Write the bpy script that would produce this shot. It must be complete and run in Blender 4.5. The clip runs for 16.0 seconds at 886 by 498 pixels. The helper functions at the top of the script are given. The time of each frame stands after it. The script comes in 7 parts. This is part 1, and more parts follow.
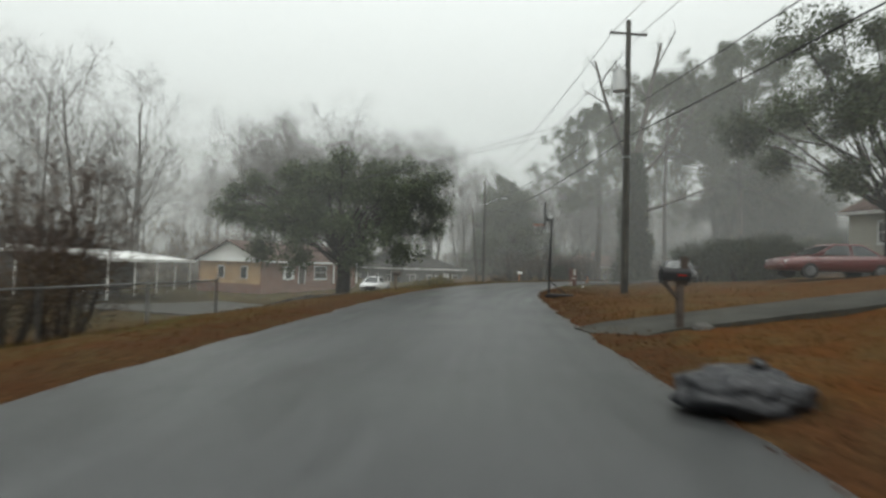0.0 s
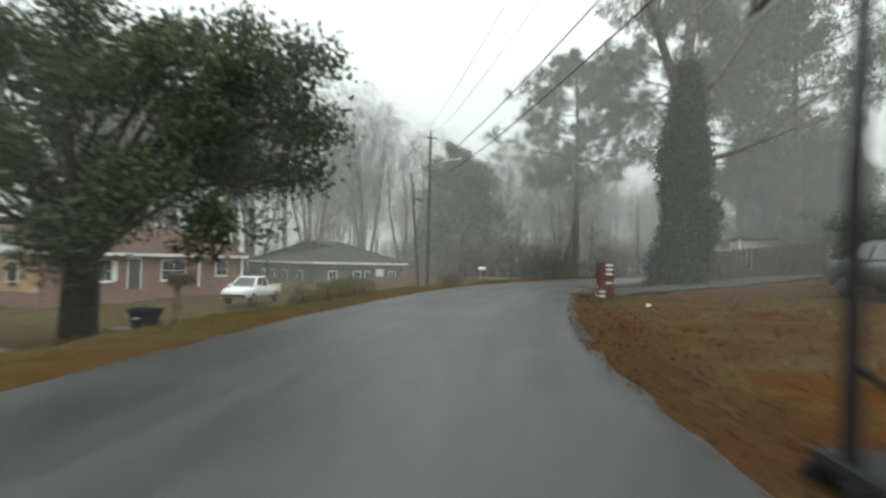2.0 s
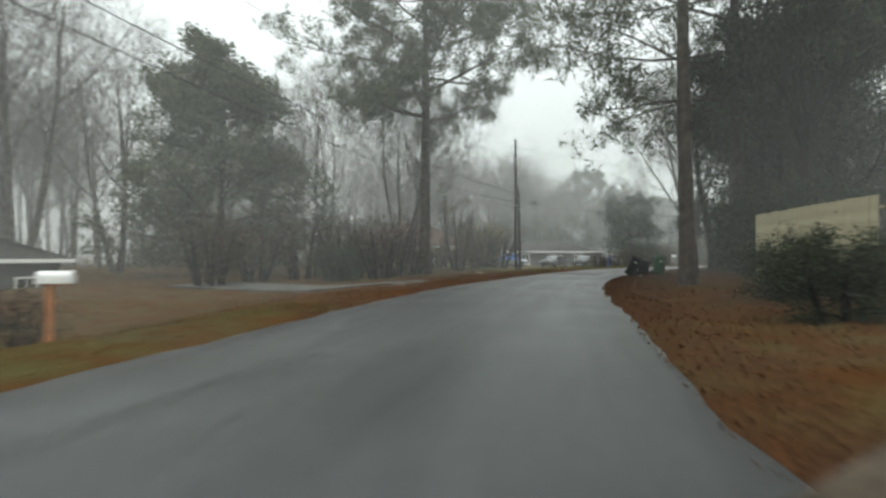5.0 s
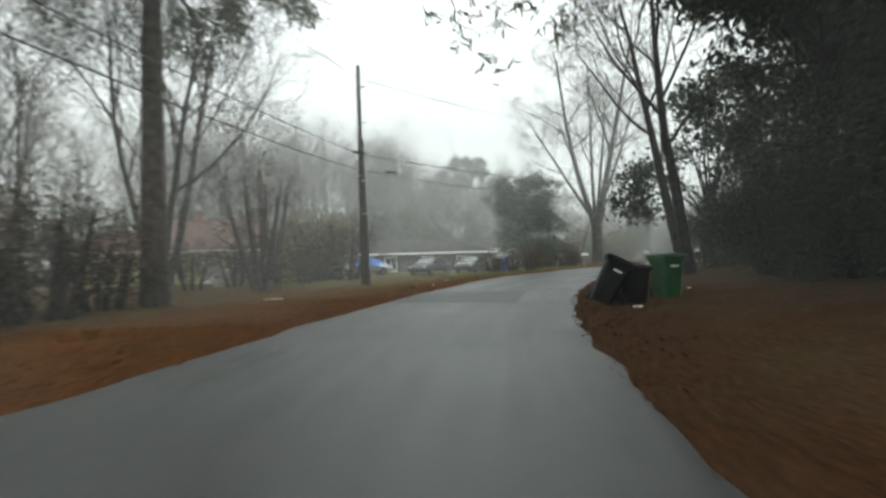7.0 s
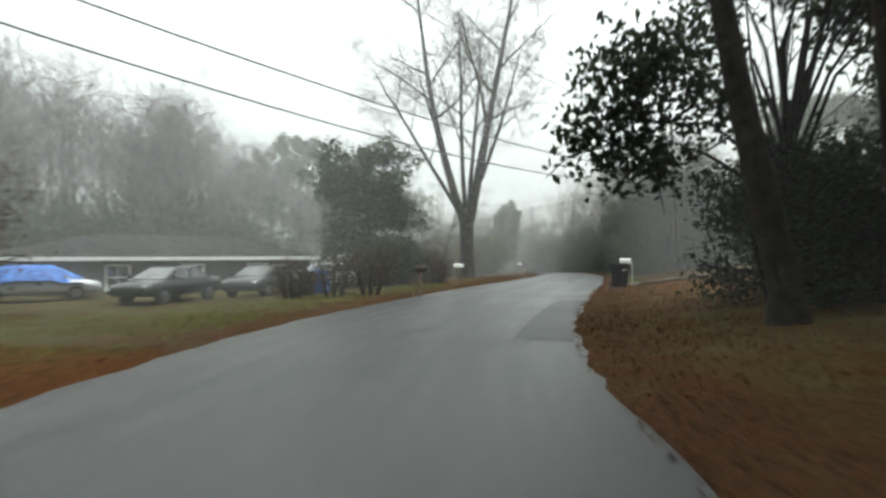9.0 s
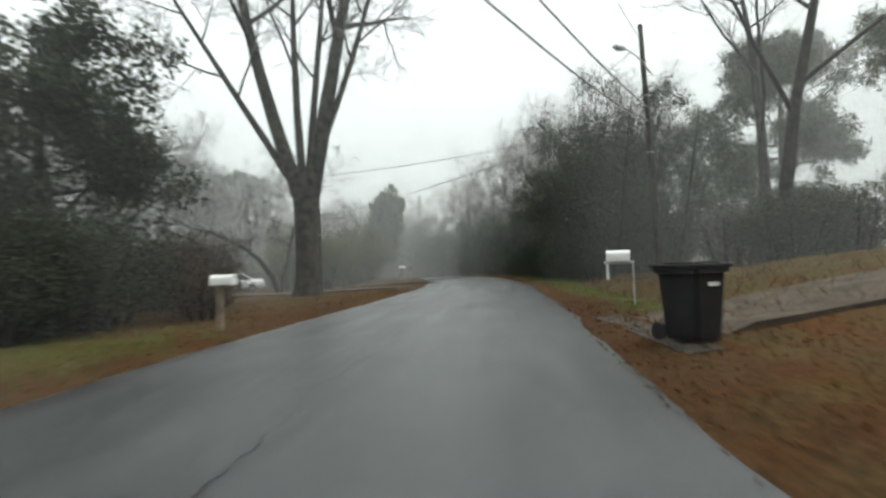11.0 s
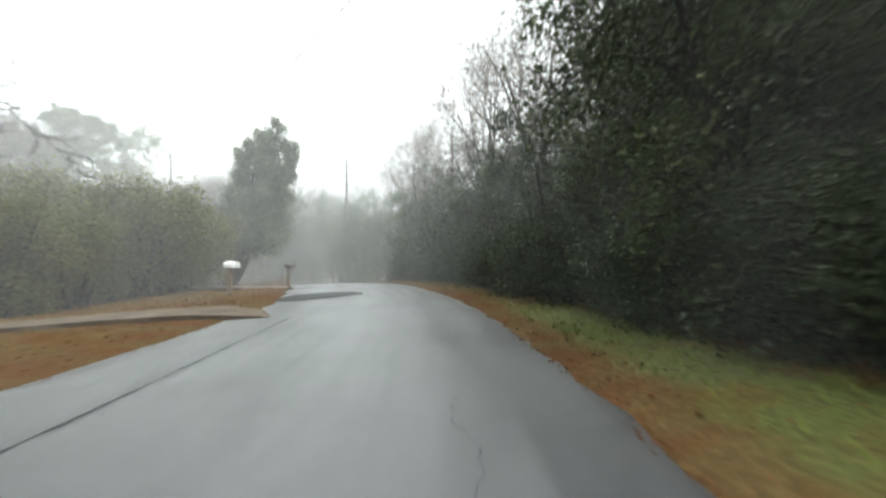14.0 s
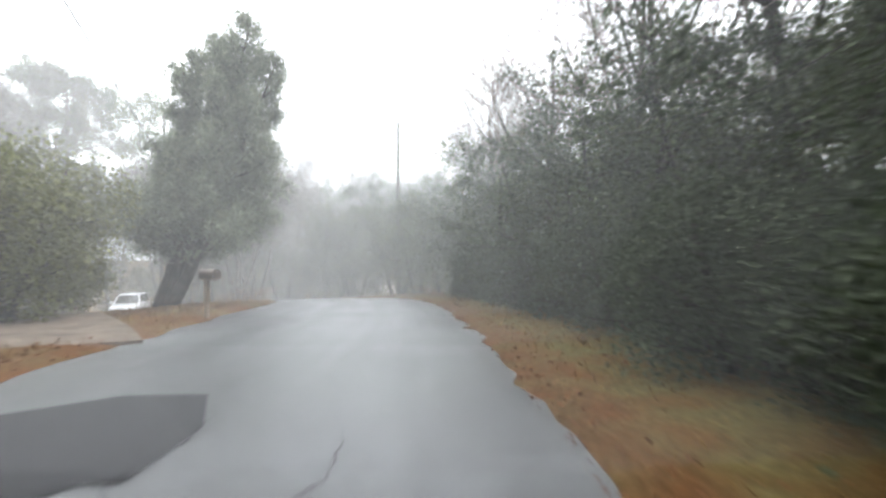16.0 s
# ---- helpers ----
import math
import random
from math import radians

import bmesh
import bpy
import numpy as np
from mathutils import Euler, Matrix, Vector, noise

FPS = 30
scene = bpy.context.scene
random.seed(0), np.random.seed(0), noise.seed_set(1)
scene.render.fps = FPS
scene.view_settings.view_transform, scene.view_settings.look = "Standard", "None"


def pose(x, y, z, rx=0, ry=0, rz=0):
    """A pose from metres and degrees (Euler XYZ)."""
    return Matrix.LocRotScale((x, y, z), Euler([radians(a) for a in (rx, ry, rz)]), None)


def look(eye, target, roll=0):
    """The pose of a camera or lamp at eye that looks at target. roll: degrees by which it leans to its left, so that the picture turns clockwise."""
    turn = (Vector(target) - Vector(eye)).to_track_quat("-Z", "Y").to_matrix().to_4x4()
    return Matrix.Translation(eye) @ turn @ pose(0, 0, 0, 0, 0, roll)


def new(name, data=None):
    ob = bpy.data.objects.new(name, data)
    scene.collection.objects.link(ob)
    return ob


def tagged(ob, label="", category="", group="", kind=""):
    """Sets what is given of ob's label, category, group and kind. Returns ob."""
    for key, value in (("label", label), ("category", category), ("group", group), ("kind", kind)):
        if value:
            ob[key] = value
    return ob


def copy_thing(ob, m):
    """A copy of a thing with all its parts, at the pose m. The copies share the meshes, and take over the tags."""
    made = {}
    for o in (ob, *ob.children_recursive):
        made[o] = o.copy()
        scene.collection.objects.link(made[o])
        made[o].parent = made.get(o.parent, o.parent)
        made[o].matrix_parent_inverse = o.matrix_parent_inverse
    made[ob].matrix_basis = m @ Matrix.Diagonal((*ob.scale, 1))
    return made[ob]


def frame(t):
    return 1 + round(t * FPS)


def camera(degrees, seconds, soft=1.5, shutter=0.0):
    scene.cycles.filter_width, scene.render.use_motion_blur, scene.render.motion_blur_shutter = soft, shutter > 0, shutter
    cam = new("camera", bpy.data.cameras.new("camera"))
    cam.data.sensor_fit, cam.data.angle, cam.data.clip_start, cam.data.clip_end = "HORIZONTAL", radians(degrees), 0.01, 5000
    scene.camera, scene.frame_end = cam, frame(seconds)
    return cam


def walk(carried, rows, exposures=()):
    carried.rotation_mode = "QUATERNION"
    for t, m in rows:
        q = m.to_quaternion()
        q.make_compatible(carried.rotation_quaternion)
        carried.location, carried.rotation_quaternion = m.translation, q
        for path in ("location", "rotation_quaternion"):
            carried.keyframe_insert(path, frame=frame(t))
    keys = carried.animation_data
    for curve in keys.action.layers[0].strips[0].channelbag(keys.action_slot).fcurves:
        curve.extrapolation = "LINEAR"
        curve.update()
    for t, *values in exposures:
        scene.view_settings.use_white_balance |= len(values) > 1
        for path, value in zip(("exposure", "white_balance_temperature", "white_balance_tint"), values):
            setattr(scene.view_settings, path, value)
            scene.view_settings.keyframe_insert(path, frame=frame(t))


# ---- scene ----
cam = camera(80.63, 16.0, soft=2.6, shutter=0.5)
PATH = [
    (0, (0.000, 0.000, 1.267), (0.000, 9.994, 1.615), 1.64),
    (0.5, (0.280, 5.136, 1.278), (0.422, 15.127, 1.673), 2.18),
    (1, (0.771, 10.283, 1.307), (1.063, 20.269, 1.749), 3.15),
    (1.5, (1.399, 15.382, 1.320), (1.958, 25.359, 1.694), 2.60),
    (2, (2.139, 20.624, 1.332), (3.084, 30.576, 1.571), 1.29),
    (2.5, (3.034, 25.718, 1.321), (4.406, 35.622, 1.469), 0.87),
    (3, (4.336, 31.000, 1.315), (6.190, 40.826, 1.392), 0.82),
    (3.5, (5.938, 36.046, 1.316), (8.341, 45.753, 1.318), -0.41),
    (4, (7.647, 40.725, 1.309), (10.554, 50.293, 1.391), -0.19),
    (4.2, (8.334, 42.518, 1.291), (11.447, 52.021, 1.345), 0.61),
    (4.7, (10.406, 47.046, 1.293), (13.982, 56.384, 1.366), 0.44),
    (5.25, (13.314, 51.818, 1.297), (17.357, 60.963, 1.420), 0.01),
    (5.8, (16.559, 56.382, 1.302), (21.090, 65.295, 1.474), -0.42),
    (6.3, (19.521, 60.362, 1.303), (24.564, 68.995, 1.496), -0.60),
    (6.5, (20.598, 61.887, 1.305), (25.823, 70.412, 1.462), -0.64),
    (7, (23.554, 65.824, 1.292), (29.359, 73.965, 1.432), -1.54),
    (7.5, (26.732, 69.536, 1.275), (33.067, 77.272, 1.407), -3.29),
    (8, (30.188, 73.161, 1.300), (37.040, 80.441, 1.533), -2.64),
    (8.5, (33.973, 76.405, 1.299), (41.376, 83.125, 1.501), -1.43),
    (9, (37.678, 79.273, 1.298), (45.533, 85.457, 1.557), -0.45),
    (9.2, (39.182, 80.273, 1.296), (47.213, 86.229, 1.491), -1.30),
    (9.7, (42.982, 82.769, 1.298), (51.373, 88.204, 1.504), -1.43),
    (10.25, (47.289, 84.997, 1.302), (55.970, 89.955, 1.538), -1.76),
    (10.8, (51.642, 86.847, 1.306), (60.543, 91.397, 1.572), -2.09),
    (11.3, (55.563, 88.341, 1.308), (64.631, 92.549, 1.585), -2.22),
    (11.5, (57.146, 88.943, 1.302), (66.286, 92.989, 1.612), -2.12),
    (12, (60.998, 90.368, 1.317), (70.272, 94.094, 1.634), -1.67),
    (12.5, (64.668, 91.577, 1.313), (73.968, 95.246, 1.553), -1.24),
    (13, (68.329, 92.825, 1.296), (77.631, 96.491, 1.518), -0.81),
    (13.5, (72.038, 94.211, 1.302), (81.332, 97.893, 1.557), -0.20),
    (14, (75.830, 95.495, 1.301), (85.084, 99.282, 1.457), -0.31),
    (14.5, (79.668, 96.920, 1.292), (88.821, 100.944, 1.427), -0.33),
    (15, (83.389, 98.602, 1.285), (92.359, 103.018, 1.507), 0.10),
    (15.5, (86.708, 100.134, 1.290), (95.486, 104.924, 1.398), -0.00),
    (16, (89.871, 101.806, 1.296), (98.426, 106.981, 1.462), 0.03),
]
# seconds, stops, kelvin, tint
EXPOSURES = [(0.0, 0.15, 6450, 9), (1.5, 0.35, 6430, 9), (2.5, 0.7, 6330, 7), (4.0, 0.65, 6330, 7), (6.5, 0.8, 6320, 7), (9.0, 0.9, 6340, 8), (11.5, 0.7, 6340, 8),
             (12.5, 0.95, 6330, 8), (13.5, 1.5, 6300, 8), (14.5, 2.0, 6250, 12), (16.0, 2.15, 6150, 16)]
walk(cam, [(t, look(eye, target, roll)) for t, eye, target, roll in PATH], EXPOSURES)

# many thin see-through haze sheets lie one behind another
scene.cycles.transparent_max_bounces = 72

# ---- sky and light: thick fog, white overcast ----
world = bpy.data.worlds.new("world")
scene.world = world
world.use_nodes = True
nt = world.node_tree
bg = nt.nodes["Background"]
sky = nt.nodes.new("ShaderNodeTexSky")
sky.sky_type, sky.sun_disc = "NISHITA", False
sky.sun_elevation, sky.sun_rotation = radians(38), radians(200)
sky.air_density, sky.dust_density = 1.0, 6.0
dim = nt.nodes.new("ShaderNodeVectorMath")
dim.operation = "SCALE"
dim.inputs["Scale"].default_value = 0.08
nt.links.new(sky.outputs[0], dim.inputs[0])
tc = nt.nodes.new("ShaderNodeTexCoord")
sep = nt.nodes.new("ShaderNodeSeparateXYZ")
nt.links.new(tc.outputs["Generated"], sep.inputs[0])
ramp = nt.nodes.new("ShaderNodeValToRGB")
ramp.color_ramp.elements[0].position, ramp.color_ramp.elements[0].color = 0.0, (0.50, 0.53, 0.505, 1)
ramp.color_ramp.elements[1].position, ramp.color_ramp.elements[1].color = 0.55, (1.02, 1.07, 1.035, 1)
mid = ramp.color_ramp.elements.new(0.16)
mid.color = (0.66, 0.70, 0.67, 1)
nt.links.new(sep.outputs["Z"], ramp.inputs[0])
mixw = nt.nodes.new("ShaderNodeMix")
mixw.data_type = "RGBA"
mixw.inputs[0].default_value = 0.94
nt.links.new(dim.outputs[0], mixw.inputs[6])
nt.links.new(ramp.outputs[0], mixw.inputs[7])
nt.links.new(mixw.outputs[2], bg.inputs[0])
bg.inputs[1].default_value = 1.0
sun = new("sun", bpy.data.lights.new("sun", "SUN"))
sun.data.energy, sun.data.angle, sun.data.color = 1.4, radians(60), (1.0, 0.97, 0.93)
sun.matrix_world = look((0, 0, 50), (-10, 18, 0))


# ---- materials ----
def mat(name, base, rough=0.8, metal=0.0, var=0.25, scale=3.0, fine=60.0, bump=0.3, bump_d=0.01, spec=0.5, second=None, coat=0.0, island=0.0):
    m = bpy.data.materials.new(name)
    m.use_nodes = True
    n, l = m.node_tree.nodes, m.node_tree.links
    b = n["Principled BSDF"]
    b.inputs["Roughness"].default_value, b.inputs["Metallic"].default_value = rough, metal
    b.inputs["Specular IOR Level"].default_value = spec
    b.inputs["Coat Weight"].default_value = coat
    co = n.new("ShaderNodeTexCoord")
    na, nb = n.new("ShaderNodeTexNoise"), n.new("ShaderNodeTexNoise")
    na.inputs["Scale"].default_value, na.inputs["Detail"].default_value = scale, 6
    nb.inputs["Scale"].default_value, nb.inputs["Detail"].default_value = fine, 4
    for q in (na, nb):
        l.new(co.outputs["Object"], q.inputs["Vector"])
    r = n.new("ShaderNodeValToRGB")
    lo = second if second else tuple(c * (1 - var) for c in base)
    hi = base if second else tuple(min(1, c * (1 + var)) for c in base)
    r.color_ramp.elements[0].position, r.color_ramp.elements[0].color = 0.32, (*lo, 1)
    r.color_ramp.elements[1].position, r.color_ramp.elements[1].color = 0.68, (*hi, 1)
    l.new(na.outputs[0], r.inputs[0])
    out = r.outputs[0]
    mx = n.new("ShaderNodeMix")
    mx.data_type, mx.blend_type = "RGBA", "OVERLAY"
    mx.inputs[0].default_value = 0.35
    l.new(out, mx.inputs[6])
    l.new(nb.outputs[0], mx.inputs[7])
    out = mx.outputs[2]
    if island:
        g = n.new("ShaderNodeNewGeometry")
        hs = n.new("ShaderNodeHueSaturation")
        mr = n.new("ShaderNodeMapRange")
        mr.inputs[3].default_value, mr.inputs[4].default_value = 1 - island, 1 + island
        l.new(g.outputs["Random Per Island"], mr.inputs[0])
        l.new(mr.outputs[0], hs.inputs["Value"])
        l.new(out, hs.inputs["Color"])
        out = hs.outputs[0]
    l.new(out, b.inputs["Base Color"])
    if bump:
        bp = n.new("ShaderNodeBump")
        bp.inputs["Strength"].default_value, bp.inputs["Distance"].default_value = bump, bump_d
        l.new(nb.outputs[0], bp.inputs["Height"])
        l.new(bp.outputs[0], b.inputs["Normal"])
    return m


def leaf_mat(name, a, c, rough=0.5, spec=0.2, thin=0.3):
    """Leaves: colour differs from leaf to leaf, a little light comes through."""
    m = bpy.data.materials.new(name)
    m.use_nodes = True
    n, l = m.node_tree.nodes, m.node_tree.links
    b = n["Principled BSDF"]
    g = n.new("ShaderNodeNewGeometry")
    co = n.new("ShaderNodeTexCoord")
    no = n.new("ShaderNodeTexNoise")
    no.inputs["Scale"].default_value = 0.5
    l.new(co.outputs["Object"], no.inputs["Vector"])
    ad = n.new("ShaderNodeMath")
    ad.operation = "MULTIPLY_ADD"
    ad.inputs[1].default_value = 0.6
    l.new(g.outputs["Random Per Island"], ad.inputs[0])
    hf = n.new("ShaderNodeMath")
    hf.operation = "MULTIPLY"
    hf.inputs[1].default_value = 0.5
    l.new(no.outputs[0], hf.inputs[0])
    l.new(hf.outputs[0], ad.inputs[2])
    r = n.new("ShaderNodeValToRGB")
    r.color_ramp.elements[0].position, r.color_ramp.elements[0].color = 0.1, (*a, 1)
    r.color_ramp.elements[1].position, r.color_ramp.elements[1].color = 0.85, (*c, 1)
    l.new(ad.outputs[0], r.inputs[0])
    l.new(r.outputs[0], b.inputs["Base Color"])
    b.inputs["Roughness"].default_value = rough
    b.inputs["Specular IOR Level"].default_value = spec
    b.inputs["Transmission Weight"].default_value = 0.0
    tr = n.new("ShaderNodeBsdfTranslucent")
    l.new(r.outputs[0], tr.inputs[0])
    ms = n.new("ShaderNodeMixShader")
    ms.inputs[0].default_value = thin
    l.new(b.outputs[0], ms.inputs[1])
    l.new(tr.outputs[0], ms.inputs[2])
    l.new(ms.outputs[0], n["Material Output"].inputs[0])
    return m


def brick_mat(name, a, c, mortar):
    m = bpy.data.materials.new(name)
    m.use_nodes = True
    n, l = m.node_tree.nodes, m.node_tree.links
    b = n["Principled BSDF"]
    b.inputs["Roughness"].default_value = 0.85
    co = n.new("ShaderNodeTexCoord")
    mp = n.new("ShaderNodeVectorMath")
    mp.operation = "MULTIPLY_ADD"
    sx = n.new("ShaderNodeSeparateXYZ")
    cx = n.new("ShaderNodeCombineXYZ")
    ad = n.new("ShaderNodeMath")
    l.new(co.outputs["Object"], sx.inputs[0])
    l.new(sx.outputs[0], ad.inputs[0])
    l.new(sx.outputs[1], ad.inputs[1])
    l.new(ad.outputs[0], cx.inputs[0])
    l.new(sx.outputs[2], cx.inputs[1])
    t = n.new("ShaderNodeTexBrick")
    t.inputs["Scale"].default_value = 1.0
    t.inputs["Brick Width"].default_value, t.inputs["Row Height"].default_value = 0.215, 0.075
    t.inputs["Mortar Size"].default_value = 0.008
    t.inputs["Color1"].default_value, t.inputs["Color2"].default_value, t.inputs["Mortar"].default_value = (*a, 1), (*c, 1), (*mortar, 1)
    l.new(cx.outputs[0], t.inputs["Vector"])
    no = n.new("ShaderNodeTexNoise")
    no.inputs["Scale"].default_value, no.inputs["Detail"].default_value = 1.2, 5
    l.new(co.outputs["Object"], no.inputs["Vector"])
    mx = n.new("ShaderNodeMix")
    mx.data_type, mx.blend_type = "RGBA", "OVERLAY"
    mx.inputs[0].default_value = 0.4
    l.new(t.outputs[0], mx.inputs[6])
    l.new(no.outputs[0], mx.inputs[7])
    l.new(mx.outputs[2], b.inputs["Base Color"])
    bp = n.new("ShaderNodeBump")
    bp.inputs["Strength"].default_value, bp.inputs["Distance"].default_value = 0.6, 0.008
    l.new(t.outputs["Fac"], bp.inputs["Height"])
    bp.invert = True
    l.new(bp.outputs[0], b.inputs["Normal"])
    return m


def ground_mat():
    """Winter verge: dry grass, leaf litter, moss-green grass where the sheet's own attribute says so."""
    m = bpy.data.materials.new("winter_verge")
    m.use_nodes = True
    n, l = m.node_tree.nodes, m.node_tree.links
    b = n["Principled BSDF"]
    b.inputs["Roughness"].default_value = 0.95
    b.inputs["Specular IOR Level"].default_value = 0.06
    co = n.new("ShaderNodeTexCoord")

    def nz(s, d=6):
        q = n.new("ShaderNodeTexNoise")
        q.inputs["Scale"].default_value, q.inputs["Detail"].default_value = s, d
        l.new(co.outputs["Object"], q.inputs["Vector"])
        return q.outputs[0]

    def mixc(f, a, c):
        q = n.new("ShaderNodeMix")
        q.data_type = "RGBA"
        l.new(f, q.inputs[0])
        for s, v in ((6, a), (7, c)):
            if isinstance(v, tuple):
                q.inputs[s].default_value = (*v, 1)
            else:
                l.new(v, q.inputs[s])
        return q.outputs[2]

    def ramp(f, p, q):
        r = n.new("ShaderNodeMapRange")
        r.inputs[1].default_value, r.inputs[2].default_value = p, q
        l.new(f, r.inputs[0])
        return r.outputs[0]

    def att(name):
        a = n.new("ShaderNodeAttribute")
        a.attribute_name = name
        return a.outputs["Fac"]

    def mul(a, c):
        q = n.new("ShaderNodeMath")
        q.operation = "MULTIPLY_ADD"
        q.use_clamp = True
        l.new(a, q.inputs[0])
        q.inputs[1].default_value = 1.0
        h = n.new("ShaderNodeMath")
        h.operation = "MULTIPLY_ADD"
        l.new(c, h.inputs[0])
        h.inputs[1].default_value, h.inputs[2].default_value = 1.2, -0.6
        l.new(h.outputs[0], q.inputs[2])
        return q.outputs[0]

    big, med, fin, vf = nz(0.22), nz(1.3), nz(14.0), nz(70.0, 3)
    dry = mixc(ramp(fin, 0.3, 0.7), (0.032, 0.023, 0.009), (0.088, 0.062, 0.024))
    rust = mixc(ramp(vf, 0.3, 0.7), (0.026, 0.012, 0.004), (0.088, 0.038, 0.010))
    col = mixc(ramp(med, 0.38, 0.62), dry, rust)
    grn = mixc(ramp(fin, 0.3, 0.7), (0.026, 0.033, 0.011), (0.068, 0.080, 0.024))
    col = mixc(mul(att("grass"), big), col, grn)
    lit = mixc(ramp(fin, 0.35, 0.65), (0.022, 0.011, 0.006), (0.066, 0.032, 0.015))
    col = mixc(mul(att("litter"), med), col, lit)
    fresh = mixc(ramp(fin, 0.35, 0.65), (0.036, 0.014, 0.004), (0.118, 0.046, 0.011))
    col = mixc(mul(att("rusty"), med), col, fresh)
    l.new(col, b.inputs["Base Color"])
    bp = n.new("ShaderNodeBump")
    bp.inputs["Strength"].default_value, bp.inputs["Distance"].default_value = 0.8, 0.04
    l.new(fin, bp.inputs["Height"])
    l.new(bp.outputs[0], b.inputs["Normal"])
    return m


def asphalt_mat(name, dark, light, rough, spec=0.5):
    """Worn asphalt: blotches, streaks along the lane, paler wheel tracks (from the sheet's own lane coordinates) and stony grain."""
    m = bpy.data.materials.new(name)
    m.use_nodes = True
    n, l = m.node_tree.nodes, m.node_tree.links
    b = n["Principled BSDF"]
    b.inputs["Specular IOR Level"].default_value = spec
    co = n.new("ShaderNodeTexCoord")

    def nz(s, d=6, src=None):
        q = n.new("ShaderNodeTexNoise")
        q.inputs["Scale"].default_value, q.inputs["Detail"].default_value = s, d
        l.new(src or co.outputs["Object"], q.inputs["Vector"])
        return q.outputs[0]

    def calc(op, x, y, z=0.0):
        q = n.new("ShaderNodeMath")
        q.operation = op
        for i, v in enumerate((x, y, z)):
            if isinstance(v, float):
                q.inputs[i].default_value = v
            else:
                l.new(v, q.inputs[i])
        return q.outputs[0]

    lane = n.new("ShaderNodeAttribute")
    lane.attribute_name = "lane"
    sx = n.new("ShaderNodeSeparateXYZ")
    l.new(lane.outputs["Vector"], sx.inputs[0])
    cx = n.new("ShaderNodeCombineXYZ")
    l.new(calc("MULTIPLY", sx.outputs[0], 2.2), cx.inputs[0])
    l.new(calc("MULTIPLY", sx.outputs[1], 0.16), cx.inputs[1])
    streak = nz(1.0, 7, cx.outputs[0])
    tracks = calc("ABSOLUTE", calc("SINE", calc("MULTIPLY", sx.outputs[0], 1.9), 0.0), 0.0)
    a, c, f, g = nz(0.35, 8), nz(5.0, 5), nz(140.0, 2), nz(38.0, 4)
    fac = calc("ADD", calc("MULTIPLY", a, 0.5), calc("MULTIPLY", streak, 0.5))
    fac = calc("ADD", fac, calc("MULTIPLY_ADD", tracks, 0.10, -0.05))
    r = n.new("ShaderNodeValToRGB")
    r.color_ramp.elements[0].position, r.color_ramp.elements[0].color = 0.34, (*dark, 1)
    r.color_ramp.elements[1].position, r.color_ramp.elements[1].color = 0.66, (*light, 1)
    l.new(fac, r.inputs[0])
    out = r.outputs[0]
    for src, amount in ((c, 0.35), (g, 0.4), (f, 0.5)):
        mx = n.new("ShaderNodeMix")
        mx.data_type, mx.blend_type = "RGBA", "OVERLAY"
        mx.inputs[0].default_value = amount
        l.new(out, mx.inputs[6])
        l.new(src, mx.inputs[7])
        out = mx.outputs[2]
    l.new(out, b.inputs["Base Color"])
    mr = n.new("ShaderNodeMapRange")
    mr.inputs[1].default_value, mr.inputs[2].default_value, mr.inputs[3].default_value, mr.inputs[4].default_value = 0.35, 0.65, rough - 0.06, rough + 0.08
    l.new(fac, mr.inputs[0])
    l.new(mr.outputs[0], b.inputs["Roughness"])
    bp = n.new("ShaderNodeBump")
    bp.inputs["Strength"].default_value, bp.inputs["Distance"].default_value = 0.5, 0.006
    l.new(f, bp.inputs["Height"])
    l.new(bp.outputs[0], b.inputs["Normal"])
    return m


def glass_mat(name, tint, rough=0.06):
    m = bpy.data.materials.new(name)
    m.use_nodes = True
    b = m.node_tree.nodes["Principled BSDF"]
    b.inputs["Base Color"].default_value = (*tint, 1)
    b.inputs["Roughness"].default_value = rough
    b.inputs["Specular IOR Level"].default_value = 0.7
    b.inputs["Coat Weight"].default_value = 0.5
    return m


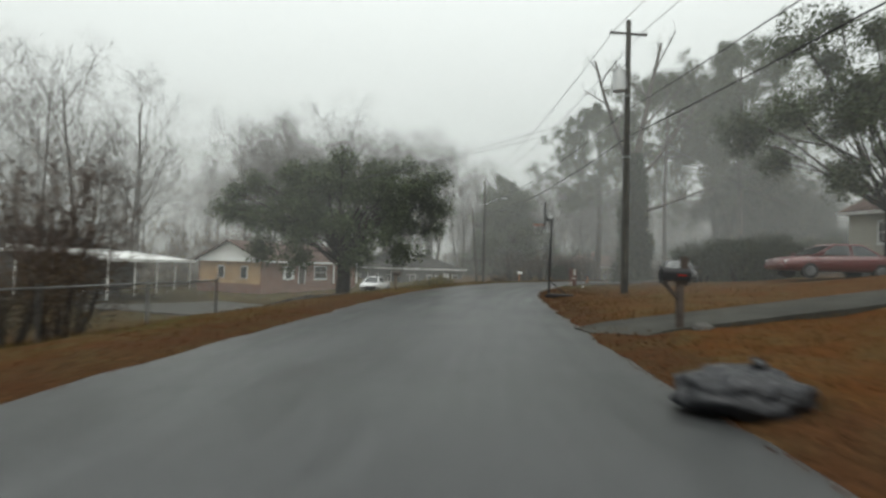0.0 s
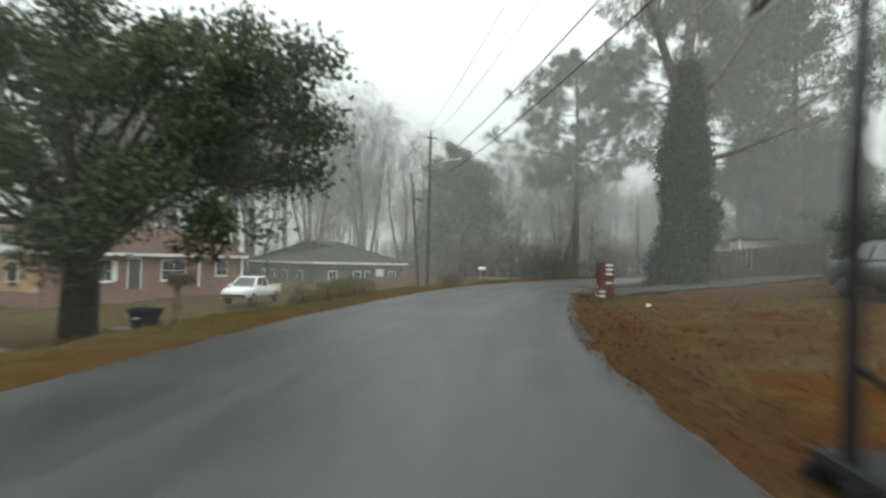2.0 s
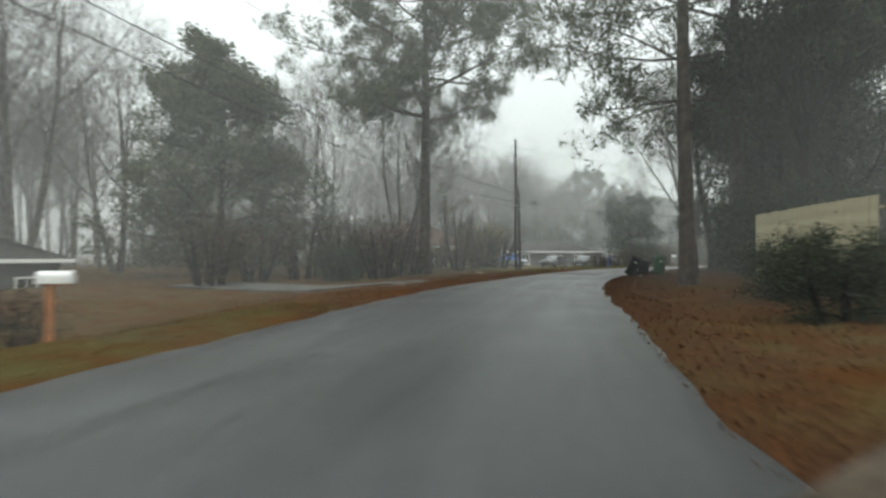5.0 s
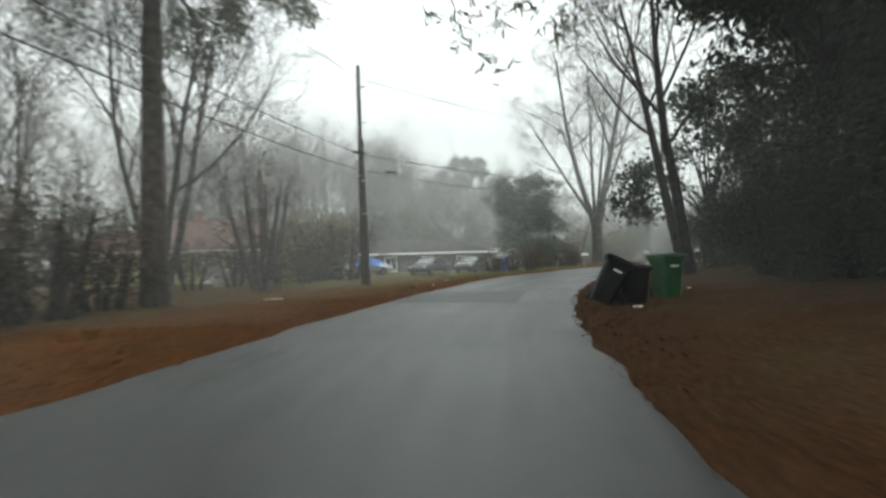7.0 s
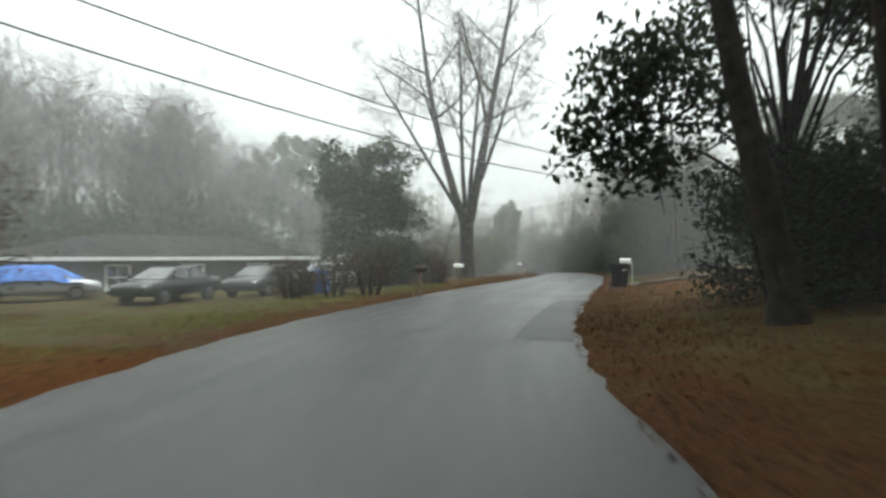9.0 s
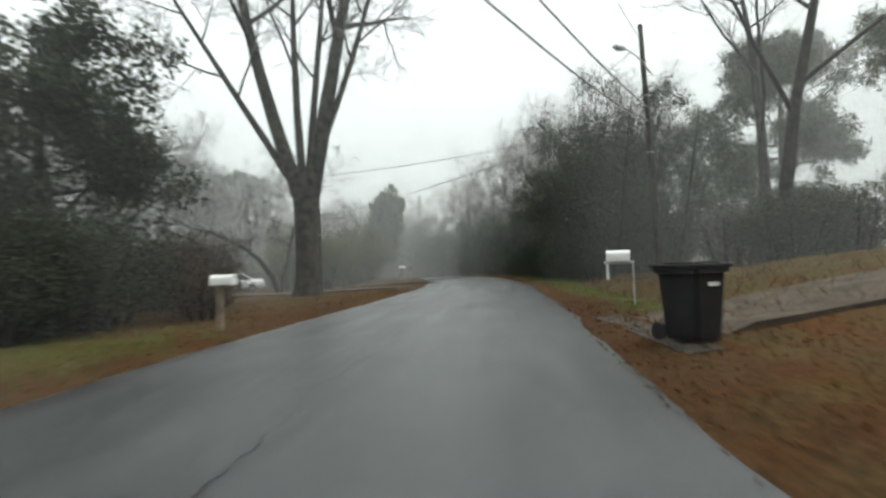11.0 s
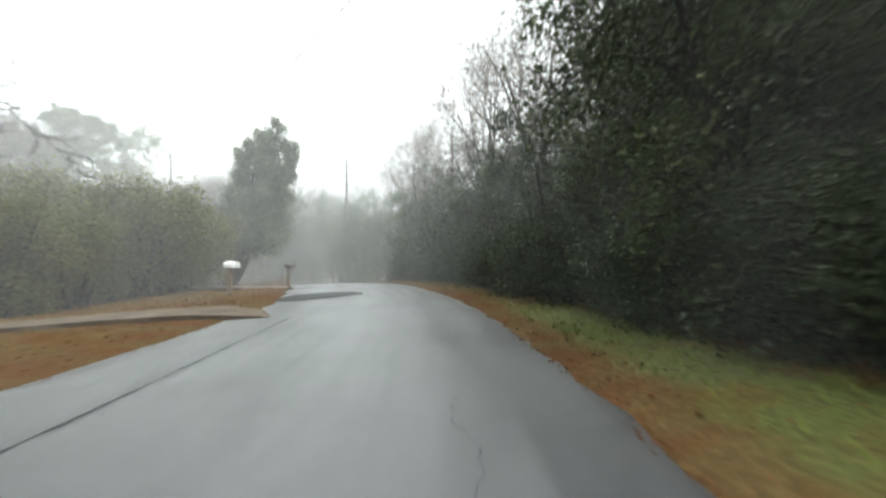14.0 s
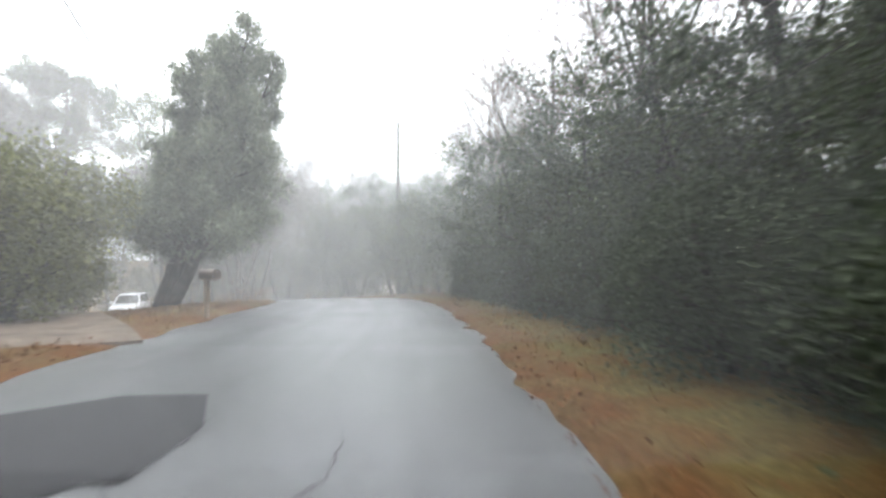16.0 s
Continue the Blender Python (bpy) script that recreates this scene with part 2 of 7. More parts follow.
M = dict(
    ground=ground_mat(),
    road=asphalt_mat("worn_asphalt", (0.027, 0.0285, 0.029), (0.051, 0.0535, 0.0535), 0.35),
    patch=asphalt_mat("fresh_asphalt", (0.009, 0.0095, 0.010), (0.018, 0.0185, 0.019), 0.62, 0.16),
    seal=mat("tar_seal", (0.012, 0.012, 0.013), 0.6, bump=0.2, spec=0.3),
    concrete=mat("old_concrete", (0.078, 0.076, 0.069), 0.85, spec=0.25, var=0.3, scale=1.2, fine=40),
    gutter=mat("stained_gutter_concrete", (0.046, 0.043, 0.037), 0.9, var=0.45, scale=2.5, fine=40, bump=0.5, spec=0.2),
    old_drive=mat("old_dark_drive", (0.040, 0.040, 0.034), 0.9, spec=0.2, var=0.35, scale=1.0, fine=35, bump=0.4),
    patch_worn=asphalt_mat("worn_patch_asphalt", (0.019, 0.0195, 0.020), (0.034, 0.035, 0.035), 0.45, 0.35),
    gravel=mat("sandy_gravel", (0.068, 0.054, 0.040), 0.95, spec=0.15, var=0.35, scale=2.0, fine=60, bump=0.6),
    bark=mat("grey_bark", (0.075, 0.067, 0.058), 0.95, spec=0.15, var=0.4, scale=4.0, fine=22, bump=0.9, bump_d=0.03),
    bark_big=mat("old_oak_bark", (0.030, 0.026, 0.021), 0.95, var=0.5, scale=3.0, fine=16, bump=1.0, bump_d=0.06, spec=0.15),
    bark_dark=mat("dark_wet_bark", (0.024, 0.020, 0.017), 0.9, var=0.45, scale=4.0, fine=20, bump=0.9, bump_d=0.03, spec=0.15),
    bark_pine=mat("pine_bark", (0.045, 0.036, 0.029), 0.95, var=0.45, scale=3.0, fine=14, bump=1.0, bump_d=0.04),
    twig=mat("grey_twigs", (0.085, 0.076, 0.068), 0.9, var=0.25, bump=0),
    twig_brown=mat("brown_twigs", (0.080, 0.058, 0.046), 0.9, var=0.3, bump=0),
    leaf_oak=leaf_mat("oak_leaves", (0.026, 0.038, 0.017), (0.076, 0.100, 0.044)),
    leaf_dark=leaf_mat("dark_evergreen_leaves", (0.025, 0.034, 0.019), (0.048, 0.060, 0.033), 0.65, 0.12, 0.22),
    leaf_ivy=leaf_mat("ivy_leaves", (0.029, 0.039, 0.017), (0.058, 0.072, 0.030), 0.7, 0.12, 0.22),
    leaf_yellow=leaf_mat("yellow_green_leaves", (0.042, 0.047, 0.012), (0.094, 0.100, 0.028)),
    leaf_tan=leaf_mat("tan_olive_leaves", (0.060, 0.050, 0.018), (0.190, 0.160, 0.062), 0.7),
    leaf_brown=leaf_mat("dry_brown_leaves", (0.040, 0.028, 0.018), (0.095, 0.066, 0.040), 0.8),
    needle=leaf_mat("pine_needles", (0.035, 0.048, 0.026), (0.105, 0.125, 0.065), 0.6),
    cedar=leaf_mat("cedar_sprays", (0.050, 0.062, 0.040), (0.135, 0.155, 0.098), 0.7, 0.2, 0.45),
    pole=mat("weathered_pole_wood", (0.036, 0.034, 0.027), 0.9, spec=0.2, var=0.35, scale=2.0, fine=30, bump=0.6),
    wood=mat("weathered_timber", (0.17, 0.13, 0.09), 0.9, var=0.35, scale=3.0, fine=30, bump=0.5),
    wood_dark=mat("dark_stained_timber", (0.055, 0.042, 0.034), 0.8, var=0.35, scale=4, fine=30),
    wood_orange=mat("orange_cedar_post", (0.33, 0.13, 0.045), 0.75, var=0.25, scale=4, fine=30),
    fence_wood=mat("pale_fence_boards", (0.42, 0.37, 0.24), 0.9, var=0.3, scale=2.0, fine=25, bump=0.5),
    fence_dark=mat("mossy_fence_boards", (0.042, 0.037, 0.030), 0.9, spec=0.15, var=0.35, scale=2.0, fine=25, bump=0.5),
    white=mat("white_paint", (0.74, 0.75, 0.73), 0.5, var=0.06, scale=3, fine=30, bump=0.1),
    black=mat("black_plastic", (0.012, 0.012, 0.013), 0.65, spec=0.25, var=0.3, scale=3, bump=0.1),
    black_metal=mat("black_enamel", (0.012, 0.012, 0.013), 0.5, spec=0.3, var=0.3, bump=0.1),
    green_plastic=mat("green_plastic", (0.020, 0.085, 0.030), 0.45, var=0.2, bump=0.1),
    blue_plastic=mat("blue_plastic", (0.030, 0.095, 0.30), 0.45, var=0.2, bump=0.1),
    tarp=mat("blue_tarpaulin", (0.045, 0.16, 0.50), 0.5, var=0.3, scale=3, bump=0.6, bump_d=0.05, fine=5),
    bag=mat("dark_refuse_bag", (0.010, 0.011, 0.014), 0.5, var=0.3, scale=6, bump=0.8, bump_d=0.05, fine=9),
    galv=mat("galvanised_steel", (0.16, 0.165, 0.165), 0.55, 0.5, var=0.15, bump=0.1),
    alu=mat("grey_aluminium", (0.55, 0.56, 0.56), 0.4, 0.6, var=0.1, bump=0.05),
    cable=mat("black_cable", (0.022, 0.022, 0.022), 0.6, bump=0),
    tyre=mat("tyre_rubber", (0.018, 0.018, 0.018), 0.85, bump=0.2),
    paint_white=mat("white_car_paint", (0.72, 0.73, 0.73), 0.25, var=0.03, bump=0, coat=0.6),
    paint_dark=mat("dark_grey_car_paint", (0.014, 0.017, 0.020), 0.3, var=0.1, bump=0, coat=0.6),
    paint_red=mat("dark_red_car_paint", (0.085, 0.014, 0.014), 0.3, var=0.1, bump=0, coat=0.6),
    paint_silver=mat("silver_car_paint", (0.36, 0.38, 0.39), 0.3, 0.5, var=0.05, bump=0, coat=0.6),
    glass=glass_mat("dark_glass", (0.020, 0.024, 0.026), 0.03),
    lens=glass_mat("headlight_lens", (0.55, 0.57, 0.58), 0.1),
    red_lens=glass_mat("tail_light_lens", (0.28, 0.012, 0.010), 0.15),
    brick_red=brick_mat("red_brick", (0.21, 0.085, 0.055), (0.15, 0.062, 0.045), (0.30, 0.27, 0.23)),
    brick_tan=brick_mat("tan_brick", (0.44, 0.27, 0.12), (0.36, 0.21, 0.095), (0.42, 0.36, 0.27)),
    brick_unit=mat("fired_brick", (0.090, 0.033, 0.024), 0.85, var=0.35, scale=8, fine=60, bump=0.5),
    brick_pale=mat("whitewashed_brick", (0.68, 0.66, 0.60), 0.8, var=0.2, scale=8, fine=60, bump=0.5),
    mortar=mat("mortar", (0.13, 0.085, 0.065), 0.95, var=0.2, scale=8, fine=60),
    shingle=mat("brown_shingles", (0.080, 0.052, 0.043), 0.9, spec=0.1, var=0.3, scale=2, fine=16, bump=0.7, bump_d=0.02),
    shingle_grey=mat("grey_shingles", (0.036, 0.035, 0.033), 0.9, spec=0.1, var=0.3, scale=2, fine=16, bump=0.7, bump_d=0.02),
    siding_grey=mat("grey_siding", (0.085, 0.085, 0.085), 0.8, var=0.15, scale=2),
    siding_yellow=mat("pale_yellow_siding", (0.44, 0.44, 0.22), 0.8, var=0.15, scale=2),
    siding_white=mat("cream_siding", (0.42, 0.41, 0.35), 0.8, var=0.12, scale=2),
    interior=mat("dark_room", (0.03, 0.03, 0.03), 0.9, bump=0),
    orange=mat("orange_rim", (0.40, 0.10, 0.04), 0.5, 0.3, bump=0.1),
    net=mat("net_cord", (0.5, 0.5, 0.48), 0.9, bump=0),
    litterw=mat("white_litter", (0.7, 0.7, 0.68), 0.6, bump=0.3),
)


# ---- mesh helpers ----
def link(name, me, material, parent=None, label=""):
    if material:
        me.materials.append(material)
    ob = new(name, me)
    if parent:
        ob.parent = parent
    if label:
        tagged(ob, label)
    return ob


def part(name, bm, material, parent=None, label="", smooth=False):
    me = bpy.data.meshes.new(name)
    bmesh.ops.recalc_face_normals(bm, faces=bm.faces)
    bm.to_mesh(me)
    bm.free()
    if smooth:
        me.shade_smooth()
    return link(name, me, material, parent, label)


def from_arrays(name, v, f, material, parent=None, label="", smooth=False):
    me = bpy.data.meshes.new(name)
    me.from_pydata(v, [], f)
    me.update()
    if smooth:
        me.shade_smooth()
    return link(name, me, material, parent, label)


def thing(name, m, label, category, group="", kind=""):
    e = new(name)
    e.empty_display_size = 0.3
    e.matrix_world = m
    return tagged(e, label, category, group, kind)


def box(bm, sx, sy, sz, m=None, bevel=0.0):
    r = bmesh.ops.create_cube(bm, size=1.0)
    vs = r["verts"]
    bmesh.ops.scale(bm, vec=(sx, sy, sz), verts=vs)
    if bevel:
        es = list({e for v in vs for e in v.link_edges})
        q = bmesh.ops.bevel(bm, geom=es, offset=bevel, segments=2, affect="EDGES", profile=0.6)
        vs = list({v for f in q["faces"] for v in f.verts} | {v for v in vs if v.is_valid})
    if m is not None:
        bmesh.ops.transform(bm, matrix=m, verts=vs)
    return vs


def cyl(bm, r1, r2, h, m=None, seg=16):
    """A capped cone along z from 0 to h."""
    q = bmesh.ops.create_cone(bm, cap_ends=True, segments=seg, radius1=r1, radius2=r2, depth=h)
    bmesh.ops.translate(bm, vec=(0, 0, h / 2), verts=q["verts"])
    if m is not None:
        bmesh.ops.transform(bm, matrix=m, verts=q["verts"])
    return q["verts"]


def boxpart(name, size, m, material, parent, label="", bevel=0.0):
    bm = bmesh.new()
    box(bm, *size, m, bevel)
    return part(name, bm, material, parent, label)


class Tubes:
    """Collects tapered tubes into one mesh."""

    def __init__(self):
        self.v, self.f = [], []

    def add(self, pts, radii, sides=5):
        base = len(self.v)
        n = len(pts)
        for i in range(n):
            d = (pts[min(i + 1, n - 1)] - pts[max(i - 1, 0)]).normalized()
            a = d.orthogonal().normalized() if i == 0 else (a - d * a.dot(d)).normalized()
            b = d.cross(a)
            for k in range(sides):
                w = 2 * math.pi * k / sides
                self.v.append(pts[i] + (a * math.cos(w) + b * math.sin(w)) * radii[i])
        for i in range(n - 1):
            for k in range(sides):
                p, q = base + i * sides + k, base + i * sides + (k + 1) % sides
                self.f.append((p, q, q + sides, p + sides))
        self.f.append(tuple(base + (n - 1) * sides + k for k in range(sides)))

    def make(self, name, material, parent=None, label="", smooth=True):
        return from_arrays(name, self.v, self.f, material, parent, label, smooth)


# ---- the road's line: the drive itself, carried on behind and ahead ----
def dense_line():
    ts = np.array([r[0] for r in PATH])
    xy = np.array([r[1][:2] for r in PATH])
    tt = np.linspace(0, 16, 321)
    slope = np.gradient(xy, ts, axis=0)
    # light smoothing of the tangents, then cubic pieces
    out = []
    for t in tt:
        i = min(max(int(np.searchsorted(ts, t)) - 1, 0), len(ts) - 2)
        h = ts[i + 1] - ts[i]
        s = (t - ts[i]) / h
        out.append((2 * s**3 - 3 * s**2 + 1) * xy[i] + (s**3 - 2 * s**2 + s) * h * slope[i] + (-2 * s**3 + 3 * s**2) * xy[i + 1] + (s**3 - s**2) * h * slope[i + 1])
    out = np.array(out)
    for _ in range(12):
        out[1:-1] = 0.25 * out[:-2] + 0.5 * out[1:-1] + 0.25 * out[2:]
    back = [(out[0] + (out[0] - out[4]) / np.linalg.norm(out[0] - out[4]) * k, -k / 10.0) for k in range(60, 0, -1)]
    p, head, ahead = out[-1].copy(), -59.0, []
    for k in range(1, 111):
        head += 0.35 if k < 17 else 1.2 if k < 60 else 0.1
        p = p + np.array((-math.sin(radians(head)), math.cos(radians(head))))
        ahead.append((p.copy(), 16 + k / 8.0))
    line = np.array([b[0] for b in back] + list(out) + [a[0] for a in ahead])
    par = np.array([b[1] for b in back] + list(tt) + [a[1] for a in ahead])
    tan = np.gradient(line, axis=0)
    tan /= np.linalg.norm(tan, axis=1)[:, None]
    return line, par, tan


LINE, PAR, TAN = dense_line()
# seconds along the drive: left edge, right edge, rise of the right bank and fall of the left yard
EDGE_T = (-6, 0, 1, 2, 3, 4, 5.2, 6.2, 7.0, 7.7, 8.5, 9.2, 10.2, 11.1, 12.5, 13.5, 14.5, 16, 18, 30)
EDGE_L = (-4.1, -4.1, -4.25, -4.6, -4.85, -4.95, -5.15, -5.2, -4.9, -4.2, -4.15, -4.4, -5.1, -5.2, -5.2, -4.85, -4.65, -4.5, -5.2, -5.2)
EDGE_R = (2.5, 2.5, 2.35, 2.05, 1.6, 1.55, 1.5, 1.55, 1.45, 1.5, 1.4, 1.4, 1.4, 1.6, 1.75, 1.6, 1.5, 1.2, 0.9, 0.7)
RISE_T = (-6, 0, 1, 2, 3, 4, 5, 6.5, 8, 9, 10, 11, 12, 12.8, 13.4, 14, 16, 30)
RISE_R = (1.2, 1.2, 1.15, 1.1, 0.9, 0.6, 0.9, 0.9, 0.75, 0.5, 0.4, 0.8, 1.15, 1.35, 1.1, 0.5, 0.1, 0.0)
FALL_T = (-6, 0, 2, 3, 4, 5, 6, 7, 8, 9, 11, 13, 16, 30)
FALL_L = (-0.9, -0.9, -1.4, -1.9, -2.1, -1.9, -1.3, -0.6, -0.3, -0.25, -0.25, -0.1, -0.4, -0.6)


def road_coords(x, y):
    """Seconds along the drive and the offset to the right of its line, for arrays of places."""
    x, y = np.asarray(x, float).ravel(), np.asarray(y, float).ravel()
    t, o = np.empty(len(x)), np.empty(len(x))
    for a in range(0, len(x), 4000):
        dx, dy = x[a:a + 4000, None] - LINE[None, :, 0], y[a:a + 4000, None] - LINE[None, :, 1]
        i = (dx * dx + dy * dy).argmin(1)
        r = np.arange(len(i))
        side = dx[r, i] * TAN[i, 1] - dy[r, i] * TAN[i, 0]
        o[a:a + 4000] = np.sign(side) * np.hypot(dx[r, i], dy[r, i])
        t[a:a + 4000] = PAR[i]
    return t, o


def crest(t):
    """The road tips over a gentle crest past the end of the drive."""
    s = np.clip((np.asarray(t) - 16.35) * 8, 0, None)
    return -0.0013 * np.minimum(s, 45) ** 2 - 0.117 * np.maximum(s - 45, 0)


def heights(x, y, road_bed=True):
    t, o = road_coords(x, y)
    er, el = o - np.interp(t, EDGE_T, EDGE_R), np.interp(t, EDGE_T, EDGE_L) - o
    sr = np.interp(er, (0.3, 10, 20, 40, 90), (0, 1, 1.9, 2.0, 0.6))
    sl = np.clip((el - 0.8) / 8, 0, 1)
    z = np.where(er > 0, np.interp(t, RISE_T, RISE_R) * sr, 0) + np.where(el > 0, np.interp(t, FALL_T, FALL_L) * (sl * sl * (3 - 2 * sl)), 0)
    z = z + crest(t)
    e = np.maximum(er, el)
    # shallow ditch behind the green strip
    z = z - np.where(er > 0, 0.28 * np.exp(-((er - 2.3) / 0.8) ** 2) * np.interp(t, (12.0, 12.5, 14.0, 14.5), (0, 1, 1, 0)), 0)
    if road_bed:
        z = z + np.interp(e, (-0.45, 0.25), (-0.10, 0.035))
    return z, e, t, o


def ground_z(x, y):
    return float(heights([x], [y])[0][0])


def at_road(t, o):
    """The place o metres to the right of the drive's line at t seconds."""
    x, y = np.interp(t, PAR, LINE[:, 0]), np.interp(t, PAR, LINE[:, 1])
    tx, ty = np.interp(t, PAR, TAN[:, 0]), np.interp(t, PAR, TAN[:, 1])
    return x + o * ty, y - o * tx


def heading(t):
    return math.degrees(math.atan2(-np.interp(t, PAR, TAN[:, 0]), np.interp(t, PAR, TAN[:, 1])))


# ---- ground: one sheet, fine near the road, reaching the horizon ----
def build_ground():
    far = [8, 20, 45, 100, 250, 700, 2000]
    gx = np.concatenate([[-44 - d for d in far[::-1]], np.arange(-44, 132.01, 0.5), [132 + d for d in far]])
    gy = np.concatenate([[-14 - d for d in far[::-1]], np.arange(-14, 146.01, 0.5), [146 + d for d in far]])
    X, Y = np.meshgrid(gx, gy)
    z, e, t, o = heights(X, Y)
    x, y = X.ravel(), Y.ravel()
    bump = 0.05 * np.sin(x * 0.9 + 1.3 * np.sin(y * 0.7)) * np.sin(y * 1.1) + 0.03 * np.sin(x * 2.3 + y * 1.7)
    z = z + bump * np.clip(e / 2.0, 0, 1)
    # ragged lip where leaves lie on the asphalt
    near = np.where(np.abs(e) < 1.6)[0]
    rag = np.zeros(len(x))
    for i in near:
        rag[i] = noise.noise(Vector((x[i] * 0.9, y[i] * 0.9, 0))) * 0.035 + noise.noise(Vector((x[i] * 2.7, y[i] * 2.7, 5))) * 0.02
    z = z + rag * np.exp(-(e / 0.7) ** 2)
    nx, ny = len(gx), len(gy)
    idx = np.arange(nx * ny).reshape(ny, nx)
    f = np.stack([idx[:-1, :-1], idx[:-1, 1:], idx[1:, 1:], idx[1:, :-1]], -1).reshape(-1, 4)
    ob = from_arrays("ground", np.stack([x, y, z], 1).tolist(), f.tolist(), M["ground"], smooth=True)
    tagged(ob, "winter verge of dry grass, fallen leaves and moss", "ground", kind="structure")
    green = np.zeros(len(x))
    right, left = o > 0, o < 0
    green += np.where(right & (t > 12.4) & (t < 14.2) & (e > 0.8) & (e < 1.9), 0.6, 0) + np.where(right & (t >= 14.2) & (e > 0.6) & (e < 2.4), np.where(t < 15.6, 0.55, 0.38), 0) + np.where(right & (t > 13.9) & (t < 15.6) & (e > 0.45) & (e < 2.0), 0.3, 0)
    green += np.where(right & (t > 3.5) & (t < 4.0) & (e < 2), 0.5, 0)
    green += np.where(right & (t > 12.2) & (t < 14.6) & (e >= 1.9), 0.32, 0)
    green += np.where(left & (t > 9.5) & (t < 12.2) & (e > 0.3), 0.5, 0)
    green += np.where(left & (t < 2.2) & (e > 2.5), 0.35, 0) + np.where(left & (t >= 2.2) & (t < 6.4) & (e > 0.2), 0.36, 0)
    green += np.where(right & (t > 8.8) & (t < 10.5) & (e > 0.8), 0.2, 0)
    lit = np.where((e > -0.5) & (e < np.where(right & (t > 13.2), 0.45, 1.0)), np.where(left & (t > 2.2) & (t < 6), 0.0, np.where(t > 13, 0.3, 0.6)), 0.0)
    lit += np.where(right & (t > 6.0) & (t < 9.6) & (e < 9), 0.65, 0)
    lit += np.where(left & (t > 6.4) & (t < 9.6) & (e < 6.5), 0.7, 0)
    lit += np.where(right & (t > 3.8) & (t < 5.4), 0.5, 0)
    lit += np.where(right & (t > 12.2) & (t < 13.4) & (e < 0.8), 0.4, 0)
    rusty = np.where(left & (t > 6.2) & (t < 9.8) & (e > -0.4) & (e < 6), 0.62, 0) + np.where(right & (t < 2.6) & (e > 1), 0.42, 0) + np.where(right & (t > 7.6) & (t < 9.2) & (e > 2), 0.1, 0) + np.where(right & (t > 11.0) & (t < 14.4) & (e > 2.2), np.where(t < 12.6, 0.42, 0.08), 0)
    for name, val in (("grass", green), ("litter", lit), ("rusty", rusty)):
        a = ob.data.attributes.new(name, "FLOAT", "POINT")
        a.data.foreach_set("value", np.clip(val, 0, 1).astype(np.float32))
    return ob


build_ground()


def ribbon(name, ts, left, right, z, material, label="", parent=None, across=8, crown=0.05, kind=""):
    v, f, lane, run, last = [], [], [], 0.0, None
    for i, t in enumerate(ts):
        mid = np.array(at_road(t, 0.0))
        run, last = run + (0.0 if last is None else float(np.linalg.norm(mid - last))), mid
        for k in range(across + 1):
            u = k / across
            lo, ro = left(t), right(t)
            x, y = at_road(t, lo + (ro - lo) * u)
            lane.append((lo + (ro - lo) * u, run, 0.0))
            v.append((x, y, z + float(crest(t)) + crown * (1 - (2 * u - 1) ** 2)))
    for i in range(len(ts) - 1):
        for k in range(across):
            p = i * (across + 1) + k
            f.append((p, p + 1, p + across + 2, p + across + 1))
    ob = from_arrays(name, v, f, material, parent, label, smooth=True)
    a = ob.data.attributes.new("lane", "FLOAT_VECTOR", "POINT")
    a.data.foreach_set("vector", np.array(lane, np.float32).ravel())
    return ob


road_ts = np.concatenate([np.arange(-6, 0, 0.1), np.arange(0, 16, 0.08), np.arange(16, 29.5, 0.12)])
road = ribbon("road", road_ts, lambda t: np.interp(t, EDGE_T, EDGE_L) - 0.25, lambda t: np.interp(t, EDGE_T, EDGE_R) + 0.25, -0.04, M["road"])
tagged(road, "wet grey residential asphalt road with tar-sealed cracks", "road", kind="structure")


# worn concrete gutter along the right edge, past the brick pillar
gutter = ribbon("gutter", np.arange(2.9, 5.01, 0.06), lambda t: np.interp(t, EDGE_T, EDGE_R) - 0.12, lambda t: np.interp(t, EDGE_T, EDGE_R) + 0.12 + 0.05 * math.sin(t * 23), -0.012, M["gutter"], across=3, crown=0.012)
tagged(gutter, "worn pale concrete gutter at the road's edge", "gutter", kind="structure")


def road_z(t, o):
    lo, ro = np.interp(t, EDGE_T, EDGE_L) - 0.25, np.interp(t, EDGE_T, EDGE_R) + 0.25
    u = (o - lo) / (ro - lo)
    return -0.04 + float(crest(t)) + 0.05 * (1 - (2 * u - 1) ** 2)


# ---- tar seals and patches on the road ----
def seal(t0, o0, t1, o1, width, seed, wob=0.12):
    r = random.Random(seed)
    n = max(24, int(abs(t1 - t0) * 60))
    v, f, off = [], [], 0.0
    for i in range(n + 1):
        t = t0 + (t1 - t0) * i / n
        off += r.uniform(-wob, wob) * 0.62
        off *= 0.9
        o = o0 + (o1 - o0) * i / n + off
        w = width * r.uniform(0.05, 0.5) * (0.2 + 0.6 * abs(math.sin(i * 0.13 + seed)))
        for s in (-w / 2, w / 2):
            x, y = at_road(t, o + s)
            v.append((x, y, road_z(t, o) + 0.006))
    for i in range(n):
        f.append((2 * i, 2 * i + 1, 2 * i + 3, 2 * i + 2))
    return from_arrays("crack_seal", v, f, M["seal"], road, "black tar crack seal")


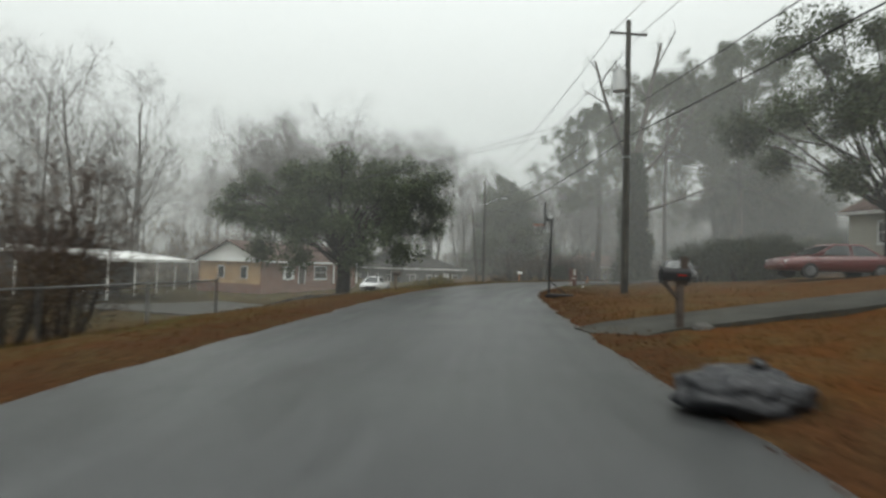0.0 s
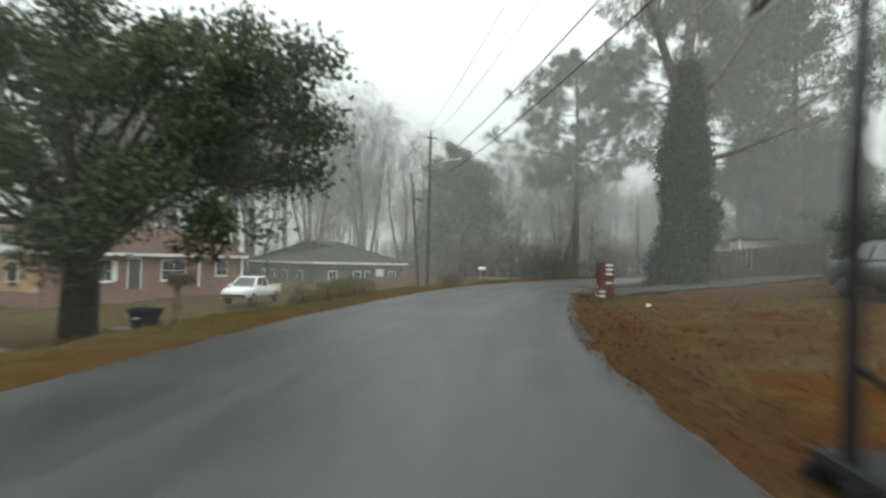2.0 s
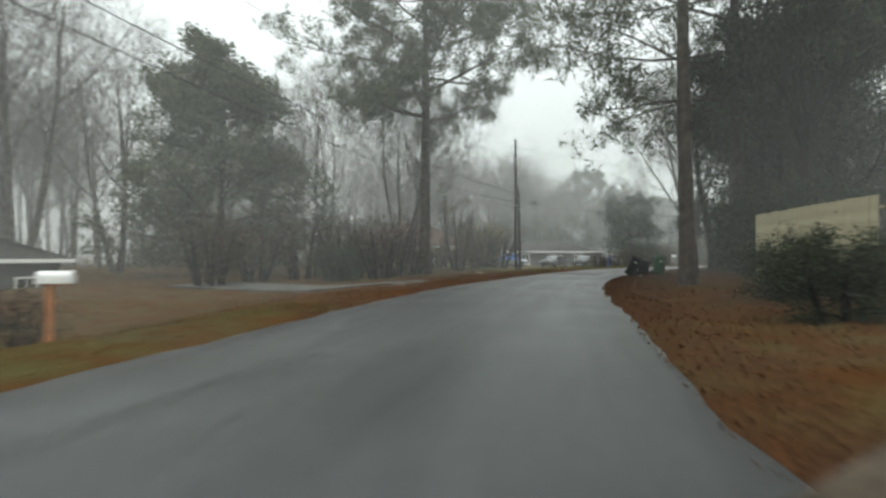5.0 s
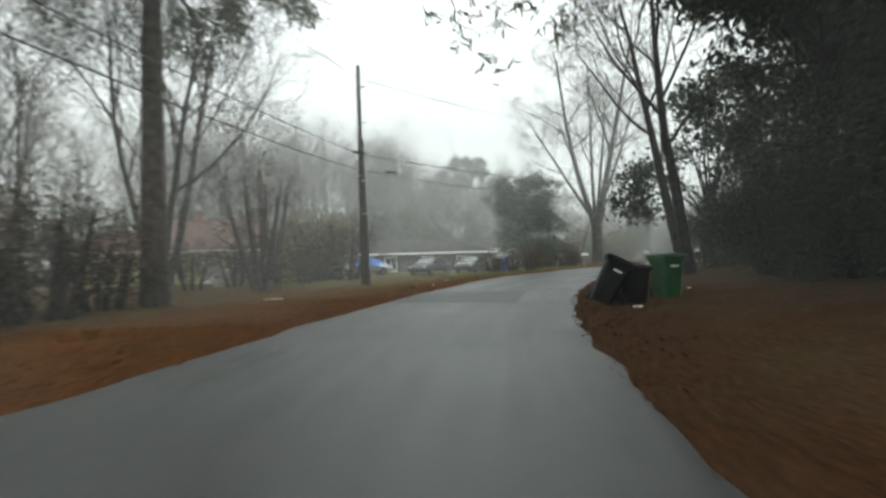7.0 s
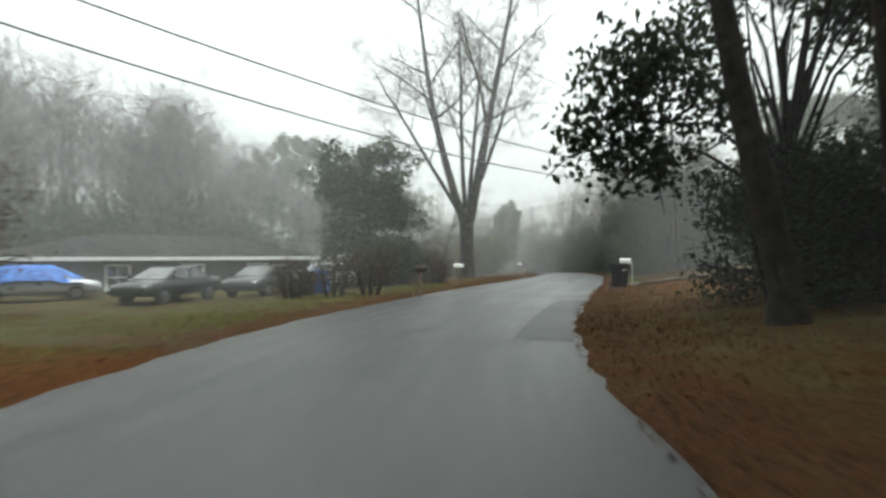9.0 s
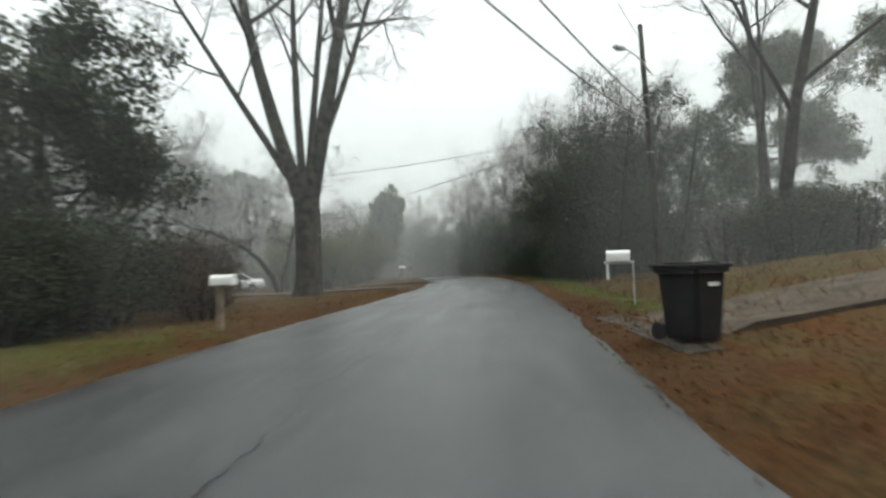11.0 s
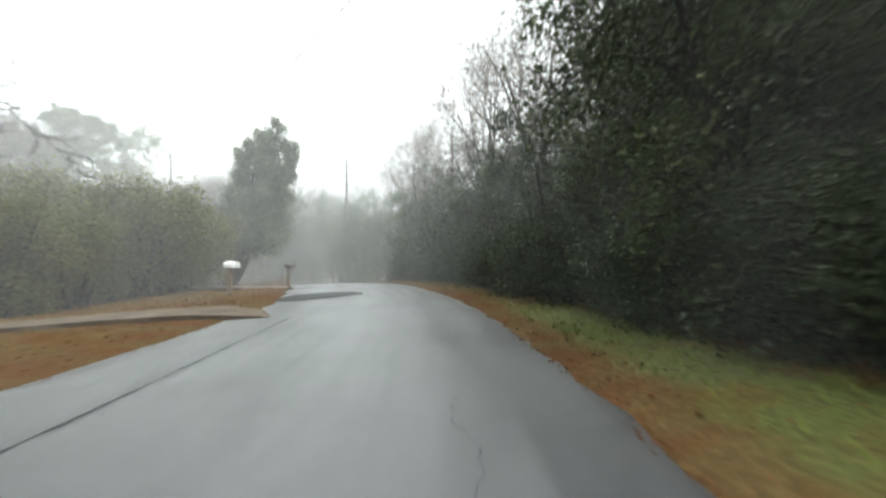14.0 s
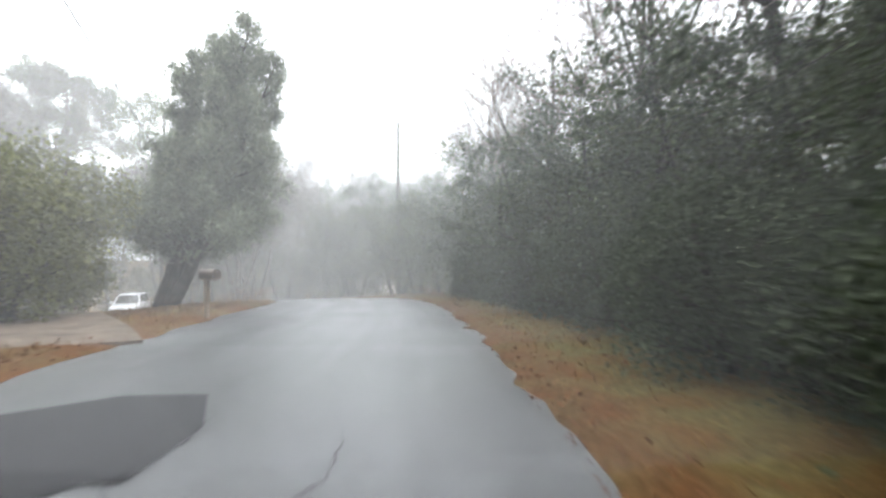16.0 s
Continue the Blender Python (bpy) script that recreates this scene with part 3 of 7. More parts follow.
def road_patch(points, label, name="asphalt_patch", z=0.009, material=None):
    """A patch of newer asphalt, from corners given as seconds and offset."""
    pts = []
    for i in range(len(points)):
        a, b = points[i], points[(i + 1) % len(points)]
        for k in range(4):
            pts.append((a[0] + (b[0] - a[0]) * k / 4, a[1] + (b[1] - a[1]) * k / 4))
    c = (sum(p[0] for p in pts) / len(pts), sum(p[1] for p in pts) / len(pts))
    n = len(pts)
    v = [(*at_road(*c), road_z(*c) + z)]
    for u in (0.25, 0.5, 0.75, 1.0):
        for p in pts:
            q = (c[0] + (p[0] - c[0]) * u, c[1] + (p[1] - c[1]) * u)
            v.append((*at_road(*q), road_z(*q) + z))
    f = [(0, 1 + i, 1 + (i + 1) % n) for i in range(n)]
    for k in range(3):
        f += [(1 + k * n + i, 1 + (k + 1) * n + i, 1 + (k + 1) * n + (i + 1) % n, 1 + k * n + (i + 1) % n) for i in range(n)]
    return from_arrays(name, v, f, material or M["patch"], road, label)


def to_road(x, y):
    t, o = road_coords([x], [y])
    return float(t[0]), float(o[0])


for k, q in enumerate(((11.2, -1.9, 13.0, -2.1, 0.05), (12.9, -2.0, 14.0, -2.6, 0.07), (12.6, -1.5, 13.6, -2.0, 0.06), (12.8, -0.9, 13.5, -0.85, 0.06), (12.8, -0.35, 13.5, -0.5, 0.07), (13.0, -1.3, 13.5, -1.05, 0.05),
                       (13.4, 0.3, 14.6, 0.0, 0.03), (15.9, -1.6, 16.75, -1.95, 0.05), (15.95, -1.0, 16.5, -0.5, 0.05),
                       (15.8, -3.4, 16.3, -2.4, 0.03), (16.8, -1.2, 17.6, -0.9, 0.03), (3.7, -1.0, 4.3, -1.25, 0.022), (4.0, -3.5, 4.6, -4.4, 0.02),
                       (9.8, 0.5, 11.0, 0.9, 0.02), (1.2, -1.5, 2.2, -1.7, 0.014))):
    seal(*q, seed=k)
seal(14.2, -3.1, 15.5, -3.2, 0.2, 40, 0.015)
pa = [to_road(*p) for p in ((88.0, 105.9), (89.4, 107.1), (91.4, 107.6), (92.4, 106.8), (92.75, 106.1), (92.5, 105.5), (91.9, 105.1), (91.1, 104.9), (90.3, 105.2), (89.2, 105.7))]
road_patch(pa, "dark patch of newer asphalt at the road's edge")
pb = [to_road(*p) for p in ((30.3, 79.9), (33.05, 75.9), (36.2, 78.7), (34.2, 82.2))]
road_patch(pb, "square patch of newer asphalt", material=M["patch_worn"])
road_patch([(10.0, 0.2), (10.0, 1.2), (11.1, 1.4), (11.1, 0.6)], "dark strip of newer asphalt", material=M["patch_worn"])


# ---- drives: slabs laid over the verge ----
def slab(name, a, b, width_a, width_b, material, label, lift=0.085, category="driveway", step=0.8):
    """A drive from a to b that follows the ground."""
    ax, ay, bx, by = *a, *b
    ln = math.hypot(bx - ax, by - ay)
    ux, uy = (bx - ax) / ln, (by - ay) / ln
    n = max(2, int(ln / step))
    v, f = [], []
    for i in range(n + 1):
        w = width_a + (width_b - width_a) * i / n
        px, py = ax + ux * ln * i / n, ay + uy * ln * i / n
        zc = ground_z(px, py)
        for k in range(5):
            o = (k / 4 - 0.5) * w
            x, y = px - uy * o, py + ux * o
            v.append((x, y, max(ground_z(x, y), zc - 0.04) + lift))
    v = [(x, y, min(z, -0.012) if i < 5 else z) for i, (x, y, z) in enumerate(v)]
    top = len(v)
    v += [(x, y, z - 0.16) for x, y, z in v]
    for i in range(n):
        for k in range(4):
            p = i * 5 + k
            f.append((p, p + 1, p + 6, p + 5))
        for k in (0, 4):
            p = i * 5 + k
            f.append((p, p + 5, p + 5 + top, p + top))
    for i in (0, n):
        for k in range(4):
            p = i * 5 + k
            f.append((p, p + 1, p + 1 + top, p + top))
    return tagged(from_arrays(name, v, f, material), label, category, kind="structure")


slab("driveway", (3.2, 10.7), (22.0, 14.4), 2.2, 2.6, M["old_drive"], "dark old concrete driveway that climbs from the road")
slab("driveway", (10.4, 42.0), (24.0, 44.8), 3.4, 3.0, M["old_drive"], "worn asphalt and concrete driveway with leaf edges")
slab("driveway", (13.0, 49.8), (20.8, 51.0), 2.6, 2.4, M["gravel"], "pale gravel drive up to the hedge and shed")
slab("driveway", (-4.4, 25.6), (-19.5, 34.5), 6.0, 11.0, M["concrete"], "broad grey concrete drive below the road")
slab("driveway", (-1.6, 41.5), (-9.0, 47.0), 4.0, 5.0, M["concrete"], "grey concrete drive with a parked pickup")
slab("driveway", (5.6, 54.6), (-3.0, 66.0), 4.2, 4.0, M["gravel"], "sandy gravel drive beside a leaning pole")
slab("driveway", (19.9, 71.5), (10.0, 82.0), 3.2, 3.4, M["concrete"], "pale concrete drive beside the shrubs")
slab("driveway", (62.5, 88.3), (68.0, 79.5), 2.8, 2.8, M["gravel"], "sandy drive that cuts through the grass bank")
slab("gutter", (65.3, 89.6), (60.4, 87.45), 0.45, 0.5, M["gutter"], "old concrete apron strip beside the road", category="gutter", lift=0.008)
slab("driveway", (77.5, 101.2), (76.5, 116.0), 2.6, 3.0, M["gravel"], "sandy drive behind the big tree")
slab("driveway", (85.8, 104.1), (76.4, 113.0), 1.9, 2.2, M["gravel"], "pale sandy drive through leaf litter")
slab("driveway", (93.5, 110.6), (98.5, 124.0), 2.2, 2.4, M["gravel"], "pale sandy drive beside the conifer")


# ---- trees ----
UP = Vector((0, 0, 1))


def rvec(r):
    while True:
        v = Vector((r.uniform(-1, 1), r.uniform(-1, 1), r.uniform(-1, 1)))
        if 0.05 < v.length < 1:
            return v.normalized()


def grow(tb, fine, r, p, d, length, rad, lv, c, tips):
    n = c["seg"][lv]
    pts, rads = [p.copy()], [rad]
    end = rad * c["taper"][lv]
    for i in range(n):
        d = (d + rvec(r) * c["wob"][lv] + UP * c["up"][lv]).normalized()
        p = p + d * (length / n)
        pts.append(p.copy())
        rads.append(rad + (end - rad) * (i + 1) / n)
    (tb if lv < c["split"] else fine).add(pts, rads, c["sides"][lv])
    if lv >= c["tiplv"]:
        for q in pts[1:]:
            tips.append((q, d))
    if lv == len(c["kids"]):
        return
    k = c["kids"][lv]
    az = r.uniform(0, 6.28)
    for j in range(k):
        f = c["from"][lv] + (1 - c["from"][lv]) * (j + r.uniform(0.1, 0.9)) / k
        s = f * n
        i = min(int(s), n - 1)
        q = pts[i].lerp(pts[i + 1], s - i)
        ax = (pts[i + 1] - pts[i]).normalized()
        az += 2.4 + r.uniform(-0.5, 0.5)
        o = ax.orthogonal().normalized()
        o = (o * math.cos(az) + ax.cross(o) * math.sin(az))
        an = radians(c["ang"][lv] * r.uniform(0.7, 1.3))
        dd = ax * math.cos(an) + o * math.sin(an)
        ln = length * c["ratio"][lv] * (1.15 - 0.55 * f) * r.uniform(0.75, 1.2)
        rr = (rads[i] + (rads[i + 1] - rads[i]) * (s - i)) * c["rr"][lv]
        grow(tb, fine, r, q, dd, ln, max(rr, c["minr"]), lv + 1, c, tips)


BARE = dict(seg=(7, 5, 4, 2, 1), taper=(0.25, 0.3, 0.35, 0.4, 0.5), wob=(0.06, 0.14, 0.2, 0.25, 0.3), up=(0.03, 0.09, 0.06, 0.04, 0.0), sides=(9, 6, 4, 3, 3), split=2, tiplv=9,
            kids=(9, 6, 6, 5), ang=(42, 40, 42, 45), ratio=(0.55, 0.55, 0.5, 0.5), rr=(0.5, 0.55, 0.6, 0.6), minr=0.012)
BARE["from"] = (0.35, 0.25, 0.2, 0.15)


def cfg(base, **kw):
    c = dict(base)
    c.update(kw)
    return c


def leaves(name, tips, per, spread, size, material, parent, r, label="", aspect=0.55, droop=0.0, sharp=False):
    """Small folded leaves in clumps round the twig ends."""
    g = np.random.RandomState(r.randrange(1 << 30))
    P = np.array([t[0] for t in tips])
    P = np.repeat(P, per, axis=0)
    n = len(P)
    off = g.normal(size=(n, 3)) * spread * 0.6
    P = P + off
    a = g.normal(size=(n, 3))
    a[:, 2] -= droop
    a /= np.linalg.norm(a, axis=1)[:, None]
    b = np.cross(a, g.normal(size=(n, 3)))
    b /= np.linalg.norm(b, axis=1)[:, None]
    c = np.cross(a, b)
    s = (size * g.uniform(0.6, 1.3, n))[:, None]
    if sharp:
        V = np.stack([P - b * s * aspect / 2, P + b * s * aspect / 2, P + a * s], 1)
        F = np.arange(3 * n).reshape(n, 3)
    else:
        V = np.stack([P, P + a * s * 0.45 + b * s * aspect / 2 + c * s * 0.08, P + a * s, P + a * s * 0.45 - b * s * aspect / 2 + c * s * 0.08], 1)
        F = np.arange(4 * n).reshape(n, 4)
    return from_arrays(name, V.reshape(-1, 3).tolist(), F.tolist(), material, parent, label)


def sprays(name, tips, per, spread, length, width, material, parent, seed):
    """Fine twigs at the branch ends, each a thin upswept sliver."""
    g = np.random.RandomState(seed)
    P = np.repeat(np.array([t[0] for t in tips]), per, axis=0)
    D = np.repeat(np.array([t[1] for t in tips]), per, axis=0)
    n = len(P)
    P = P + g.normal(size=(n, 3)) * spread * 0.5
    a = D * 0.8 + g.normal(size=(n, 3)) * 0.6 + (0, 0, 0.25)
    a /= np.linalg.norm(a, axis=1)[:, None]
    b = np.cross(a, g.normal(size=(n, 3)))
    b /= np.linalg.norm(b, axis=1)[:, None]
    s = (length * g.uniform(0.5, 1.3, n))[:, None]
    V = np.stack([P - b * width / 2, P + b * width / 2, P + a * s], 1)
    return from_arrays(name, V.reshape(-1, 3).tolist(), np.arange(3 * n).reshape(n, 3).tolist(), material, parent)


def bare_tree(x, y, h, rad, seed, label, c=BARE, stems=1, lean=(0, 0), group="", bark="bark", twig="twig", name="bare_tree", spread=0.16, z=None, spray=0):
    r = random.Random(seed)
    e = thing(name, pose(x, y, (ground_z(x, y) if z is None else z) - 0.15), label, "tree", group)
    tb, fn, tips = Tubes(), Tubes(), []
    for k in range(stems):
        w = 6.28 * k / max(stems, 1) + r.uniform(-0.4, 0.4)
        out = Vector((math.cos(w), math.sin(w), 0)) * (spread if stems > 1 else 0)
        d = (UP + out + Vector((*lean, 0))).normalized()
        p = Vector((math.cos(w), math.sin(w), 0)) * (rad * 0.6 if stems > 1 else 0)
        if stems == 1:
            tb.add([Vector((0, 0, -0.2)), Vector((0, 0, 0.15)), Vector((lean[0] * 0.1, lean[1] * 0.1, 0.7)), Vector((lean[0] * 0.9, lean[1] * 0.9, 1.6))], [rad * 1.7, rad * 1.35, rad * 1.05, rad * 0.8], 10)
        grow(tb, fn, r, p + UP * (0.6 if stems == 1 else 0), d, h * (r.uniform(0.55, 0.66) if stems > 1 else 0.62), rad if stems == 1 else rad * r.uniform(0.55, 0.8), 0, c, tips)
    tb.make("trunk", M[bark], e)
    tagged(fn.make("twigwork", M[twig], e, smooth=False), kind="stuff")
    if spray:
        tagged(sprays("fine_twigs", tips, spray, 0.9, 1.0, 0.02, M[twig], e, seed), kind="stuff")
    return e


def leafy_tree(name, x, y, h, rad, seed, label, material, c, per, spread, size, trunk_h=None, bark="bark_dark", group="", category="tree", z=None, lean=(0, 0), aspect=0.55, droop=0.0, sharp=False, squash=1.0, stems=1):
    r = random.Random(seed)
    e = thing(name, pose(x, y, (ground_z(x, y) if z is None else z) - 0.12), label, category, group)
    tb, fn, tips = Tubes(), Tubes(), []
    for k in range(stems):
        w = 6.28 * k / stems + r.uniform(-0.5, 0.5)
        d = (UP + Vector((*lean, 0)) + Vector((math.cos(w), math.sin(w), 0)) * (0.35 if stems > 1 else 0)).normalized()
        p = Vector((math.cos(w), math.sin(w), 0)) * (rad * 1.2 if stems > 1 else 0)
        if stems == 1:
            tb.add([Vector((0, 0, -0.2)), Vector((0, 0, 0.12)), Vector((lean[0] * 0.15, lean[1] * 0.15, 0.7)), Vector((lean[0], lean[1], 1.6))], [rad * 1.8, rad * 1.4, rad * 1.05, rad * 0.75], 10)
        grow(tb, fn, r, p + UP * (0.5 if stems == 1 else 0), d, h, rad, 0, c, tips)
    if squash != 1.0:
        tips = [(Vector((t.x, t.y, t.z * squash)), d) for t, d in tips]
    tb.make("trunk", M[bark], e)
    if fn.v:
        tagged(fn.make("branchwork", M[bark], e, smooth=False), kind="stuff")
    leaves("crown", tips, per, spread, size, M[material], e, r, aspect=aspect, droop=droop, sharp=sharp)
    return e


OAK = dict(seg=(3, 6, 4, 3), taper=(0.8, 0.35, 0.3, 0.4), wob=(0.05, 0.14, 0.2, 0.25), up=(0.0, 0.03, 0.02, 0.0), sides=(10, 6, 4, 3), split=2, tiplv=3,
           kids=(10, 8, 7), ang=(58, 50, 50), ratio=(2.1, 0.45, 0.45), rr=(0.5, 0.5, 0.5), minr=0.012)
OAK["from"] = (0.55, 0.25, 0.2)
def clump_oak(x, y, trunk_h, rad, axes, cz, n, seed, label, per=1000, low=-0.75, shift=(0, 0), drops=(), leaf="leaf_oak", size=0.21, apart=1.05):
    """Evergreen oak: short stout trunk, crooked limbs out to many leaf clumps with gaps between."""
    r = random.Random(seed)
    e = thing("oak_tree", pose(x, y, ground_z(x, y) - 0.15), label, "tree")
    tb, fn = Tubes(), Tubes()
    tb.add([Vector((0, 0, -0.2)), Vector((0, 0, 0.15)), Vector((0, 0, 0.7)), Vector((0.05, 0, trunk_h * 0.7)), Vector((0, 0.05, trunk_h)), Vector((0.1, 0, trunk_h + 1.6))], [rad * 2.0, rad * 1.45, rad * 1.1, rad, rad * 0.9, rad * 0.35], 12)
    g = np.random.RandomState(seed)
    P, cent = [], []
    while len(cent) < n:
        d = rvec(r)
        if d.z < low:
            continue
        q = Vector((d.x * axes[0] + shift[0], d.y * axes[1] + shift[1], d.z * axes[2])) * r.uniform(0.2, 1.0) ** 0.6 + UP * cz
        if any((q - o).length < apart for o in cent):
            continue
        cent.append(q)
    cent += [Vector(d) for d in drops]
    for q in cent:
        s0 = Vector((0, 0, trunk_h * r.uniform(0.72, 1.25)))
        m1 = s0.lerp(q, 0.4) + UP * r.uniform(0.2, 1.1) + rvec(r) * 0.3
        m2 = s0.lerp(q, 0.75) + UP * r.uniform(0.0, 0.7) + rvec(r) * 0.3
        tb.add([s0, m1, m2, q], [rad * r.uniform(0.16, 0.3), rad * 0.14, rad * 0.09, 0.025], 6)
        for k in range(7):
            t = q + rvec(r) * 1.2
            fn.add([m2.lerp(q, r.uniform(0.2, 1)), q.lerp(t, 0.5) + rvec(r) * 0.15, t], [0.03, 0.02, 0.01], 3)
        lump = r.uniform(0.75, 1.35)
        sub_c = [q + Vector((v.x, v.y, v.z * 0.6)) * lump * r.uniform(0.3, 1.1) for v in (rvec(r) for _ in range(9))]
        for c in sub_c:
            P += [(c, UP)] * int(per / 9 * lump)
    tb.make("trunk", M["bark_dark"], e)
    tagged(fn.make("branchwork", M["bark_dark"], e, smooth=False), kind="stuff")
    leaves("crown", P, 1, 0.55, size, M[leaf], e, r)
    return e


clump_oak(-7.0, 36.9, 3.5, 0.48, (6.6, 5.6, 3.7), 7.1, 46, 11, "broad evergreen oak with a dark clumpy crown on the verge", per=900, apart=1.4, low=-0.7, shift=(-0.7, 0.6), drops=((4.6, -1.5, 4.1), (-5.4, -1.0, 4.0), (1.6, -3.4, 3.7), (-2.6, -3.2, 3.6), (6.0, 0.2, 9.3), (5.0, -0.6, 8.4), (6.4, 0.4, 7.4), (6.0, 0.6, 6.0), (-7.4, 0.2, 6.4), (-7.8, 0.4, 8.0), (-8.2, 0.0, 7.0), (3.6, 0.6, 10.2)))
clump_oak(24.4, 28.2, 4.0, 0.42, (9.0, 8.0, 6.0), 9.2, 52, 23, "tall evergreen oak whose limbs hang over the bank", low=-0.95)


def pine(x, y, h, rad, seed, label, crown_from=0.5, spread=1.0, per=26, boughs=26, z=None, lean=(0, 0), group=""):
    r = random.Random(seed)
    e = thing("pine_tree", pose(x, y, (ground_z(x, y) if z is None else z) - 0.1), label, "tree", group)
    tb, fn, tips = Tubes(), Tubes(), []
    pts, rads = [], []
    for i in range(13):
        f = i / 12
        pts.append(Vector((lean[0] * h * f + 0.12 * math.sin(f * 5 + seed), lean[1] * h * f + 0.1 * math.sin(f * 4), h * f)))
        rads.append(rad * (1.25 if i == 0 else 1 - 0.82 * f))
    tb.add(pts, rads, 10)
    c = dict(seg=(5, 3, 2), taper=(0.25, 0.35, 0.5), wob=(0.14, 0.2, 0.3), up=(0.03, 0.08, 0.1), sides=(5, 3, 3), split=1, tiplv=1, kids=(8, 4), ang=(48, 45), ratio=(0.42, 0.5), rr=(0.45, 0.6), minr=0.012)
    c["from"] = (0.3, 0.3)
    for k in range(boughs):
        f = crown_from + (1 - crown_from) * (k + r.uniform(0, 1)) / boughs
        s = f * 12
        i = min(int(s), 11)
        q = pts[i].lerp(pts[i + 1], s - i)
        w = k * 2.4 + r.uniform(-0.6, 0.6)
        u = (f - crown_from) / (1 - crown_from)
        ln = h * 0.30 * spread * (0.55 + 0.75 * math.sin(math.pi * min(1, 0.22 + 0.66 * u))) * r.uniform(0.5, 1.15) * (1.05 - 0.75 * u ** 3)
        d = Vector((math.cos(w), math.sin(w), r.uniform(-0.15, 0.25) + 0.36 * u)).normalized()
        grow(tb, fn, r, q, d, ln, max(0.03, rad * 0.3 * (1.1 - u)), 0, c, tips)
    # a few dead stubs lower down
    for k in range(5):
        f = r.uniform(0.25, crown_from)
        q = pts[int(f * 12)]
        w = r.uniform(0, 6.28)
        d = Vector((math.cos(w), math.sin(w), r.uniform(-0.1, 0.3)))
        tb.add([q, q + d * r.uniform(0.4, 1.8)], [0.05, 0.015], 4)
    tips = [t for t in tips if r.random() < 0.8]
    tb.make("trunk", M["bark_pine"], e)
    tagged(fn.make("branchwork", M["bark_pine"], e, smooth=False), kind="stuff")
    leaves("crown", tips, per - 6, 0.42, 0.48, M["needle"], e, r, aspect=0.17, sharp=True)
    return e


pine(26.2, 87.6, 28.0, 0.5, 5, "tall loblolly pine with a clumped open crown", 0.42, 0.92, per=32, boughs=38, lean=(-0.015, -0.01))
pine(35.4, 68.0, 24.0, 0.40, 8, "pine whose long boughs reach towards the road", 0.32, 1.25, boughs=30)
pine(27.0, 63.4, 24.0, 0.30, 9, "pine trunk with peeling bark close to the road", 0.62, 0.9)
pine(33.0, 58.0, 25.0, 0.36, 14, "tall pine behind the fence", 0.45, 1.0)
pine(88.0, 74.0, 14.5, 0.34, 16, "tall pine behind the grass bank", 0.4, 1.0)
pine(96.0, 82.0, 15.0, 0.34, 17, "tall pine at the edge of the woods", 0.4, 1.0)
pine(109.0, 147.0, 19.0, 0.33, 24, "round-topped pine faint in the fog", 0.4, 1.2)
pine(84.0, 142.0, 20.0, 0.33, 18, "round-topped pine faint in the fog", 0.4, 1.1)
pine(96.0, 148.0, 19.0, 0.33, 19, "round-topped pine faint in the fog", 0.4, 1.1)

# ivy-clad tree beside the drive
def ivy_tree(x, y):
    r = random.Random(31)
    e = thing("ivy_tree", pose(x, y, ground_z(x, y) - 0.1), "bare broken tree with a thick coat of ivy", "tree")
    tb, fn, tips = Tubes(), Tubes(), []
    stem = [Vector((0, 0, 0)), Vector((0.1, 0.1, 3)), Vector((-0.1, 0.2, 6.5)), Vector((0.0, 0.1, 9.5))]
    tb.add(stem, [0.75, 0.6, 0.5, 0.42], 10)
    c = cfg(BARE, kids=(4, 4, 4), seg=(6, 4, 3, 2), ratio=(0.4, 0.5, 0.5), wob=(0.09, 0.18, 0.25, 0.3), ang=(45, 45, 45), sides=(7, 5, 4, 3), taper=(0.35, 0.35, 0.4, 0.5))
    c["from"] = (0.35, 0.3, 0.3)
    for d, ln, rr, z in (((-0.42, 0.0, 1), 11, 0.26, 9.0), ((0.18, 0.2, 1), 14, 0.34, 9.2), ((0.5, -0.1, 0.75), 9, 0.2, 8.6), ((-0.15, 0.3, 1), 4, 0.22, 9.3), ((0.85, -0.2, 0.35), 6.5, 0.18, 6.0)):
        grow(tb, fn, r, Vector((0, 0.1, z)), Vector(d).normalized(), ln, rr, 0, c, tips)
    g = np.random.RandomState(3)
    pts = []
    for k in range(5200):
        z = 11.2 * g.rand() ** 0.9
        w = g.uniform(0, 6.28)
        rad = (1.72 - 0.085 * z) * (0.70 + 0.34 * noise.noise(Vector((math.cos(w) * 1.3, math.sin(w) * 1.3, z * 0.42))) + 0.18 * math.sin(w * 3 + z * 0.9)) * min(1.0, (12.6 - z) / 4.5) + g.normal() * 0.15
        pts.append((Vector((math.cos(w) * rad, math.sin(w) * rad, z)), UP))
    tb.make("trunk", M["bark"], e)
    tagged(fn.make("twigwork", M["twig"], e, smooth=False), kind="stuff")
    leaves("ivy", pts, 8, 0.22, 0.15, M["leaf_dark"], e, r, "dark green ivy leaves", aspect=0.9, droop=0.5)


ivy_tree(16.6, 45.4)

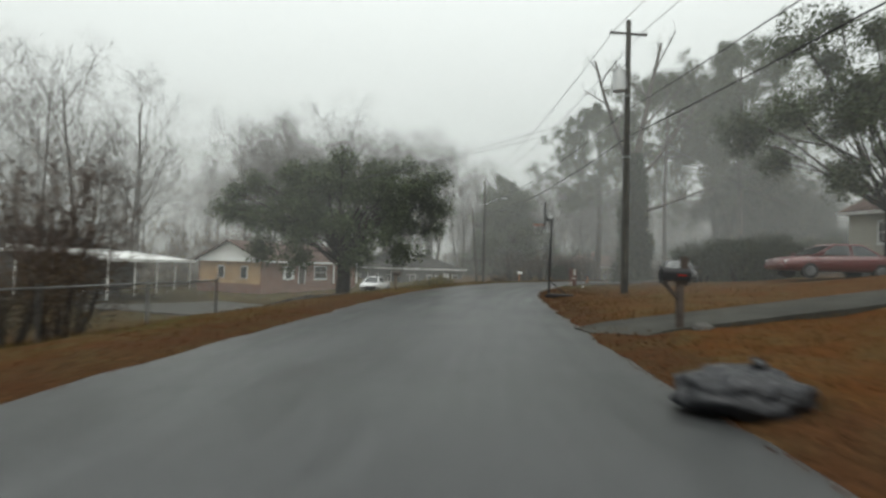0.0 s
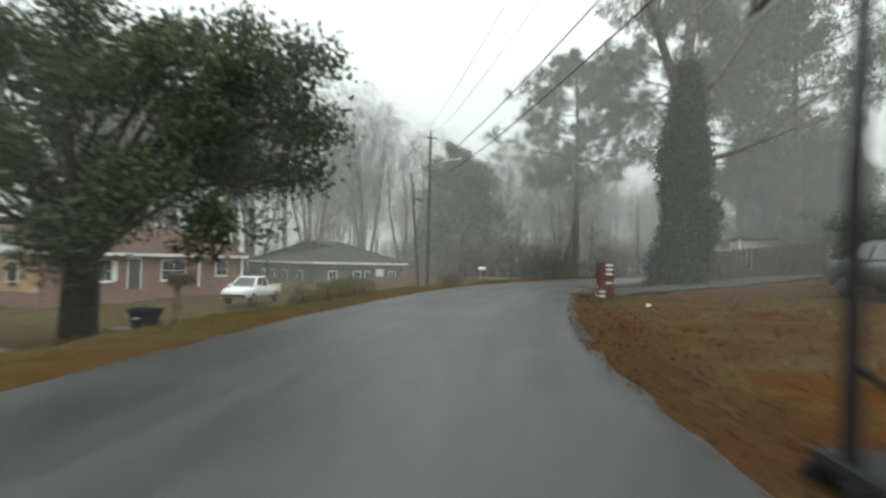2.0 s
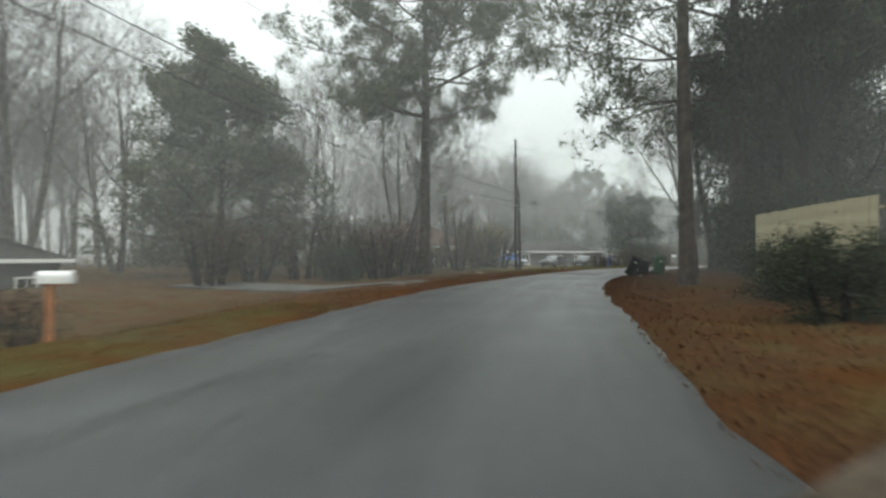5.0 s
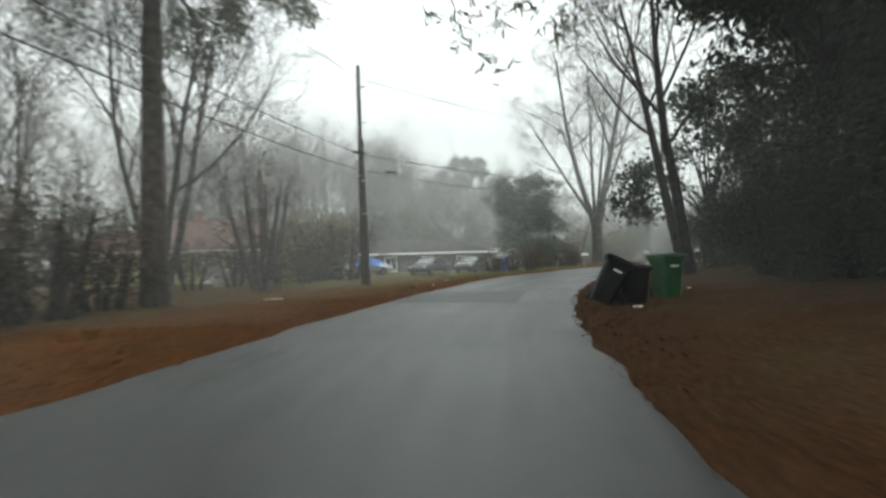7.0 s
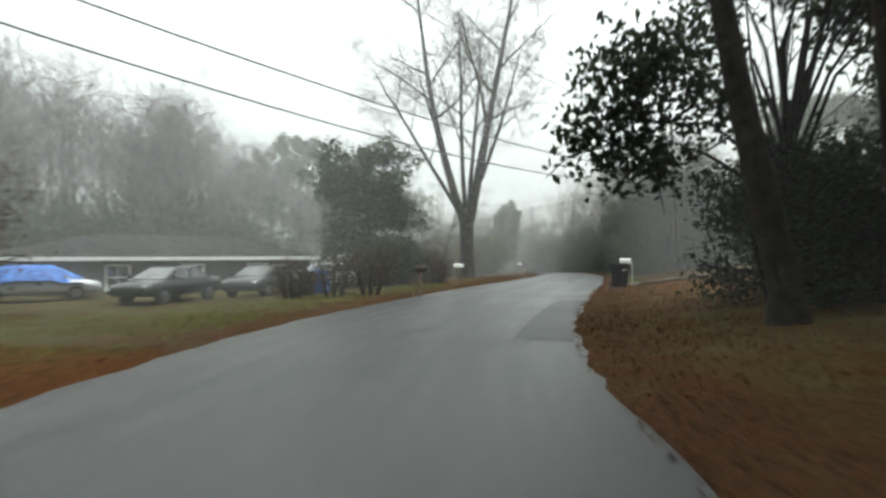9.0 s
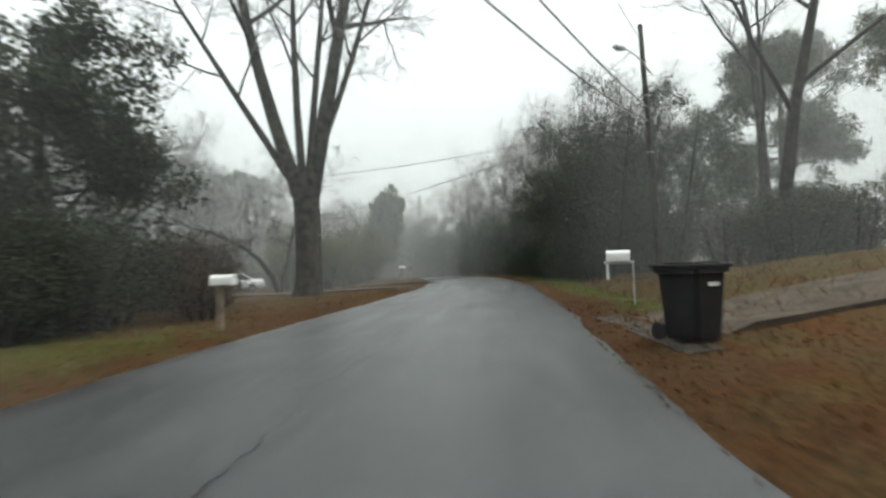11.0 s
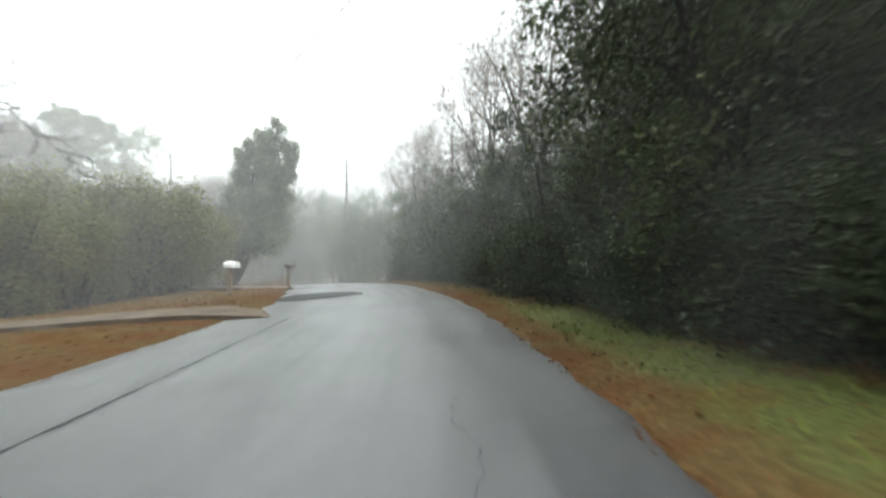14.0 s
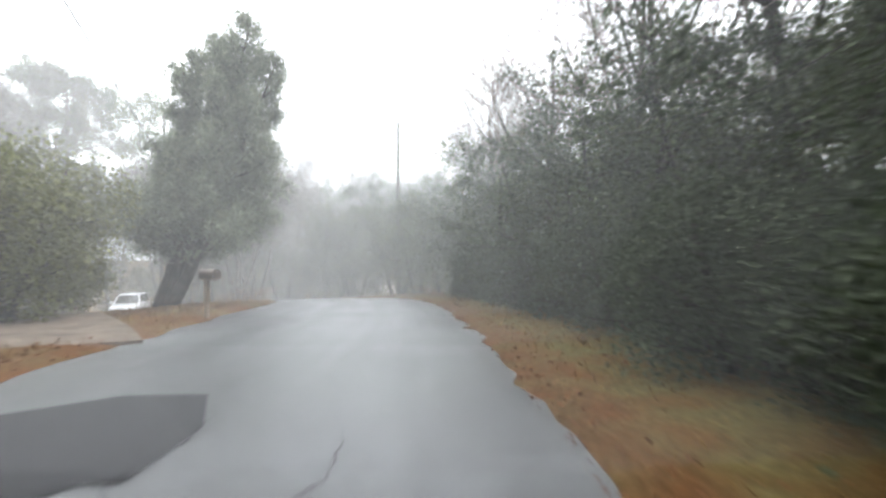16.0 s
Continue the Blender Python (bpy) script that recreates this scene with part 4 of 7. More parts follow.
# broad conifer-like evergreens
DENSE = dict(seg=(6, 4, 3, 2), taper=(0.2, 0.35, 0.4, 0.5), wob=(0.05, 0.14, 0.2, 0.25), up=(0.05, 0.04, 0.03, 0.0), sides=(9, 5, 3, 3), split=1, tiplv=2,
             kids=(22, 7, 4), ang=(64, 50, 50), ratio=(0.42, 0.45, 0.5), rr=(0.35, 0.5, 0.6), minr=0.01)
DENSE["from"] = (0.1, 0.2, 0.2)
leafy_tree("evergreen_tree", 11.4, 91.0, 14.6, 0.32, 41, "irregular dark evergreen behind the ditch", "cedar", cfg(DENSE, kids=(30, 8, 4), ratio=(0.46, 0.45, 0.5)), 13, 0.5, 0.32)
leafy_tree("evergreen_tree", 61.6, 104.2, 7.6, 0.3, 42, "round dense evergreen beside the parked cars", "leaf_dark", cfg(DENSE, ratio=(0.55, 0.5, 0.5)), 12, 0.4, 0.22)


def conifer(x, y, h, seed, label, reach, lean):
    """Ragged red cedar: forked leaning trunk, upswept boughs with pointed tips."""
    r = random.Random(seed)
    e = thing("conifer", pose(x, y, ground_z(x, y) - 0.1), label, "tree")
    tb, fn, tips = Tubes(), Tubes(), []
    c = dict(seg=(5, 3, 2), taper=(0.15, 0.3, 0.5), wob=(0.10, 0.16, 0.2), up=(0.10, 0.10, 0.05), sides=(4, 3, 3), split=1, tiplv=1, kids=(9, 3), ang=(42, 40), ratio=(0.34, 0.5), rr=(0.5, 0.6), minr=0.008)
    c["from"] = (0.2, 0.2)
    short = cfg(c, kids=(4, 2))
    for k, (fork, top) in enumerate(((-0.62, 0.93), (0.02, 1.0), (0.58, 0.86))):
        pts = []
        for i in range(9):
            f = i / 8
            b = f ** 0.85
            w = fork * (0.3 + 1.4 * f)
            pts.append(Vector((lean[0] * b + 0.47 * w, lean[1] * b - 0.88 * w, h * top * f)))
        tb.add(pts, [0.26 * (1 - 0.93 * i / 8) for i in range(9)], 8)
        n = 36
        for j in range(n):
            f = 0.2 + 0.8 * ((j + r.uniform(0, 1)) / n) ** 1.25
            i = min(int(f * 8), 7)
            q = pts[i].lerp(pts[i + 1], f * 8 - i)
            w = j * 2.4 + k + r.uniform(-0.5, 0.5)
            ln = reach * (1.0 - f) ** 0.7 * r.uniform(0.4, 1.2) + 0.2
            grow(fn, fn, r, q, Vector((math.cos(w), math.sin(w), -0.12 + 0.9 * f)).normalized(), ln, 0.05 if f < 0.7 else 0.025, 0, c if ln > 1.1 else short, tips)
    tb.make("trunk", M["bark_dark"], e)
    tagged(fn.make("branchwork", M["bark_dark"], e, smooth=False), kind="stuff")
    leaves("crown", tips, 6, 0.26, 0.30, M["cedar"], e, r, aspect=0.2, droop=-0.3, sharp=True)
    return e


conifer(100.8, 120.2, 10.4, 51, "ragged many-stemmed cedar leaning beside a drive", 3.5, (1.5, -2.7))

# bare trees one can tell apart
TWIGGY = cfg(BARE, kids=(8, 7, 6), tiplv=3, minr=0.017, up=(0.07, 0.10, 0.06, 0.03, 0.0), wob=(0.10, 0.17, 0.22, 0.25, 0.3))
bare_tree(102.3, 139.9, 20, 0.34, 301, "round-headed bare tree faint in the fog", TWIGGY, stems=3, spread=0.3, spray=8)
bare_tree(111.8, 135.8, 13, 0.26, 304, "round-headed bare tree faint at the bend", TWIGGY, stems=3, spread=0.3, spray=10)
bare_tree(115.0, 134.6, 14, 0.28, 305, "round-headed bare tree faint at the bend", TWIGGY, stems=3, spread=0.3, spray=10)
bare_tree(119.0, 138.0, 17, 0.3, 303, "round-headed bare tree faint in the fog", TWIGGY, stems=3, spread=0.3, spray=8)
bare_tree(93.5, 137.0, 18, 0.3, 302, "round-headed bare tree faint in the fog", TWIGGY, stems=3, spread=0.3, spray=8)
bare_tree(-16.5, 84.0, 36, 0.36, 61, "tall bare deciduous tree behind the brick house")
bare_tree(-22.0, 78.0, 32, 0.42, 62, "bare spreading tree behind the low houses", TWIGGY, stems=4, spread=0.22, spray=5)
bare_tree(-9.5, 96.0, 33, 0.42, 63, "bare spreading tree behind the low houses", TWIGGY, stems=4, spread=0.22, spray=5)
bare_tree(-2.0, 95.5, 33, 0.44, 64, "bare spreading tree behind the low houses", TWIGGY, stems=4, spread=0.22, spray=5)
bare_tree(-15.5, 90.0, 30, 0.4, 85, "bare spreading tree behind the low houses", TWIGGY, stems=3, spread=0.25, spray=5)
bare_tree(-29.0, 84.0, 30, 0.4, 86, "bare spreading tree behind the low houses", TWIGGY, stems=3, spread=0.25, spray=5)

bare_tree(3.6, 99.0, 29, 0.36, 65, "bare tree in the fog behind the ditch", TWIGGY, stems=2, spray=5)
bare_tree(20.5, 101.0, 24, 0.26, 66, "thin bare tree behind the pine", TWIGGY, stems=3, spray=4)
bare_tree(27.4, 96.5, 24, 0.3, 67, "many-stemmed bare tree beside the pine", TWIGGY, stems=4, spread=0.3, spray=4)
bare_tree(-11.4, 15.2, 7.4, 0.10, 68, "many-stemmed shrub tree with fine reddish twigs", cfg(BARE, kids=(10, 7, 5, 4), minr=0.009, ratio=(0.46, 0.5, 0.5, 0.5), up=(0.02, 0.1, 0.08, 0.05, 0), **{"from": (0.15, 0.2, 0.2, 0.2)}), stems=6, spread=0.4, bark="twig_brown", twig="twig_brown", name="shrub_tree")
bare_tree(66.0, 131.0, 21, 0.36, 69, "bare spreading tree in the fog behind the cars", TWIGGY, stems=2, spread=0.35, spray=5)
bare_tree(80.7, 84.4, 27, 0.46, 70, "two-stemmed bare tree on the grass bank", cfg(TWIGGY, kids=(6, 5, 5)), stems=2, spread=0.14, bark="bark_dark", spray=4)
GNARL = cfg(BARE, kids=(7, 5, 5, 4), wob=(0.3, 0.3, 0.3, 0.3, 0.3), up=(0.0, 0.0, 0.02, 0.0, 0.0), ang=(60, 50, 50, 45))
bare_tree(79.0, 112.0, 14, 0.24, 73, "crooked dark tree with long arched limbs", cfg(GNARL, kids=(8, 6, 5, 4), minr=0.016), stems=2, spread=0.45, bark="bark_dark", twig="bark_dark")
bare_tree(83.5, 121.5, 8, 0.16, 72, "leaning bare tree with arched limbs", GNARL, lean=(-0.6, 0.1), bark="bark_dark", twig="twig_brown")


def big_tree(x, y):
    """Old water oak: one broad bole that parts into several tall stems."""
    r = random.Random(77)
    e = thing("big_tree", pose(x, y, ground_z(x, y) - 0.1), "huge many-stemmed bare tree at the roadside", "tree")
    tb, fn, tips = Tubes(), Tubes(), []
    tb.add([Vector((0, 0, -0.2)), Vector((0, 0, 0.12)), Vector((0, 0, 0.5)), Vector((0, 0, 1.4)), Vector((0, 0, 2.8)), Vector((0, 0, 4.4)), Vector((0, 0, 5.4)), Vector((0, 0, 6.0))], [1.1, 0.84, 0.68, 0.58, 0.56, 0.58, 0.58, 0.3], 18)
    c = cfg(BARE, kids=(8, 6, 6, 5), seg=(9, 5, 4, 3, 2), wob=(0.035, 0.14, 0.2, 0.25, 0.3), ratio=(0.40, 0.5, 0.5, 0.5), ang=(48, 48, 46, 48), up=(0.03, 0.05, 0.02, 0.0, -0.05), sides=(14, 6, 4, 3, 3), taper=(0.22, 0.3, 0.35, 0.4, 0.5), tiplv=4)
    c["from"] = (0.3, 0.25, 0.2, 0.2)
    # two great stems part low down; the rest rise behind and beside them
    for ox, oy, dx, dy, ln, rr, z in ((0.10, -0.24, 0.07, -0.17, 21, 0.43, 4.9), (-0.10, 0.22, -0.13, 0.30, 20, 0.38, 4.9), (-0.05, 0.1, -0.03, 0.04, 18, 0.22, 5.2), (0.25, 0.05, 0.12, 0.0, 16, 0.22, 5.2), (0.2, -0.4, 0.2, -0.38, 13, 0.2, 6.4), (-0.25, 0.4, -0.3, 0.5, 14, 0.2, 5.4)):
        grow(tb, fn, r, Vector((ox, oy, z)), Vector((dx, dy, 1)).normalized(), ln, rr, 0, c, tips)
    tb.make("trunk", M["bark_big"], e)
    tagged(fn.make("twigwork", M["twig"], e, smooth=False), kind="stuff")
    tagged(sprays("fine_twigs", tips, 1, 1.3, 0.6, 0.014, M["twig"], e, 77), kind="stuff")


big_tree(73.2, 104.7)

# evergreens over the right verge: slanting trunks, glossy leaves
MAGN = dict(seg=(8, 5, 3, 2), taper=(0.35, 0.35, 0.4, 0.5), wob=(0.06, 0.15, 0.2, 0.25), up=(0.04, 0.0, 0.0, 0.0), sides=(9, 5, 4, 3), split=2, tiplv=2, kids=(16, 7, 4), ang=(62, 50, 50), ratio=(0.42, 0.45, 0.5), rr=(0.35, 0.5, 0.6), minr=0.012)
MAGN["from"] = (0.18, 0.25, 0.2)
clump_oak(51.9, 80.4, 3.2, 0.26, (3.0, 3.0, 3.0), 8.2, 15, 87, "glossy evergreen with low boughs hung over the verge", per=380, drops=((-2.7, 2.8, 4.4), (-3.3, 3.3, 3.6), (-2.2, 2.2, 5.6), (-3.0, 2.4, 3.2), (-1.8, 1.6, 4.6), (-3.4, 2.6, 5.2)), leaf="leaf_dark", size=0.24)
for q, (t, d) in enumerate(((7.75, 8.2), (8.75, 6.8))):
    clump_oak(*at_road(t, np.interp(t, EDGE_T, EDGE_R) + d), 5.5, 0.26, (4.2, 4.2, 3.4), 10.0, 24, 140 + q, "tall dark evergreen that shades the leafy bank", per=640, leaf="leaf_dark", size=0.26)
clump_oak(50.6, 73.4, 4.5, 0.34, (5.5, 5.0, 4.0), 8.8, 34, 88, "broad dark evergreen that shades the leafy bank", per=420, leaf="leaf_dark", size=0.26)
leafy_tree("evergreen_tree", 42.6, 70.4, 15, 0.32, 82, "slanting dark tree beside the magnolia", "leaf_dark", cfg(MAGN, **{"from": (0.45, 0.25, 0.2)}, kids=(12, 6, 4)), 7, 0.35, 0.22, lean=(-0.06, 0.08))
bare_tree(48.6, 80.2, 22, 0.28, 84, "slanting bare tree behind the magnolia", cfg(TWIGGY, kids=(8, 6, 5)), lean=(-0.17, 0.18), bark="bark_dark", twig="twig_brown", spray=4)
bare_tree(46.2, 78.6, 22, 0.28, 83, "slanting bare tree over the verge", cfg(TWIGGY, kids=(8, 6, 5)), lean=(-0.1, 0.05), bark="bark_dark", twig="twig_brown", spray=4)
for k, (x, y, h) in enumerate(((41.5, 67.0, 13), (45.5, 70.5, 14), (39.0, 68.4, 11), (50.5, 73.5, 12), (55.5, 76.5, 11))):
    leafy_tree("evergreen_tree", x, y, h, 0.26, 90 + k, "dense dark evergreen behind the leaf-covered bank", "leaf_dark", DENSE, 6, 0.38, 0.24, group="dark evergreens on the bank")


# ---- thickets: a few kinds built once, then set along the road ----
def thicket(name, seed, h, label, material, per=6, size=0.22, c=DENSE, stems=3, twig=False, group="thicket beside the road"):
    r = random.Random(seed)
    e = thing(name, pose(0, 0, 0), label, "tree", group)
    tb, fn, tips = Tubes(), Tubes(), []
    for k in range(stems):
        w = 6.28 * k / stems
        grow(tb, fn, r, Vector((math.cos(w), math.sin(w), 0)) * 0.5, (UP + Vector((math.cos(w), math.sin(w), 0)) * 0.28).normalized(), h * r.uniform(0.75, 1), 0.14, 0, c, tips)
    tb.make("trunk", M["bark_dark"], e)
    tagged(fn.make("branchwork", M["bark_dark"], e, smooth=False), kind="stuff")
    leaves("crown", tips, per, 0.4, size, M[material], e, r)
    return e


THK = cfg(DENSE, kids=(13, 4, 3), ratio=(0.42, 0.48, 0.5), seg=(6, 3, 2, 2), sides=(8, 3, 3, 3))
kinds = [thicket("thicket_tree", 101, 10.5, "dense evergreen thicket tree hung with vines", "leaf_dark", 17, 0.14, c=THK, stems=2),
         thicket("thicket_tree", 102, 9.0, "dense evergreen thicket tree", "leaf_ivy", 17, 0.14, c=THK, stems=2),
         thicket("thicket_tree", 103, 8.0, "dense thicket tree with dull olive leaves", "leaf_ivy", 17, 0.14, c=THK, stems=2)]
shrub_c = cfg(DENSE, kids=(7, 4, 2), seg=(5, 3, 2, 2), sides=(6, 3, 3, 3), ratio=(0.5, 0.5, 0.5), up=(0.02, 0.04, 0.03, 0.0))
shrubs_made = [thicket("shrub", 111, 2.6, "rounded dark green evergreen shrub", "leaf_dark", 14, 0.12, shrub_c, 5, group="roadside shrubs"),
          thicket("shrub", 112, 3.2, "leafless brown twiggy shrub with a few dry leaves", "leaf_brown", 2, 0.13, shrub_c, 6, group="roadside shrubs"),
          thicket("shrub", 114, 3.2, "tan and olive winter shrub with fine upright stems", "leaf_tan", 5, 0.13, shrub_c, 6, group="roadside shrubs"),
          thicket("shrub", 113, 4.0, "tall yellow-green shrub with fine leaves", "leaf_yellow", 24, 0.12, shrub_c, 6, group="roadside shrubs")]


shrubs = [shrubs_made[0], shrubs_made[1], shrubs_made[3], shrubs_made[2]]
PLACED = set()


def put(kind, x, y, s=1.0, rot=0.0, sz=None, sink=0.1, label="", sxy=None):
    m = pose(x, y, ground_z(x, y) - sink, 0, 0, rot)
    if kind.name in PLACED:
        o = copy_thing(kind, m)
    else:
        PLACED.add(kind.name)
        o = kind
        o.matrix_world = m
    w = s if sxy is None else sxy
    o.scale = (w, w, sz or s)
    if label:
        tagged(o, label)
    return o


rr = random.Random(7)
# right-hand woods along the last stretch: tall at first, then a low thicket under bare trees
def right_of(t, d):
    return at_road(t, np.interp(t, EDGE_T, EDGE_R) + d)


for i in range(6):
    put(kinds[i % 3], *right_of(14.75 + i * 0.26, (4.4 if i < 3 else 5.2) + rr.uniform(-0.2, 0.8)), rr.uniform(0.9, 1.08), rr.uniform(0, 360), sz=1.05, sxy=1.0 if i < 3 else 0.8)
for i in range(12):
    put(kinds[i % 3], *right_of(16.4 + i * 0.40, 4.0 + rr.uniform(-0.3, 1.2)), 1.0, rr.uniform(0, 360), sz=rr.uniform(0.62, 0.82) if i > 2 else 0.68, sxy=0.9 if i > 2 else 0.7)
for i in range(6):
    put(kinds[(i + 1) % 3], *right_of(15.2 + i * 0.8, 11.0 + rr.uniform(-1.5, 2.0)), rr.uniform(0.95, 1.2), rr.uniform(0, 360))
for i in range(26):
    put(shrubs[0], *right_of(14.5 + i * 0.17, (3.0 if i < 6 else 2.5) + rr.uniform(-0.2, 0.5)), rr.uniform(0.6, 0.85), rr.uniform(0, 360), label="low green undergrowth at the foot of the thicket")
for i, (t, o, h) in enumerate(((15.0, 8.5, 18), (15.3, 10.0, 20), (15.8, 8.0, 20), (16.2, 7.0, 22), (16.6, 9.5, 24), (16.9, 6.2, 20), (17.3, 8.0, 22), (17.6, 6.4, 20), (18.1, 7.4, 22), (18.7, 6.6, 20), (19.4, 7.2, 20))):
    bare_tree(*at_road(t, o), h * 0.82, 0.17, 200 + i, "tall thin bare tree that stands out of the thicket", cfg(TWIGGY, kids=(11, 7, 5), wob=(0.09, 0.2, 0.25, 0.3, 0.3), **{"from": (0.18, 0.2, 0.2, 0.2)}), lean=(-0.10 + 0.05 * (i % 4), 0.05 - 0.03 * (i % 3)), bark="bark_dark", twig="twig_brown", group="bare trees in the thicket", spray=2)
for i in range(7):
    put(shrubs[i % 2], *right_of(13.9 + i * 0.16, 11.5 + rr.uniform(-1.5, 2.5)), rr.uniform(0.9, 1.2), rr.uniform(0, 360))
for t, d in ((14.75, 8.0), (15.5, 8.6), (17.3, 8.6), (18.0, 8.8)):
    put(kinds[0], *right_of(t, d), 0.95, 120 * d, sz=0.95 if t < 16 else 0.85)
# woods that close the bend ahead
for i in range(9):
    put(kinds[i % 3], *right_of(19.6 + i * 0.75, 9 + rr.uniform(0, 6)), rr.uniform(1.0, 1.4), rr.uniform(0, 360))
for t, d in ((14.3, 12.0), (14.55, 14.0), (14.1, 15.0)):
    put(kinds[1], *right_of(t, d), 0.9, 90 * d, sz=0.5)
# dark woods behind the fog where the road bends away
for i, (x, y) in enumerate(((126.1, 142.4), (128.5, 139.0), (131.0, 137.2), (132.5, 133.0), (134.5, 131.2), (136.5, 127.0), (122.0, 146.0), (118.6, 149.0), (115.0, 152.0), (124.4, 148.0), (111.0, 154.0))):
    put(kinds[i % 3], x, y, 1.15 + 0.1 * (i % 3), 50 * i)
for i, (x, y) in enumerate(((84.5, 139.2), (86.1, 135.2), (89.1, 133.2), (92.0, 131.3), (96.7, 130.2))):
    put(kinds[i % 3], x, y, 1.0, 70 * i, sz=0.55 + 0.1 * (i % 2))
for i in range(5):
    put(shrubs[0], *right_of(14.85 + 0.16 * i, 6.5 + rr.uniform(-0.5, 2.0)), 1.1, 80 * i, label="low green undergrowth at the foot of the thicket")
# yellow-green shrubs on the left
for i, (x, y, q) in enumerate(((84.5, 113.0, 1.0), (87.4, 113.8, 1.08), (90.0, 114.8, 1.15), (92.4, 115.8, 1.25), (94.6, 117.4, 1.2), (86.0, 117.5, 1.3), (89.5, 119.0, 1.35), (96.4, 119.4, 1.2))):
    put(shrubs[2], x, y, q * (0.9, 0.72, 1.0, 0.78)[i % 4], 40 * i)
# shrubs along the left ditch and round the poles
for i, (x, y, s, k) in enumerate(((19.0, 84.0, 1.25, 1), (21.0, 82.4, 1.1, 1), (22.8, 85.0, 1.3, 1), (16.5, 85.0, 1.3, 1), (18.0, 81.6, 0.8, 0), (13.5, 83.0, 1.2, 1), (11.0, 80.5, 1.2, 1), (24.4, 86.8, 1.0, 1), (20.2, 85.6, 0.9, 0),
                                   (38.2, 101.8, 1.5, 3), (39.8, 100.8, 1.45, 1), (37.2, 100.4, 1.2, 1), (29.0, 97.4, 0.8, 1), (31.5, 98.6, 0.75, 1), (34.0, 99.6, 0.8, 1), (35.8, 98.4, 0.6, 1), (33.0, 96.4, 0.55, 1), (64.5, 101.6, 0.8, 1), (66.0, 103.4, 0.8, 1), (62.0, 101.8, 0.7, 1), (66.6, 105.8, 0.9, 0), (69.0, 108.4, 0.9, 1), (70.5, 111.0, 0.9, 0),  (51.2, 95.4, 0.55, 1), (52.6, 94.8, 0.6, 1), (50.0, 96.4, 0.5, 1),
                                   (52.4, 80.2, 1.25, 0), (54.5, 79.5, 1.2, 0), (20.9, 54.9, 0.5, 0), (22.6, 54.2, 0.46, 0), (19.2, 49.4, 0.55, 0), (23.4, 57.4, 0.46, 0),
                                   (20.0, 47.4, 0.5, 1), (22.6, 46.0, 0.5, 1), (-1.9, 46.2, 0.46, 3), (-0.9, 47.6, 0.48, 3), (-0.2, 49.0, 0.54, 3), (-1.1, 50.6, 0.56, 3), (0.3, 51.8, 0.52, 3), (-2.4, 48.2, 0.46, 3), (6.6, 62.0, 0.5, 1), (7.4, 64.2, 0.5, 1),
                                   (63.0, 99.6, 0.5, 1), (64.2, 100.6, 0.4, 1), (58.6, 100.4, 0.9, 0), (60.6, 101.0, 1.0, 0), (17.5, 30.5, 0.8, 0), (19.0, 31.6, 0.85, 0), (18.0, 33.2, 0.9, 0), (20.6, 32.4, 0.95, 0), (16.8, 34.4, 0.9, 0), (19.6, 34.8, 0.95, 0), (22.5, 41.5, 0.6, 1), (26.0, 40.0, 0.7, 0), (-9.0, 12.5, 0.6, 1), (-8.2, 9.8, 0.5, 1))):
    put(shrubs[k], x, y, s, 57 * i)
# dark understorey on the leafy bank
for i in range(11):
    put(shrubs[0], *right_of(7.6 + i * 0.19, 7.2 + rr.uniform(-0.5, 2.2)), rr.uniform(1.0, 1.35), rr.uniform(0, 360), label="dark evergreen understorey on the leafy bank")
# vine-hung stump tree
leafy_tree("vine_stump", 31.6, 93.5, 6.0, 0.22, 121, "many-stemmed tree hung with dead vines", "leaf_brown", cfg(shrub_c, kids=(8, 4, 3), up=(0.14, 0.04, 0, 0), ratio=(0.36, 0.5, 0.5)), 2, 0.3, 0.14, stems=5, bark="bark")

# dark woods behind the cars on the right bank
for i, (x, y, k) in enumerate(((29.0, 50.0, 0), (33.0, 46.0, 1), (38.0, 48.0, 2))):
    put(kinds[k], x, y, 0.8, 70 * i, sz=0.42)
for i, (x, y, k) in enumerate(((104, 86, 1), (110, 92, 2))):
    put(kinds[k], x, y, 1.1, 70 * i)


# ---- woods too far and too many to count: one object ----
HOUSES = ((-22, 52), (-26, 30), (-8, 86), (30, 111), (52, 113), (77, 130), (34, 32), (26, 54), (80, 118), (80, 112), (105, 131), (110, 140))


def clear_of_houses(x, y, d=11.0):
    return all(math.hypot(x - a, y - b) > d for a, b in HOUSES)


